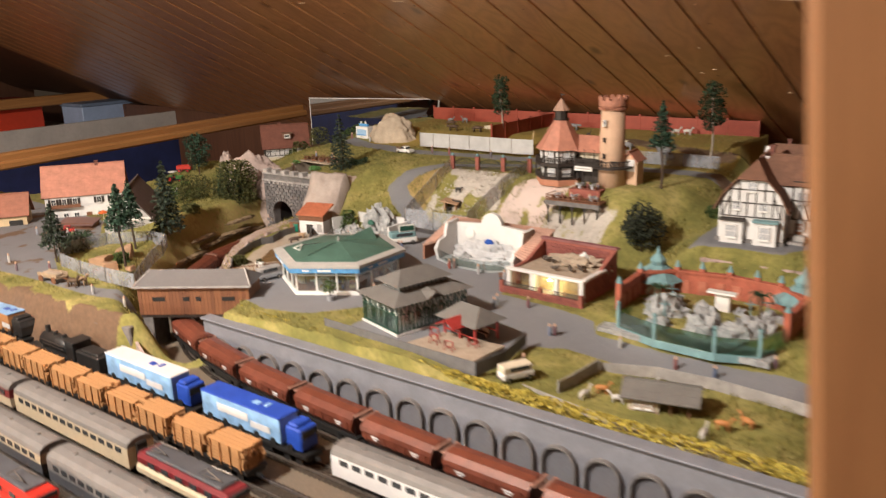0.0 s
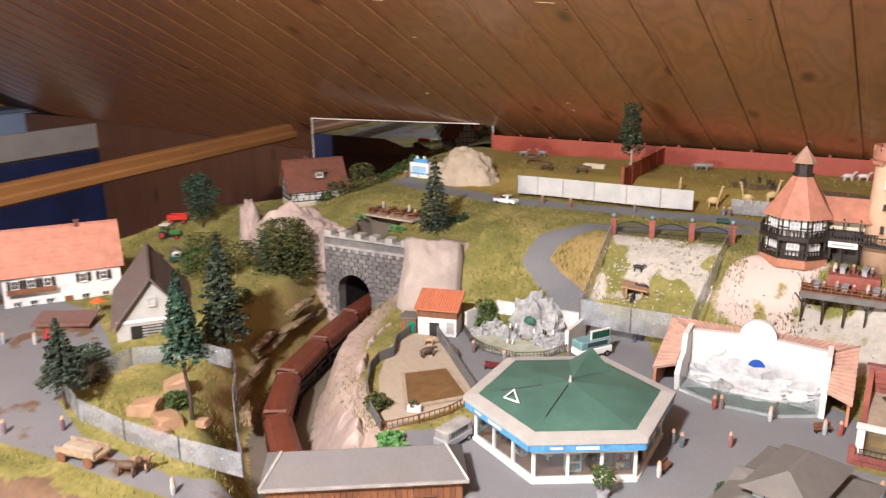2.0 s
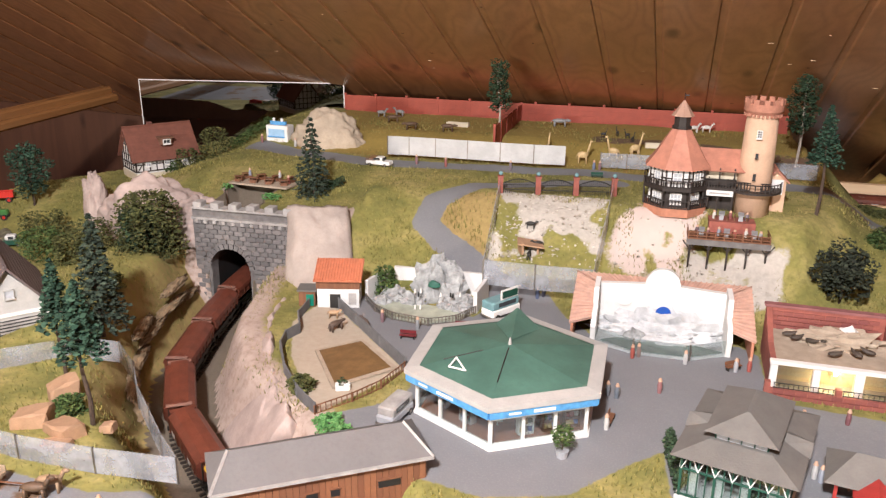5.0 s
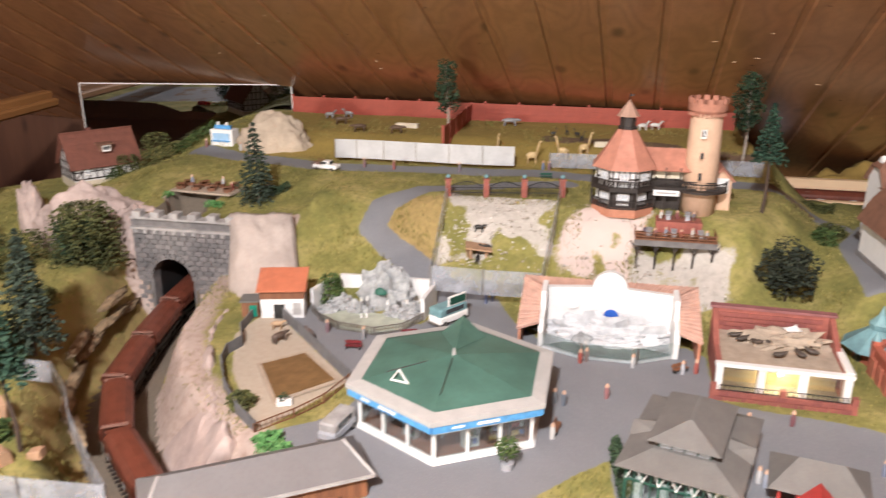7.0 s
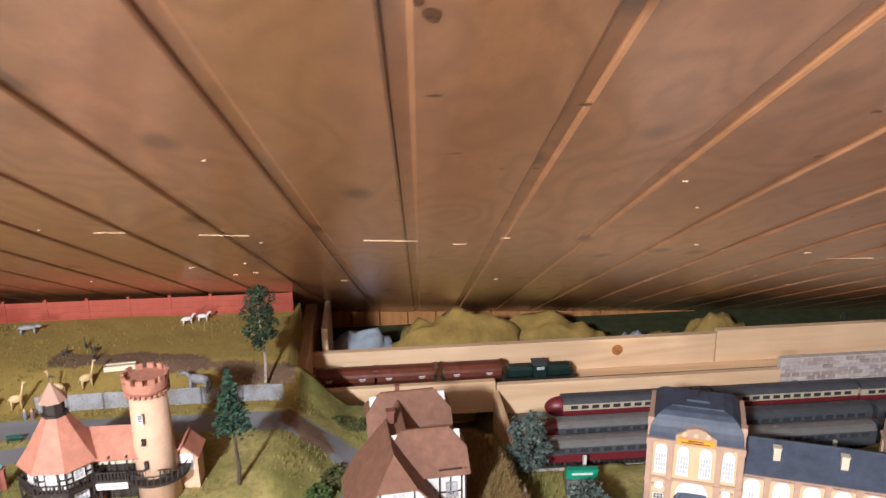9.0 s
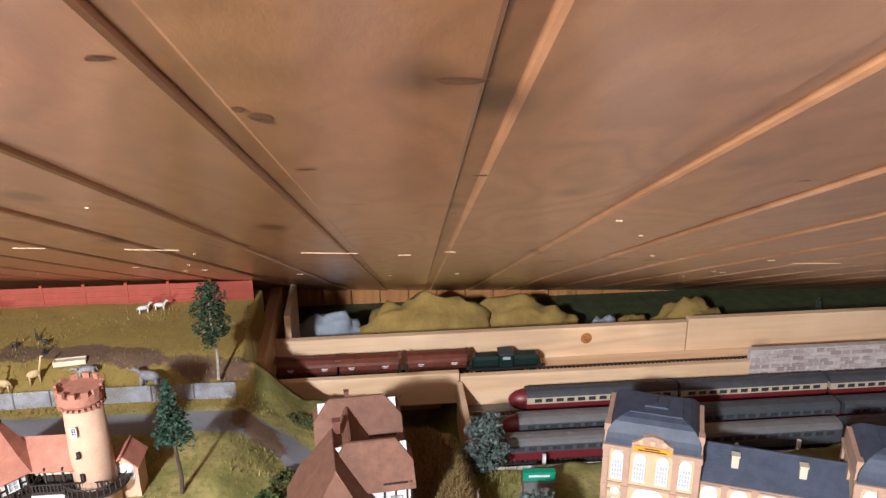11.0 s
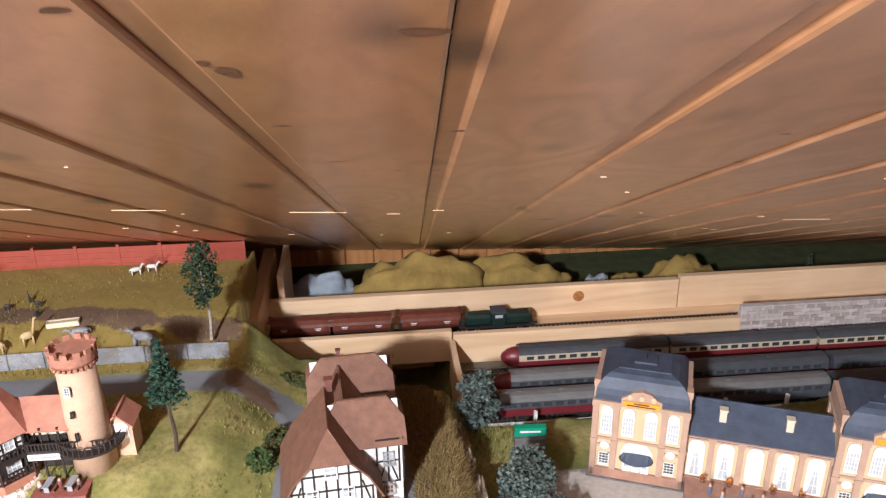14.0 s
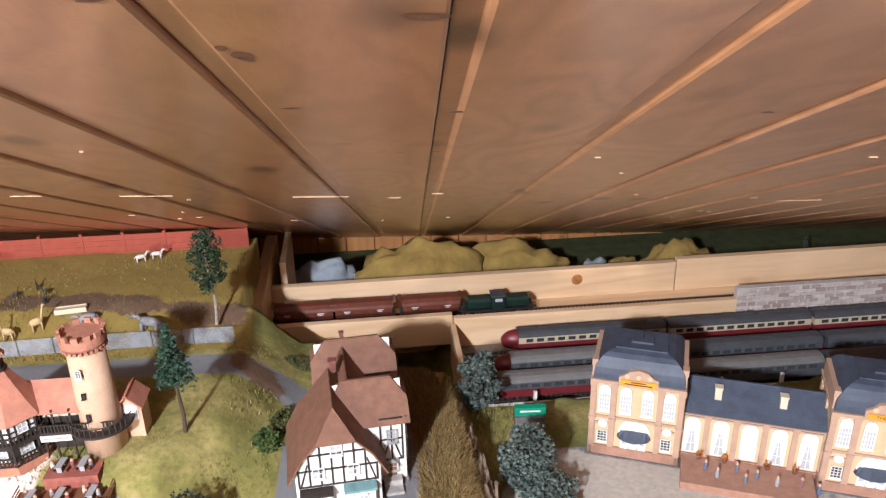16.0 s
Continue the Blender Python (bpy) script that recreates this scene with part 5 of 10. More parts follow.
# -- white polar-bear house --
def arch_house():
    g = thing("polar_house", at(0.315, 1.215, 0.0), "white open-fronted polar enclosure with a rounded arch", "enclosure")
    W, D = 0.158, 0.062
    ice = paint("ice_plaster", (0.56, 0.57, 0.58), 0.7, 0.3, 60, relief=0.6)
    part("floor", prism(bmesh.new(), [(-W / 2, -0.028), (-0.03, -0.05), (0.035, -0.05), (W / 2, -0.025), (W / 2, 0.03), (-W / 2, 0.03)], 0.0, 0.003), ice, g)
    bm = bmesh.new()
    n = 16
    r = 0.021
    poly = [(-W / 2, 0.0), (W / 2, 0.0), (W / 2, 0.058), (r, 0.062)] + [(r * math.cos(math.pi * i / n), 0.062 + r * math.sin(math.pi * i / n)) for i in range(1, n)] + [(-r, 0.062), (-W / 2, 0.058)]
    f = [bm.verts.new((x, 0.026, z)) for x, z in poly]
    b = [bm.verts.new((x, 0.034, z)) for x, z in poly]
    bm.faces.new(f)
    bm.faces.new(b[::-1])
    for i in range(len(poly)):
        j = (i + 1) % len(poly)
        bm.faces.new((f[i], f[j], b[j], b[i]))
    part("back_wall", bm, M["white"], g)
    for s in (-1, 1):
        bm = bmesh.new()
        pr = [(0.034, 0), (-0.028, 0), (-0.034, 0.022), (-0.024, 0.035), (-0.006, 0.04), (0.0, 0.062), (0.034, 0.064)]
        a = [bm.verts.new((s * W / 2 - 0.003, y, z)) for y, z in pr]
        c = [bm.verts.new((s * W / 2 + 0.003, y, z)) for y, z in pr]
        bm.faces.new(a)
        bm.faces.new(c[::-1])
        for i in range(len(pr)):
            j = (i + 1) % len(pr)
            bm.faces.new((a[i], a[j], c[j], c[i]))
        part("side_wall", bm, M["white"], g)
    for i, (y, h, w) in enumerate(((0.018, 0.030, 0.15), (0.004, 0.018, 0.13), (-0.010, 0.009, 0.10))):
        lump("ice_step", (0.0, y, 0.0), (w / 2, 0.014, h), ice, "", "", 60 + i, 4, 0.42, g, 4.2)
    o = bmesh.new()
    cyl(o, (0, 0, 0), 0.0095, 0.0012, 18, rot=Matrix.Rotation(radians(90), 4, "X"))
    part("blue_door", o, paint("blue_door", (0.02, 0.09, 0.42), 0.4, 0.2), g).location = (0.003, 0.0135, 0.030)
    o = bmesh.new()
    cyl(o, (0, 0, 0), 0.010, 0.002, 18, rot=Matrix.Rotation(radians(90), 4, "X"))
    part("niche", o, M["white_plastic"], g).location = (-0.045, 0.0255, 0.042)
    lump("cave_rock", (-0.03, -0.012, 0.003), (0.014, 0.009, 0.013), M["rockgrey"], "", "", 71, 3, 0.4, g)
    # roof skirt of terracotta tiles, falling outwards and to the front
    tiles = paint("salmon_tiles", (0.56, 0.35, 0.27), 0.7, 0.2, 80)
    h, o = W / 2 + 0.003, 0.026
    for q in ([(-h, 0.034, 0.056), (h, 0.034, 0.056), (h + o, 0.034 + o, 0.059), (-h - o, 0.034 + o, 0.059)], [(h, 0.034, 0.056), (h, -0.030, 0.034), (h + o, -0.034, 0.026), (h + o, 0.034 + o, 0.059)], [(-h, -0.030, 0.034), (-h, 0.034, 0.056), (-h - o, 0.034 + o, 0.059), (-h - o, -0.034, 0.026)]):
        q = [Vector(p) for p in q]
        bm = bmesh.new()
        slab(bm, q, 0.003)
        k = int((q[1] - q[0]).length / 0.005)
        for i in range(k + 1):
            rod(bm, q[0].lerp(q[1], i / k) + Vector((0, 0, 0.0006)), q[3].lerp(q[2], i / k) + Vector((0, 0, 0.0006)), 0.0011, 4)
        part("tile_roof", bm, tiles, g)
        a, b = q[2], q[3]
        bm = bmesh.new()
        inn = [Vector((p.x * 0.98, p.y - 0.002, p.z - 0.003)) for p in (a, b)]
        t0, t1, b0, b1 = inn[0], inn[1], Vector((inn[0].x, inn[0].y, 0)), Vector((inn[1].x, inn[1].y, 0))
        off = Vector((-(t1 - t0).y, (t1 - t0).x, 0)).normalized() * 0.003
        v = [bm.verts.new(p) for p in (t0, t1, b1, b0, t0 + off, t1 + off, b1 + off, b0 + off)]
        for f in ((0, 1, 2, 3), (4, 7, 6, 5), (0, 4, 5, 1), (1, 5, 6, 2), (2, 6, 7, 3), (3, 7, 4, 0)):
            bm.faces.new([v[m] for m in f])
        part("outer_wall", bm, M["terracotta"], g)
    part("water", prism(bmesh.new(), [(-W / 2 + 0.01, -0.026), (-0.028, -0.047), (0.033, -0.047), (W / 2 - 0.006, -0.024), (0.04, -0.014), (-0.05, -0.014)], 0.003, 0.0042), M["water"], g)


arch_house()
sheet_fence([(0.238, 1.187), (0.285, 1.165), (0.35, 1.165), (0.393, 1.19)], 0.0, 0.020, "clear plastic barrier before the polar pool", "glass")


def bricks(parent, w, h, m, name="brick", bl=0.0115, bh=0.0058, mat=None):
    """Separate bricks proud of a wall face, w by h; m sets the face's foot at its middle."""
    mat = mat or M["brickpiece"]
    me = bpy.data.meshes.new(name)
    bm = B(((0, 0, 0), (bl - 0.001, 0.0016, bh - 0.001)))
    bm.to_mesh(me)
    bm.free()
    me.materials.append(mat)
    for r in range(int(h / bh)):
        for c in range(int(w / bl) + 1):
            x = -w / 2 + (c + 0.5 + 0.5 * (r % 2)) * bl
            if x + bl / 2 > w / 2 + 1e-6:
                continue
            o = new(name, me)
            o.parent = parent
            o.matrix_local = m @ Matrix.Translation((x, -0.0004, (r + 0.5) * bh))


M["brickpiece"] = pieces("brick_piece", (0.27, 0.085, 0.065), (0.20, 0.06, 0.055))


# -- sea-lion house --
def sealion_house():
    g = thing("sealion_house", at(0.499, 1.165, 0.0, -2), "open-topped brick sea-lion basin with a lit white front", "enclosure")
    W, D = 0.128, 0.10
    part("floor", B(((0, 0, 0.002), (W, D, 0.004))), M["sandfloor"], g)
    part("back_wall", B(((0, D / 2, 0.030), (W, 0.006, 0.060))), M["brickred"], g)
    part("wall_coping", B(((0, D / 2, 0.061), (W + 0.01, 0.010, 0.003))), paint("plum_coping", (0.25, 0.10, 0.10), 0.7), g)
    for s in (-1, 1):
        bm = bmesh.new()
        pr = [(D / 2, 0), (-D / 2, 0), (-D / 2, 0.033), (-0.005, 0.036), (D / 2, 0.060)]
        a = [bm.verts.new((s * W / 2 - 0.003, y, z)) for y, z in pr]
        c = [bm.verts.new((s * W / 2 + 0.003, y, z)) for y, z in pr]
        bm.faces.new(a)
        bm.faces.new(c[::-1])
        for i in range(5):
            bm.faces.new((a[i], a[(i + 1) % 5], c[(i + 1) % 5], c[i]))
        part("side_wall", bm, M["brickred"], g)
    bricks(g, W - 0.008, 0.055, Matrix.Translation((0, D / 2 - 0.0032, 0.003)))
    bricks(g, D - 0.01, 0.032, Matrix.Translation((W / 2 + 0.0032, 0, 0.0)) @ Matrix.Rotation(radians(90), 4, "Z"))
    part("basin_ledge", B(((0, 0.004, 0.030), (W - 0.006, D - 0.012, 0.004))), M["sandfloor"], g)
    lump("rock_ledge", (0.01, 0.022, 0.032), (0.05, 0.022, 0.016), M["sandfloor"], "", "", 81, 4, 0.5, g, 3)
    lump("white_rock", (0.022, 0.028, 0.034), (0.014, 0.01, 0.017), M["white"], "", "", 82, 3, 0.4, g, 3)
    for i, (x, y, r) in enumerate(((-0.035, 0.012, 20), (-0.02, 0.006, -40), (-0.006, 0.014, 70), (0.0, -0.022, 10), (0.022, -0.015, 130), (0.035, -0.006, 160), (-0.042, 0.02, 0))):
        bm = bmesh.new()
        bmesh.ops.create_uvsphere(bm, u_segments=8, v_segments=6, radius=1.0)
        for v in bm.verts:
            v.co = Vector((v.co.x * 0.0085, v.co.y * 0.0028 * (1.2 - 0.4 * v.co.x), v.co.z * 0.0028 + 0.0045 * max(0, v.co.x) ** 2))
        o = part("sea_lion", bm, M["darkfur"], g, "", True)
        o.matrix_local = at(x, y, 0.0385, r)
    for i in range(4):
        part("column", B(((-W / 2 + i * W / 3, -D / 2 - 0.004, 0.017), (0.0075, 0.006, 0.034)), bevel=0.0006), M["white_plastic"], g)
    part("beam", B(((0, -D / 2 - 0.004, 0.0355), (W + 0.010, 0.009, 0.004)), bevel=0.0006), M["white_plastic"], g)
    part("beam", B(((W / 2 + 0.002, -0.02, 0.0365), (0.008, 0.064, 0.004)), bevel=0.0006), M["white_plastic"], g)
    part("front_glass", B(((0, -D / 2 + 0.001, 0.017), (W - 0.004, 0.0008, 0.028))), M["glass"], g)
    part("tank_back", B(((0, -D / 2 + 0.022, 0.015), (W - 0.01, 0.002, 0.026))), paint("amber_lining", (0.58, 0.42, 0.21), 0.6, 0.2, 60), g)
    bm = bmesh.new()
    bmesh.ops.create_uvsphere(bm, u_segments=8, v_segments=6, radius=0.0022)
    em = bpy.data.materials.new("bulb_glow")
    em.use_nodes = True
    em.node_tree.nodes["Principled BSDF"].inputs["Emission Color"].default_value = (1.0, 0.72, 0.30, 1)
    em.node_tree.nodes["Principled BSDF"].inputs["Emission Strength"].default_value = 40.0
    part("bulb", bm, em, g, "tiny glowing bulb").location = (0.0, -D / 2 + 0.012, 0.022)
    li = bpy.data.lights.new("tank_bulb", "POINT")
    li.energy, li.color, li.shadow_soft_size = 0.13, (1.0, 0.80, 0.48), 0.003
    o = new("tank_bulb", li)
    o.location = (0.499, 1.165 - D / 2 + 0.007, 0.024)
    part("parapet", B(((0, -D / 2 - 0.016, 0.004), (W + 0.012, 0.004, 0.012))), M["brickred"], g)
    for px in (0.0, -W / 2 - 0.006, W / 2 + 0.006):
        part("parapet_post", B(((px, -D / 2 - 0.016, 0.008), (0.006, 0.006, 0.02))), M["brickred"], g)
    bricks(g, W + 0.012, 0.0116, Matrix.Translation((0, -D / 2 - 0.0182, -0.001)))
    bm = bmesh.new()
    for s in (-1, 1):
        x0 = s * (W / 4 + 0.002)
        for zz in (0.011, 0.0165):
            box(bm, (x0, -D / 2 - 0.016, zz), (W / 2 - 0.004, 0.0008, 0.0008))
        for i in range(13):
            box(bm, (x0 - W / 4 + 0.003 + i * (W / 2 - 0.006) / 12, -D / 2 - 0.016, 0.0135), (0.0007, 0.0007, 0.007))
    part("railing", bm, M["black"], g)


M["darkfur"] = paint("dark_fur", (0.06, 0.045, 0.035), 0.6, 0.3, 200)
sealion_house()


# -- glass pavilion --
def pavilion():
    g = thing("glass_pavilion", at(0.388, 0.935, 0.0, -16), "green iron glasshouse with a two-tier grey roof", "building")
    W, D, H = 0.084, 0.118, 0.043
    part("floor", B(((0, 0, 0.0015), (W + 0.006, D + 0.006, 0.003))), M["white_plastic"], g)
    for s, (ln, m) in enumerate(((W, at(0, -D / 2, 0.003)), (W, at(0, D / 2, 0.003, 180)), (D, at(W / 2, 0, 0.003, 90)), (D, at(-W / 2, 0, 0.003, -90)))):
        o = part("glass_wall", B(((0, 0, H / 2), (ln, 0.0006, H))), M["glass"], g)
        o.matrix_local = m
        bm = bmesh.new()
        n = int(ln / 0.0065)
        for i in range(n + 1):
            box(bm, (-ln / 2 + i * ln / n, -0.0004, H / 2), (0.0009 if i % 4 else 0.0022, 0.0016, H))
        for zz in (0.0015, H * 0.62, H):
            box(bm, (0, -0.0004, zz), (ln, 0.0016, 0.0014))
        part("iron_frame", bm, M["green"], o)
        bm = bmesh.new()
        for i in range(0, n, 2):
            rod(bm, (-ln / 2 + i * ln / n, -0.0014, H * 0.62), (-ln / 2 + (i + 1) * ln / n, -0.0014, H), 0.0005, 3)
            rod(bm, (-ln / 2 + (i + 2) * ln / n, -0.0014, H * 0.62), (-ln / 2 + (i + 1) * ln / n, -0.0014, H), 0.0005, 3)
        # added white backing panels, standing in for the brightly lit interior
        for i in range(1, n - 1, 3):
            part("blind", B(((-ln / 2 + (i + 0.5) * ln / n, 0.0022, H * 0.36), (ln / n * 1.3, 0.0008, H * 0.62))), M["white_plastic"], o)
        part("tracery", bm, M["white_plastic"], o)

    def hip(w, d, w2, d2, z0, z1, mat, name):
        bm = bmesh.new()
        a = [bm.verts.new((sx * w / 2, sy * d / 2, z0)) for sx, sy in ((-1, -1), (1, -1), (1, 1), (-1, 1))]
        b = [bm.verts.new((sx * w2 / 2, sy * d2 / 2, z1)) for sx, sy in ((-1, -1), (1, -1), (1, 1), (-1, 1))]
        for i in range(4):
            bm.faces.new((a[i], a[(i + 1) % 4], b[(i + 1) % 4], b[i]))
        bm.faces.new(a[::-1])
        bm.faces.new(b)
        part(name, bm, mat, g)
    hip(W + 0.018, D + 0.018, 0.050, 0.084, H + 0.001, H + 0.011, M["greyroof"], "lower_roof")
    part("clerestory", B(((0, 0, H + 0.0150), (0.042, 0.076, 0.010))), M["pane_pale"], g)
    bm = bmesh.new()
    for sx in (-1, 1):
        for i in range(11):
            box(bm, (sx * 0.0212, -0.038 + i * 0.0076, H + 0.0150), (0.0012, 0.0012, 0.008))
        for sy in (-1, 1):
            for i in range(5):
                box(bm, (-0.021 + i * 0.0105, sy * 0.0382, H + 0.0150), (0.0012, 0.0012, 0.008))
    part("clerestory_bars", bm, M["green"], g)
    hip(0.060, 0.094, 0.003, 0.046, H + 0.0195, H + 0.034, M["greyroof"], "upper_roof")
    for s in (-1, 1):
        bm = bmesh.new()
        slab(bm, [(s * 0.03, -0.012, H + 0.008), (s * 0.052, -0.014, H + 0.001), (s * 0.052, 0.0, H + 0.009), (s * 0.03, 0.0, H + 0.012)], 0.0015)
        slab(bm, [(s * 0.03, 0.012, H + 0.008), (s * 0.052, 0.014, H + 0.001), (s * 0.052, 0.0, H + 0.009), (s * 0.03, 0.0, H + 0.012)], 0.0015)
        part("porch_roof", bm, M["greyroof"], g)
    for i, (x, y) in enumerate(((-0.02, -0.03), (0.02, -0.035), (0.0, 0.01), (-0.022, 0.03), (0.022, 0.035), (0.02, -0.005))):
        bush_part(g, "palm_plant", (x, y, 0.003), 0.012, 0.026, "leafgreen", 90 + i, 90)
        

def leaf_cloud(n, fn, size, rng, flat=0.0):
    """Small leaf quads round points that fn gives, as arrays of vertices and faces."""
    vs, fs = [], []
    for i in range(n):
        p = fn(rng)
        a, b = rng.uniform(0, 6.28), rng.uniform(-1.2, 1.2) * (1 - flat)
        u = Vector((math.cos(a), math.sin(a), b * 0.5)).normalized()
        w = u.cross(Vector((rng.uniform(-1, 1), rng.uniform(-1, 1), rng.uniform(0.2, 1)))).normalized()
        s = size * rng.uniform(0.6, 1.3)
        k = len(vs)
        vs += [p - u * s, p + w * s * 0.6, p + u * s, p - w * s * 0.6]
        fs.append((k, k + 1, k + 2, k + 3))
    return vs, fs


def leaf_mesh(name, vs, fs, mat):
    me = bpy.data.meshes.new(name)
    me.from_pydata([tuple(v) for v in vs], [], fs)
    me.materials.append(mat)
    return me


M["leafgreen"] = islands("leaf_green", [(0.0, (0.025, 0.055, 0.012)), (0.5, (0.055, 0.10, 0.02)), (1.0, (0.12, 0.16, 0.04))])
M["leafdark"] = islands("leaf_dark", [(0.0, (0.012, 0.028, 0.012)), (0.5, (0.025, 0.055, 0.022)), (1.0, (0.05, 0.085, 0.035))])
M["leafgrey"] = islands("leaf_greygreen", [(0.0, (0.045, 0.065, 0.055)), (0.5, (0.085, 0.115, 0.10)), (1.0, (0.15, 0.19, 0.17))])
M["leafmoss"] = islands("leaf_moss", [(0.0, (0.035, 0.042, 0.010)), (0.5, (0.07, 0.078, 0.018)), (1.0, (0.14, 0.14, 0.04))])
M["leafblack"] = islands("leaf_blackgreen", [(0.0, (0.010, 0.014, 0.008)), (0.5, (0.022, 0.030, 0.016)), (1.0, (0.045, 0.055, 0.03))])
M["needle"] = islands("spruce_needle", [(0.0, (0.018, 0.030, 0.020)), (0.5, (0.035, 0.055, 0.035)), (1.0, (0.065, 0.09, 0.055))])
M["bluegreen"] = islands("pine_bluegreen", [(0.0, (0.010, 0.034, 0.019)), (0.5, (0.024, 0.066, 0.038)), (1.0, (0.05, 0.105, 0.062))])
M["yellowhedge"] = islands("yellow_hedge", [(0.0, (0.30, 0.24, 0.03)), (0.5, (0.48, 0.39, 0.06)), (1.0, (0.62, 0.52, 0.12))])
M["brightgreen"] = islands("bright_hedge", [(0.0, (0.05, 0.16, 0.04)), (0.5, (0.10, 0.26, 0.07)), (1.0, (0.2, 0.38, 0.13))])
M["bark"] = paint("bark", (0.075, 0.05, 0.035), 0.9, 0.4, 150, relief=0.7)
M["birch"] = paint("pale_bark", (0.40, 0.34, 0.28), 0.9, 0.4, 150, relief=0.5)


def bush_part(parent, name, loc, r, h, mat, seed, n=260, leaf=0.0022):
    rng = random.Random(seed)

    def fn(q):
        a, z = q.uniform(0, 6.28), q.random()
        rr = r * math.sqrt(max(0.05, 1 - (z * 1.15 - 0.35) ** 2)) * (0.55 + 0.5 * q.random()) * (1 + 0.3 * math.sin(3 * a + seed) * math.sin(5 * z + seed))
        return Vector((rr * math.cos(a), rr * math.sin(a), z * h))
    o = new(name, leaf_mesh(name, *leaf_cloud(n, fn, leaf, rng), M[mat]))
    if parent:
        o.parent = parent
    o.location = loc
    return o


pavilion()


# -- red play pavilion --
def play_pavilion():
    g = thing("play_pavilion", at(0.492, 0.925, -0.002, -12), "red-framed play pavilion with grey felt roofs", "pavilion")
    for x in (-0.03, 0.0, 0.03):
        for y in (-0.02, 0.02):
            part("post", B(((x, y, 0.014), (0.0028, 0.0028, 0.028))), M["redpaint"], g)
    part("rail", B(((0, -0.02, 0.010), (0.062, 0.0016, 0.0016)), ((0, 0.02, 0.010), (0.062, 0.0016, 0.0016)), ((0, -0.02, 0.027), (0.066, 0.003, 0.003)), ((0, 0.02, 0.027), (0.066, 0.003, 0.003)), ((-0.031, 0, 0.027), (0.003, 0.042, 0.003)), ((0.031, 0, 0.027), (0.003, 0.042, 0.003))), M["redpaint"], g)
    bm = bmesh.new()
    a = [bm.verts.new((sx * 0.04, sy * 0.03, 0.028)) for sx, sy in ((-1, -1), (1, -1), (1, 1), (-1, 1))]
    b = [bm.verts.new((sx * 0.018, 0, 0.046)) for sx in (-1, 1)]
    bm.faces.new((a[0], a[1], b[1], b[0]))
    bm.faces.new((a[2], a[3], b[0], b[1]))
    bm.faces.new((a[1], a[2], b[1]))
    bm.faces.new((a[3], a[0], b[0]))
    bm.faces.new(a[::-1])
    part("roof", bm, M["greyroof"], g)
    bm = bmesh.new()
    slab(bm, [(-0.018, -0.046, 0.026), (0.0, -0.046, 0.036), (0.0, -0.012, 0.036), (-0.018, -0.012, 0.026)], 0.0015)
    slab(bm, [(0.018, -0.046, 0.026), (0.0, -0.046, 0.036), (0.0, -0.012, 0.036), (0.018, -0.012, 0.026)], 0.0015)
    part("porch_roof", bm, M["redpaint"], g, "bright red porch roof")
    part("bench", B(((0, 0.012, 0.005), (0.04, 0.006, 0.0015)), ((0, 0.0145, 0.009), (0.04, 0.001, 0.006)), ((-0.018, 0.012, 0.0025), (0.002, 0.005, 0.005)), ((0.018, 0.012, 0.0025), (0.002, 0.005, 0.005))), M["brownplank"], g)
    s = thing("sandpit", at(0.49, 0.885, -0.001), "sandy playground with climbing frames", "playground")
    part("sand", prism(bmesh.new(), [(-0.055, -0.035), (0.055, -0.05), (0.062, 0.03), (-0.035, 0.03)], 0.0, 0.002), M["sandfloor"], s)
    for x, y in ((-0.02, -0.012), (0.01, -0.02), (0.03, 0.005), (-0.035, 0.008)):
        bm = bmesh.new()
        for k in (-1, 1):
            rod(bm, (k * 0.006, -0.004, 0), (k * 0.006, 0, 0.012), 0.0007, 4)
            rod(bm, (k * 0.006, 0.004, 0), (k * 0.006, 0, 0.012), 0.0007, 4)
        rod(bm, (-0.007, 0, 0.012), (0.007, 0, 0.012), 0.0007, 4)
        box(bm, (0, 0, 0.004), (0.004, 0.002, 0.0008))
        o = part("swing", bm, M["redpaint"], s)
        o.location = (x, y, 0.002)


M["redpaint"] = paint("red_paint", (0.34, 0.035, 0.03), 0.5, 0.2, 100)
play_pavilion()
iron_fence("board_fence", [(0.30, 0.842), (0.38, 0.838), (0.47, 0.833), (0.565, 0.830), (0.575, 0.88), (0.565, 0.945)], -0.006, 0.018, "dark grey board fence round the play ground", "greyfence", solid=True)


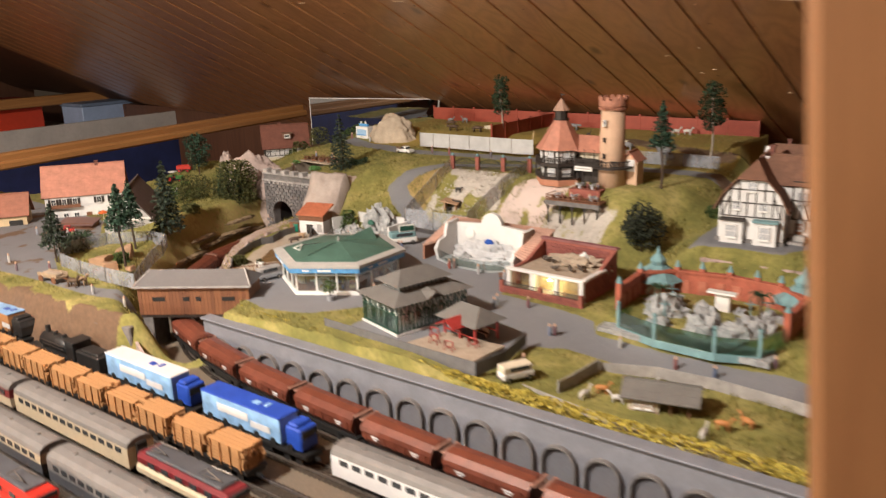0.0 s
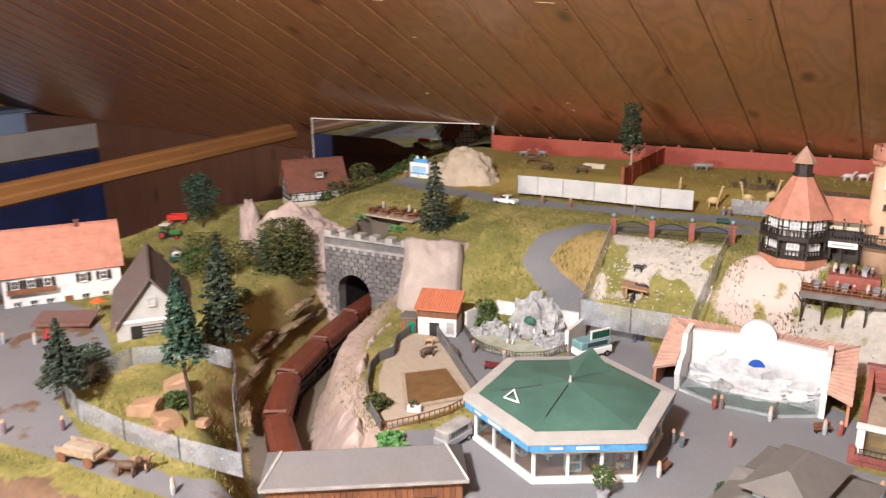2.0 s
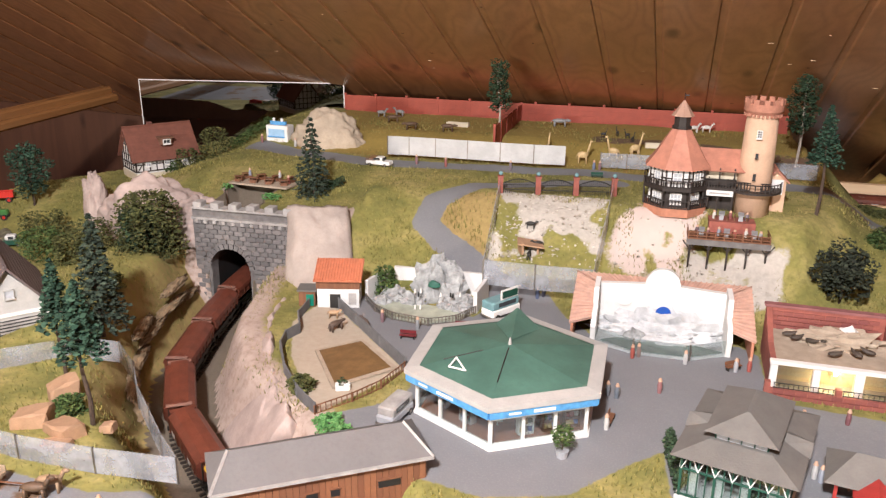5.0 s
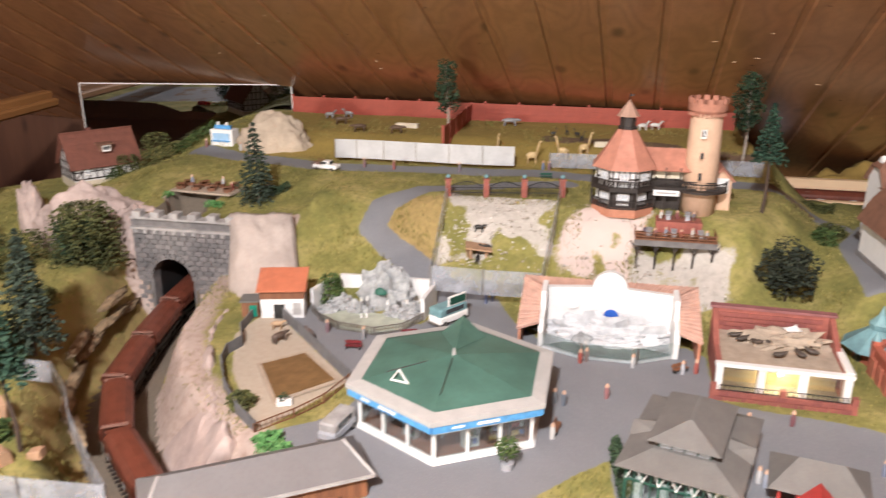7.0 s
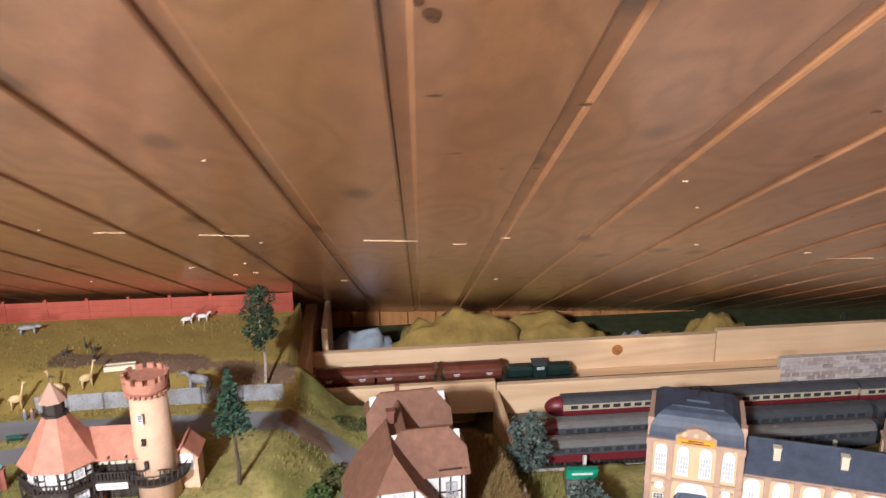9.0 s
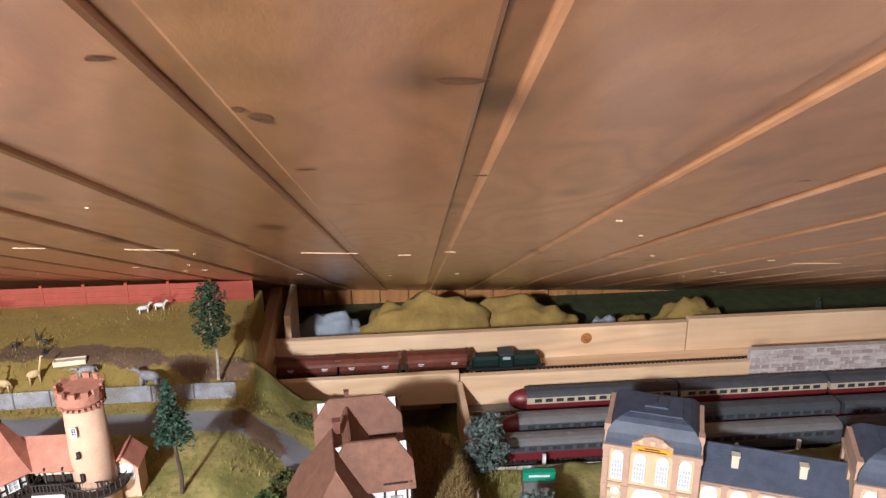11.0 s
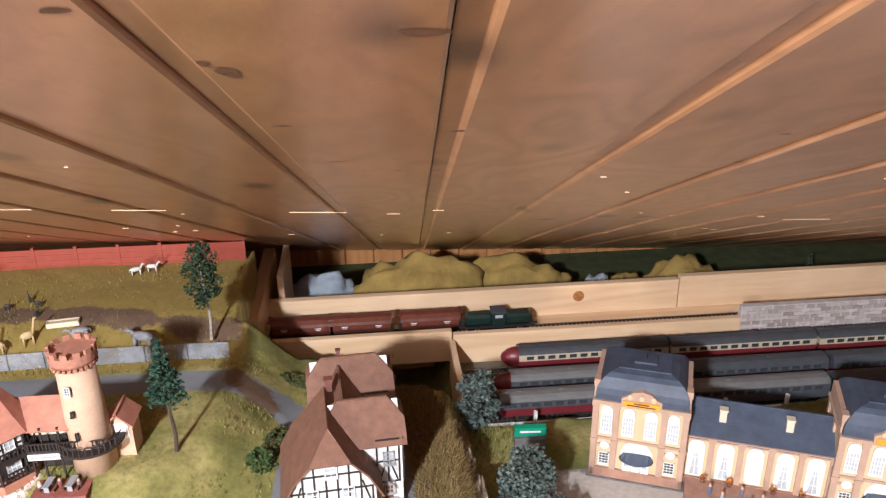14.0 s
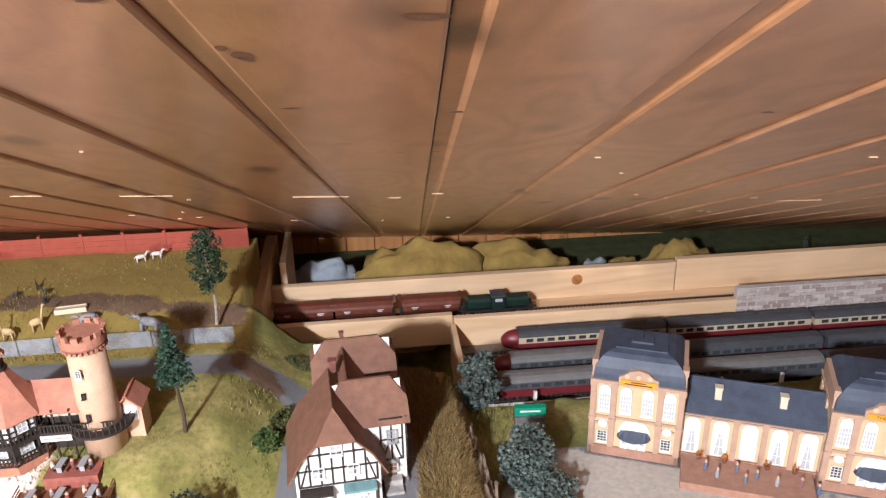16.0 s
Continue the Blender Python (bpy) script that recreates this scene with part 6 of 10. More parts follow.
# -- reef enclosure --
def reef_enclosure():
    g = thing("reef_enclosure", at(0.73, 1.15, -0.012), "coral-red walled enclosure with turquoise corner pavilions", "enclosure")
    line = [(-0.115, -0.03), (-0.118, 0.05), (-0.075, 0.088), (0.0, 0.10), (0.075, 0.088), (0.118, 0.05), (0.115, -0.03)]
    part("floor", prism(bmesh.new(), [(-0.115, -0.10), (0.115, -0.10)] + line[::-1], 0.0, 0.008), M["rockgrey"], g)
    for a, b in zip(line[:-1], line[1:]):
        ln, mid, ang = along(a, b)
        o = part("wall", B(((0, 0, 0.022), (ln, 0.005, 0.044)), ((0, 0, 0.045), (ln + 0.004, 0.009, 0.004))), M["coral"], g)
        o.matrix_local = at(mid[0], mid[1], 0, ang)
        panel_paint = paint("coral_panel", (0.46, 0.16, 0.10), 0.7, 0.25, 90)
        for i in range(max(2, int(ln / 0.02))):
            x = -ln / 2 + (i + 0.5) * ln / max(2, int(ln / 0.02))
            for s in (-1, 1):
                o = part("wall_panel", B(((x, s * 0.003, 0.02), (0.012, 0.002, 0.026))), panel_paint, g)
                o.matrix_local = at(mid[0], mid[1], 0, ang)
        o = part("plinth", B(((0, 0, 0.003), (ln, 0.008, 0.006))), M["coral"], g)
        o.matrix_local = at(mid[0], mid[1], 0, ang)
    for p in line + [(-0.04, 0.096), (0.04, 0.096)]:
        q = part("pier", B(((0, 0, 0.026), (0.008, 0.008, 0.052))), M["coral"], g)
        q.location = (p[0], p[1], 0)
        bm = bmesh.new()
        cyl(bm, (0, 0, 0.052), 0.005, 0.010, 8, 0.0008)
        part("pier_cap", bm, M["turq"], q)
    for s in (-1, 1):
        t = part("corner_pavilion", B(((0, 0, 0.016), (0.034, 0.034, 0.032), 22)), M["coral"], g)
        t.location = (s * 0.105, 0.085, 0)
        bm = bmesh.new()
        cyl(bm, (0, 0, 0.030), 0.040, 0.022, 8, 0.012)
        cyl(bm, (0, 0, 0.052), 0.011, 0.007, 8, 0.013)
        cyl(bm, (0, 0, 0.059), 0.013, 0.010, 8, 0.004)
        cyl(bm, (0, 0, 0.069), 0.004, 0.012, 6, 0.0005)
        part("pavilion_roof", bm, M["turq"], t, "turquoise tin pavilion roof with a finial")
        for k in range(8):
            a = radians(45 * k)
            part("opening", B(((0.0172 * math.cos(a) if k % 2 == 0 else 9, 0.0172 * math.sin(a) if k % 2 == 0 else 9, 0.014), (0.010, 0.010, 0.018), 45 * k)), M["black"], t) if k % 2 == 0 else None
    front = [(-0.115, -0.03), (-0.09, -0.085), (-0.03, -0.105), (0.05, -0.108), (0.10, -0.09), (0.115, -0.03)]
    tm = glass("teal_glass", (0.55, 0.80, 0.75), 0.35, 0.15)
    for a, b in zip(front[:-1], front[1:]):
        ln, mid, ang = along(a, b)
        o = part("glass_panel", B(((0, 0, 0.018), (ln, 0.0012, 0.026))), tm, g)
        o.matrix_local = at(mid[0], mid[1], 0, ang)
        o = part("panel_base", B(((0, 0, 0.004), (ln, 0.004, 0.010))), M["turq"], g)
        o.matrix_local = at(mid[0], mid[1], 0, ang)
    for p in front:
        q = part("lamp_post", B(((0, 0, 0.02), (0.004, 0.004, 0.04))), M["turq"], g)
        q.location = (*p, 0)
        bm = bmesh.new()
        bmesh.ops.create_uvsphere(bm, u_segments=8, v_segments=6, radius=0.003, matrix=Matrix.Translation((0, 0, 0.043)))
        part("globe", bm, M["turq"], q)
    for i in range(16):
        r = random.Random(100 + i)
        x, y = r.uniform(-0.085, 0.085), r.uniform(-0.07, 0.05)
        s = r.uniform(0.010, 0.024)
        lump("reef_rock", (x, y, 0.006), (s, s * 0.9, s * r.uniform(0.7, 1.3)), M["rockgrey"], "", "", 110 + i, 3, 0.6, g, 3.2)
    part("roof_plate", B(((0.012, 0.03, 0.042), (0.04, 0.012, 0.003)), ((0.012, 0.036, 0.02), (0.02, 0.008, 0.04))), M["white_plastic"], g, "white canopy over the inner gate")
    for i in range(5):
        bm = bmesh.new()
        r = random.Random(i)
        x, y = r.uniform(-0.08, 0.08), r.uniform(-0.05, 0.04)
        rod(bm, (x, y, 0), (x, y, r.uniform(0.035, 0.05)), 0.0011, 5)
        rod(bm, (x - 0.008, y, 0.036), (x + 0.008, y + 0.004, 0.036), 0.0008, 4)
        part("mast", bm, M["turq"], g)


reef_enclosure()


# -- fodder hut --
def fodder_hut():
    g = thing("fodder_hut", at(0.765, 0.915, -0.030, 14), "small brick hut with a grey felt roof and open porch", "hut")
    part("wall", B(((-0.018, 0, 0.011), (0.034, 0.036, 0.022))), M["cream"], g)
    for x in (-0.024, -0.012):
        window(g, x, -0.0182, 0.012, 0.008, 0.009, bars=(1, 0))
    for x, y in ((0.032, -0.016), (0.032, 0.016), (0.012, -0.016)):
        part("post", B(((x, y, 0.011), (0.002, 0.002, 0.022))), M["brownplank"], g)
    roof_planes(g, 0.074, 0.038, 0.022, 0.010, M["greyroof"], 0.007, axis="x", rows=3)
    bricks(g, 0.034, 0.0174, Matrix.Translation((-0.018, -0.0184, 0.0)), bl=0.0085, bh=0.0058, mat=pieces("pale_hut_brick", (0.50, 0.40, 0.31), (0.40, 0.29, 0.22)))


fodder_hut()
iron_fence("board_fence", [(0.615, 0.86), (0.70, 0.845), (0.80, 0.838), (0.90, 0.835)], -0.030, 0.014, "grey plank fence round the deer paddock", "stonegrey", 0.006, solid=True)
iron_fence("board_fence", [(0.665, 0.955), (0.66, 0.90), (0.655, 0.872)], -0.026, 0.020, "grey plank fence round the deer paddock", "stonegrey", 0.006, solid=True)
iron_fence("board_fence", [(0.665, 0.96), (0.73, 0.985), (0.80, 0.99), (0.95, 0.975)], -0.027, 0.015, "grey plank fence beside the path", "stonegrey", 0.006, solid=True)


# -- half-timbered inn --
def inn():
    z0 = 0.050
    g = thing("timbered_inn", at(0.713, 1.43, z0, 5), "white half-timbered inn with brown tiled half-hipped roofs", "house")
    prof = [(0.049, 0.0), (0.049, 0.064), (0.039, 0.084), (0.020, 0.104)]
    full = [(-u, w) for u, w in prof] + [(u, w) for u, w in prof[::-1]]
    bm = bmesh.new()
    fr = [bm.verts.new((u, -0.059, w)) for u, w in full]
    bk = [bm.verts.new((u, 0.047, w)) for u, w in full]
    bm.faces.new(fr)
    bm.faces.new(bk[::-1])
    for i in range(len(full)):
        j = (i + 1) % len(full)
        bm.faces.new((fr[i], fr[j], bk[j], bk[i]))
    part("front_wing", bm, M["white"], g)
    rp = [(0.058, 0.056), (0.042, 0.086), (0.023, 0.107), (0.0, 0.134)]
    for sgn in (-1, 1):
        for (u0, w0), (u1, w1) in zip(rp[:-1], rp[1:]):
            yf_ = -0.066 if u1 > 0 else -0.034
            pts = [(sgn * u0, -0.066, w0), (sgn * u0, 0.05, w0), (sgn * u1, 0.05, w1), (sgn * u1, yf_, w1)]
            part("roof", slab(bmesh.new(), pts, 0.0022), M["browntile"], g)
    part("hip", slab(bmesh.new(), [(-0.023, -0.068, 0.107), (0.023, -0.068, 0.107), (0.0, -0.032, 0.134)], 0.0022), M["browntile"], g)
    bm = bmesh.new()
    gable_walls(bm, 0.082, 0.068, 0.098, 0.034, 0.043, 0.012, 0.0, "x")
    part("cross_wing", bm, M["white"], g)
    bm = bmesh.new()
    gable_walls(bm, 0.098, 0.062, 0.098, 0.036, 0.034, 0.108, 0.0, "x")
    part("rear_wing", bm, M["white"], g)
    bm = bmesh.new()
    gable_walls(bm, 0.05, 0.06, 0.09, 0.03, 0.02, 0.06, 0.0, "y")
    part("link_wing", bm, M["white"], g)
    part("plinth", B(((0, -0.006, 0.004), (0.104, 0.112, 0.012)), ((0.043, 0.012, 0.004), (0.086, 0.073, 0.012)), ((0.034, 0.108, 0.004), (0.102, 0.066, 0.012))), M["darkstone"], g)
    roof_planes(g, 0.082, 0.068, 0.098, 0.036, M["browntile"], 0.006, 0.043, 0.012, 0.0, "x", 0.018, 0.0022, 6)
    roof_planes(g, 0.098, 0.062, 0.098, 0.038, M["browntile"], 0.006, 0.034, 0.108, 0.0, "x", 0.02, 0.0022, 6)
    roof_planes(g, 0.06, 0.062, 0.094, 0.034, M["browntile"], 0.006, 0.02, 0.062, 0.0, "y", 0.0, 0.0022, 5)
    yf = -0.0592
    timbering(g, 0.090, 0.062, at(0, yf, 0.046), 7, (0.0, 0.36, 0.70, 0.98), True, lambda x: float(np.interp(abs(x), [0.0, 0.020, 0.039, 0.047], [0.057, 0.057, 0.036, 0.018])))
    timbering(g, 0.062, 0.070, at(0.049, 0.012, 0.03, 90), 5, (0.0, 0.35, 0.7, 1.0))
    timbering(g, 0.026, 0.060, at(0.067, -0.0222, 0.04), 2, (0.0, 0.5, 1.0))
    timbering(g, 0.090, 0.050, at(0.034, 0.0768, 0.05), 6, (0.0, 0.5, 1.0))
    timbering(g, 0.068, 0.060, at(0.0845, 0.012, 0.04, 90), 5, (0.0, 0.5, 1.0))
    for x in (-0.026, 0.024):
        o = part("bay", B(((x, yf - 0.005, 0.022), (0.034, 0.012, 0.038))), M["white"], g)
        window(g, x, yf - 0.0112, 0.024, 0.016, 0.02, 0, None, "pane_pale", (2, 1))
        part("bay_roof", B(((x, yf - 0.007, 0.042), (0.038, 0.017, 0.003))), M["timber"] if x < 0 else M["turq"], g)
    for x, z in ((-0.022, 0.064), (0.018, 0.064), (0.0, 0.094)):
        window(g, x, yf, z, 0.013, 0.014, 0, M["white_plastic"], "pane_pale", (1, 1))
    for z in (0.032, 0.074):
        window(g, 0.068, -0.0222, z, 0.012, 0.017, 0, M["stonegrey"], "pane_pale", (1, 2))
    for y in (-0.005, 0.03):
        window(g, 0.0845, y, 0.07, 0.012, 0.016, 90, M["white_plastic"], "pane_pale", (1, 2))
    for x in (0.005, 0.06):
        window(g, x, 0.0768, 0.075, 0.011, 0.016, 0, M["white_plastic"], "pane_dark", (1, 1))
    chimney(g, 0.006, 0.05, 0.128, 0.016, 0.008)
    chimney(g, 0.022, 0.112, 0.134, 0.012, 0.005)
    part("steps", B(((0.066, -0.034, 0.004), (0.022, 0.024, 0.008)), ((0.066, -0.028, 0.01), (0.022, 0.012, 0.012))), M["stonegrey"], g)
    part("door", B(((0.066, -0.0225, 0.022), (0.011, 0.002, 0.024))), M["brownplank"], g)


inn()


# -- theatre with two towers --
def theatre():
    ang = -22.0
    c, s = math.cos(radians(ang)), math.sin(radians(ang))
    x0, y0 = 1.116, 1.504
    stone = M["pinkstone"]

    def tower(m, mark):
        g = thing("theatre_tower", m, "yellow and sandstone theatre tower with a blue slate dome", "building", "theatre towers")
        W, D, H = 0.116, 0.094, 0.122
        part("wall", B(((0, D / 2, H / 2), (W, D, H))), M["yellowwall"], g)
        part("base", B(((0, D / 2, 0.008), (W + 0.008, D + 0.008, 0.016)), bevel=0.001), M["redstone"], g)
        part("plinth", B(((0, D / 2, -0.004), (W + 0.014, D + 0.014, 0.012))), M["darkstone"], g)
        for x in (-W / 2, -W / 4 - 0.002, W / 4 + 0.002, W / 2):
            part("pilaster", B(((x, -0.001, H / 2 + 0.008), (0.008, 0.005, H - 0.016)), ((x, -0.0015, H - 0.004), (0.010, 0.007, 0.005)), ((x, -0.0015, 0.062), (0.010, 0.007, 0.004))), stone, g)
        for y in (0.0, D / 2, D):
            for sx in (-1, 1):
                part("pilaster", B(((sx * W / 2, y, H / 2), (0.006, 0.008, H))), stone, g)
        part("cornice", B(((0, D / 2, H), (W + 0.010, D + 0.010, 0.005)), ((0, D / 2, 0.064), (W + 0.005, D + 0.005, 0.004)), bevel=0.0006), stone, g)
        for i, x in enumerate((-0.043, -0.0145, 0.0145, 0.043)):
            window(g, x, -0.0006, 0.092, 0.014, 0.034, 0, None, "pane_pale", (3, 4))
            bm = bmesh.new()
            cyl(bm, (0, 0, 0), 0.0075, 0.0022, 14, rot=Matrix.Rotation(radians(90), 4, "X"))
            part("arch_light", bm, M["white_plastic"], g).location = (x, -0.0004, 0.109)
        for x in (-0.043, 0.043):
            window(g, x, -0.0006, 0.032, 0.013, 0.018, 0, None, "pane_dark", (2, 3))
            bm = bmesh.new()
            cyl(bm, (0, 0, 0), 0.006, 0.0025, 14, rot=Matrix.Rotation(radians(90), 4, "X"))
            part("medallion", bm, M["white_plastic"], g).location = (x, 0.0, 0.053)
            part("garland", B(((x - 0.008, -0.001, 0.053), (0.004, 0.002, 0.004)), ((x + 0.008, -0.001, 0.053), (0.004, 0.002, 0.004))), stone, g)
        bm = bmesh.new()
        cyl(bm, (0, 0, 0), 0.021, 0.003, 20, rot=Matrix.Rotation(radians(90), 4, "X"))
        fan = part("fanlight", bm, M["white_plastic"], g)
        fan.location = (0, 0.001, 0.044)
        bm = bmesh.new()
        for k in range(7):
            a = math.pi * (k + 0.5) / 7
            box(bm, (0.0125 * math.cos(a), -0.0022, 0.0125 * math.sin(a)), (0.0045, 0.001, 0.0045))
        part("fan_pane", bm, M["pane_dark"], fan)
        for x in (-0.012, 0.0, 0.012):
            d = part("door", B(((x, -0.0012, 0.026), (0.0105, 0.002, 0.024))), M["white_plastic"], g)
            part("door_pane", B(((x, -0.0024, 0.03), (0.006, 0.0008, 0.012))), M["pane_pale"], d)
        n = 7
        for i in range(n):
            bm = bmesh.new()
            a0, a1 = math.pi * i / n, math.pi * (i + 1) / n
            p = [(-0.023 * math.cos(a0), -0.001 - 0.015 * math.sin(a0), 0.036), (-0.023 * math.cos(a1), -0.001 - 0.015 * math.sin(a1), 0.036), (-0.019 * math.cos(a1), -0.001, 0.046 + 0.002), (-0.019 * math.cos(a0), -0.001, 0.046 + 0.002)]
            slab(bm, p, 0.001)
            part("awning_panel", bm, M["slate"], g, "dark slate-blue awning")
        # pediment with its sign
        bm = bmesh.new()
        prism_poly = [(-0.026, 0.0), (0.026, 0.0), (0.026, 0.012), (0.018, 0.016), (0.012, 0.022), (0.0, 0.025), (-0.012, 0.022), (-0.018, 0.016), (-0.026, 0.012)]
        f = [bm.verts.new((x, -0.006, z)) for x, z in prism_poly]
        b = [bm.verts.new((x, 0.004, z)) for x, z in prism_poly]
        bm.faces.new(f)
        bm.faces.new(b[::-1])
        for i in range(9):
            bm.faces.new((f[i], f[(i + 1) % 9], b[(i + 1) % 9], b[i]))
        ped = part("pediment", bm, stone, g)
        ped.location = (0, 0, H)
        sg = part("sign", B(((0, -0.0072, 0.0055), (0.047, 0.0012, 0.008))), paint("orange_sign", (0.75, 0.33, 0.02), 0.5, 0.1), ped, "orange sign board")
        if mark:
            cu = bpy.data.curves.new("lettering", "FONT")
            cu.body, cu.size, cu.align_x, cu.align_y = "THEATER", 0.0065, "CENTER", "CENTER"
            tmp = bpy.data.objects.new("lettering", cu)
            scene.collection.objects.link(tmp)
            me = bpy.data.meshes.new_from_object(tmp.evaluated_get(bpy.context.evaluated_depsgraph_get()))
            bpy.data.objects.remove(tmp)
            me.materials.append(M["timber"])
            o = new("lettering", me)
            o.parent = sg
            o.matrix_local = Matrix.Translation((0, -0.0081, 0.0055)) @ Matrix.Rotation(radians(90), 4, "X")
        else:
            part("lettering", B(((0, -0.0081, 0.0072), (0.020, 0.0004, 0.0016)), ((0, -0.0081, 0.004), (0.036, 0.0004, 0.0016))), M["timber"], sg)
        for x in (-0.015, 0.0, 0.015):
            bm = bmesh.new()
            bmesh.ops.create_uvsphere(bm, u_segments=8, v_segments=5, radius=0.004, matrix=Matrix.Diagonal((1, 0.4, 1, 1)))
            part("ornament", bm, M["yellowwall"], ped).location = (x, -0.0065, 0.015)
        # dome with four curved sides
        bm = bmesh.new()
        rings = []
        for k in range(7):
            u = k / 6
            w, d = (W + 0.004) * (1 - 0.42 * u ** 2.4) , (D + 0.004) * (1 - 0.46 * u ** 2.4)
            z = H + 0.003 + 0.038 * (1 - (1 - u) ** 1.5)
            rings.append([bm.verts.new((sx * w / 2, D / 2 + sy * d / 2, z)) for sx, sy in ((-1, -1), (1, -1), (1, 1), (-1, 1))])
        for a, b in zip(rings[:-1], rings[1:]):
            for i in range(4):
                bm.faces.new((a[i], a[(i + 1) % 4], b[(i + 1) % 4], b[i]))
        bm.faces.new(rings[-1])
        part("dome", bm, M["slate"], g)
        part("dome_cap", B(((0, D / 2, H + 0.043), (0.03, 0.022, 0.004)), ((0, D / 2, H + 0.041), (0.068, 0.052, 0.003)), bevel=0.0006), M["slate"], g)
        bm = bmesh.new()
        rod(bm, (0, D / 2, H + 0.044), (0, D / 2, H + 0.062), 0.0009, 5, 0.0002)
        part("finial", bm, M["black"], g)
        for sx in (-1, 1):
            part("parapet", B(((sx * (W / 2 + 0.001), D / 2, H + 0.014), (0.006, D * 0.9, 0.024)), ((sx * (W / 2 + 0.001), 0.01, H + 0.024), (0.008, 0.012, 0.01))), stone, g)
        return g

    L = 0.185
    tower(at(x0, y0, -0.015, ang), False)
    d2 = 0.058 + L + 0.058
    tower(at(x0 + c * d2, y0 + s * d2, -0.015, ang), True)
    d1 = 0.058 + L / 2
    g = thing("theatre_hall", at(x0 + c * d1 - s * 0.018, y0 + s * d1 + c * 0.018, -0.015, ang), "yellow and sandstone theatre hall with a slate roof", "building")
    H, D = 0.078, 0.085
    part("wall", B(((0, D / 2, H / 2), (L, D, H))), M["yellowwall"], g)
    part("base", B(((0, D / 2, 0.006), (L, D + 0.006, 0.012))), M["redstone"], g)
    roof_planes(g, L, D, H, 0.030, M["slate"], 0.005, 0, D / 2, 0, "x", 0, 0.002, 12)
    for i in range(6):
        x = -L / 2 + L * i / 5
        part("pilaster", B(((x, -0.001, H / 2), (0.007, 0.005, H)), ((x, -0.002, H - 0.004), (0.009, 0.006, 0.006))), stone, g)
    part("cornice", B(((0, -0.001, H - 0.002), (L, 0.007, 0.005))), stone, g)
    for i in range(5):
        x = -L / 2 + L * (i + 0.5) / 5
        o = part("tall_window", B(((x, -0.0005, 0.038), (0.021, 0.0014, 0.048))), M["white_plastic"], g)
        bm = bmesh.new()
        cyl(bm, (0, 0, 0), 0.0105, 0.0018, 14, rot=Matrix.Rotation(radians(90), 4, "X"))
        part("arch_top", bm, M["white_plastic"], o).location = (x, -0.0002, 0.062)
        if i != 2:
            bm = bmesh.new()
            v = [bm.verts.new(p) for p in ((x - 0.006, -0.0016, 0.016), (x + 0.006, -0.0016, 0.016), (x + 0.001, -0.0016, 0.062), (x - 0.001, -0.0016, 0.062))]
            bm.faces.new(v)
            part("curtain_gap", bm, M["pane_pale"], o)
            part("glazing_grid", B(((x, -0.0022, 0.038), (0.0008, 0.0008, 0.048)), ((x, -0.0022, 0.03), (0.02, 0.0008, 0.0008)), ((x, -0.0022, 0.045), (0.02, 0.0008, 0.0008))), M["white_plastic"], o)
    for x in (-0.045, 0.038):
        part("chimney", B(((x, 0.022, H + 0.022), (0.009, 0.009, 0.02)), ((x, 0.022, H + 0.0325), (0.011, 0.011, 0.002))), M["cream"], g)
    t = thing("terrace", at(x0 + c * d1 + s * 0.016, y0 + s * d1 - c * 0.016, -0.015, ang), "reddish paved terrace before the theatre hall", "terrace")
    part("slab", B(((0, 0, 0.002), (0.17, 0.062, 0.018)), bevel=0.001), M["redstone"], t)
    return t


M["redstone"] = paint("red_sandstone", (0.36, 0.20, 0.14), 0.85, 0.2, 90)
theatre()


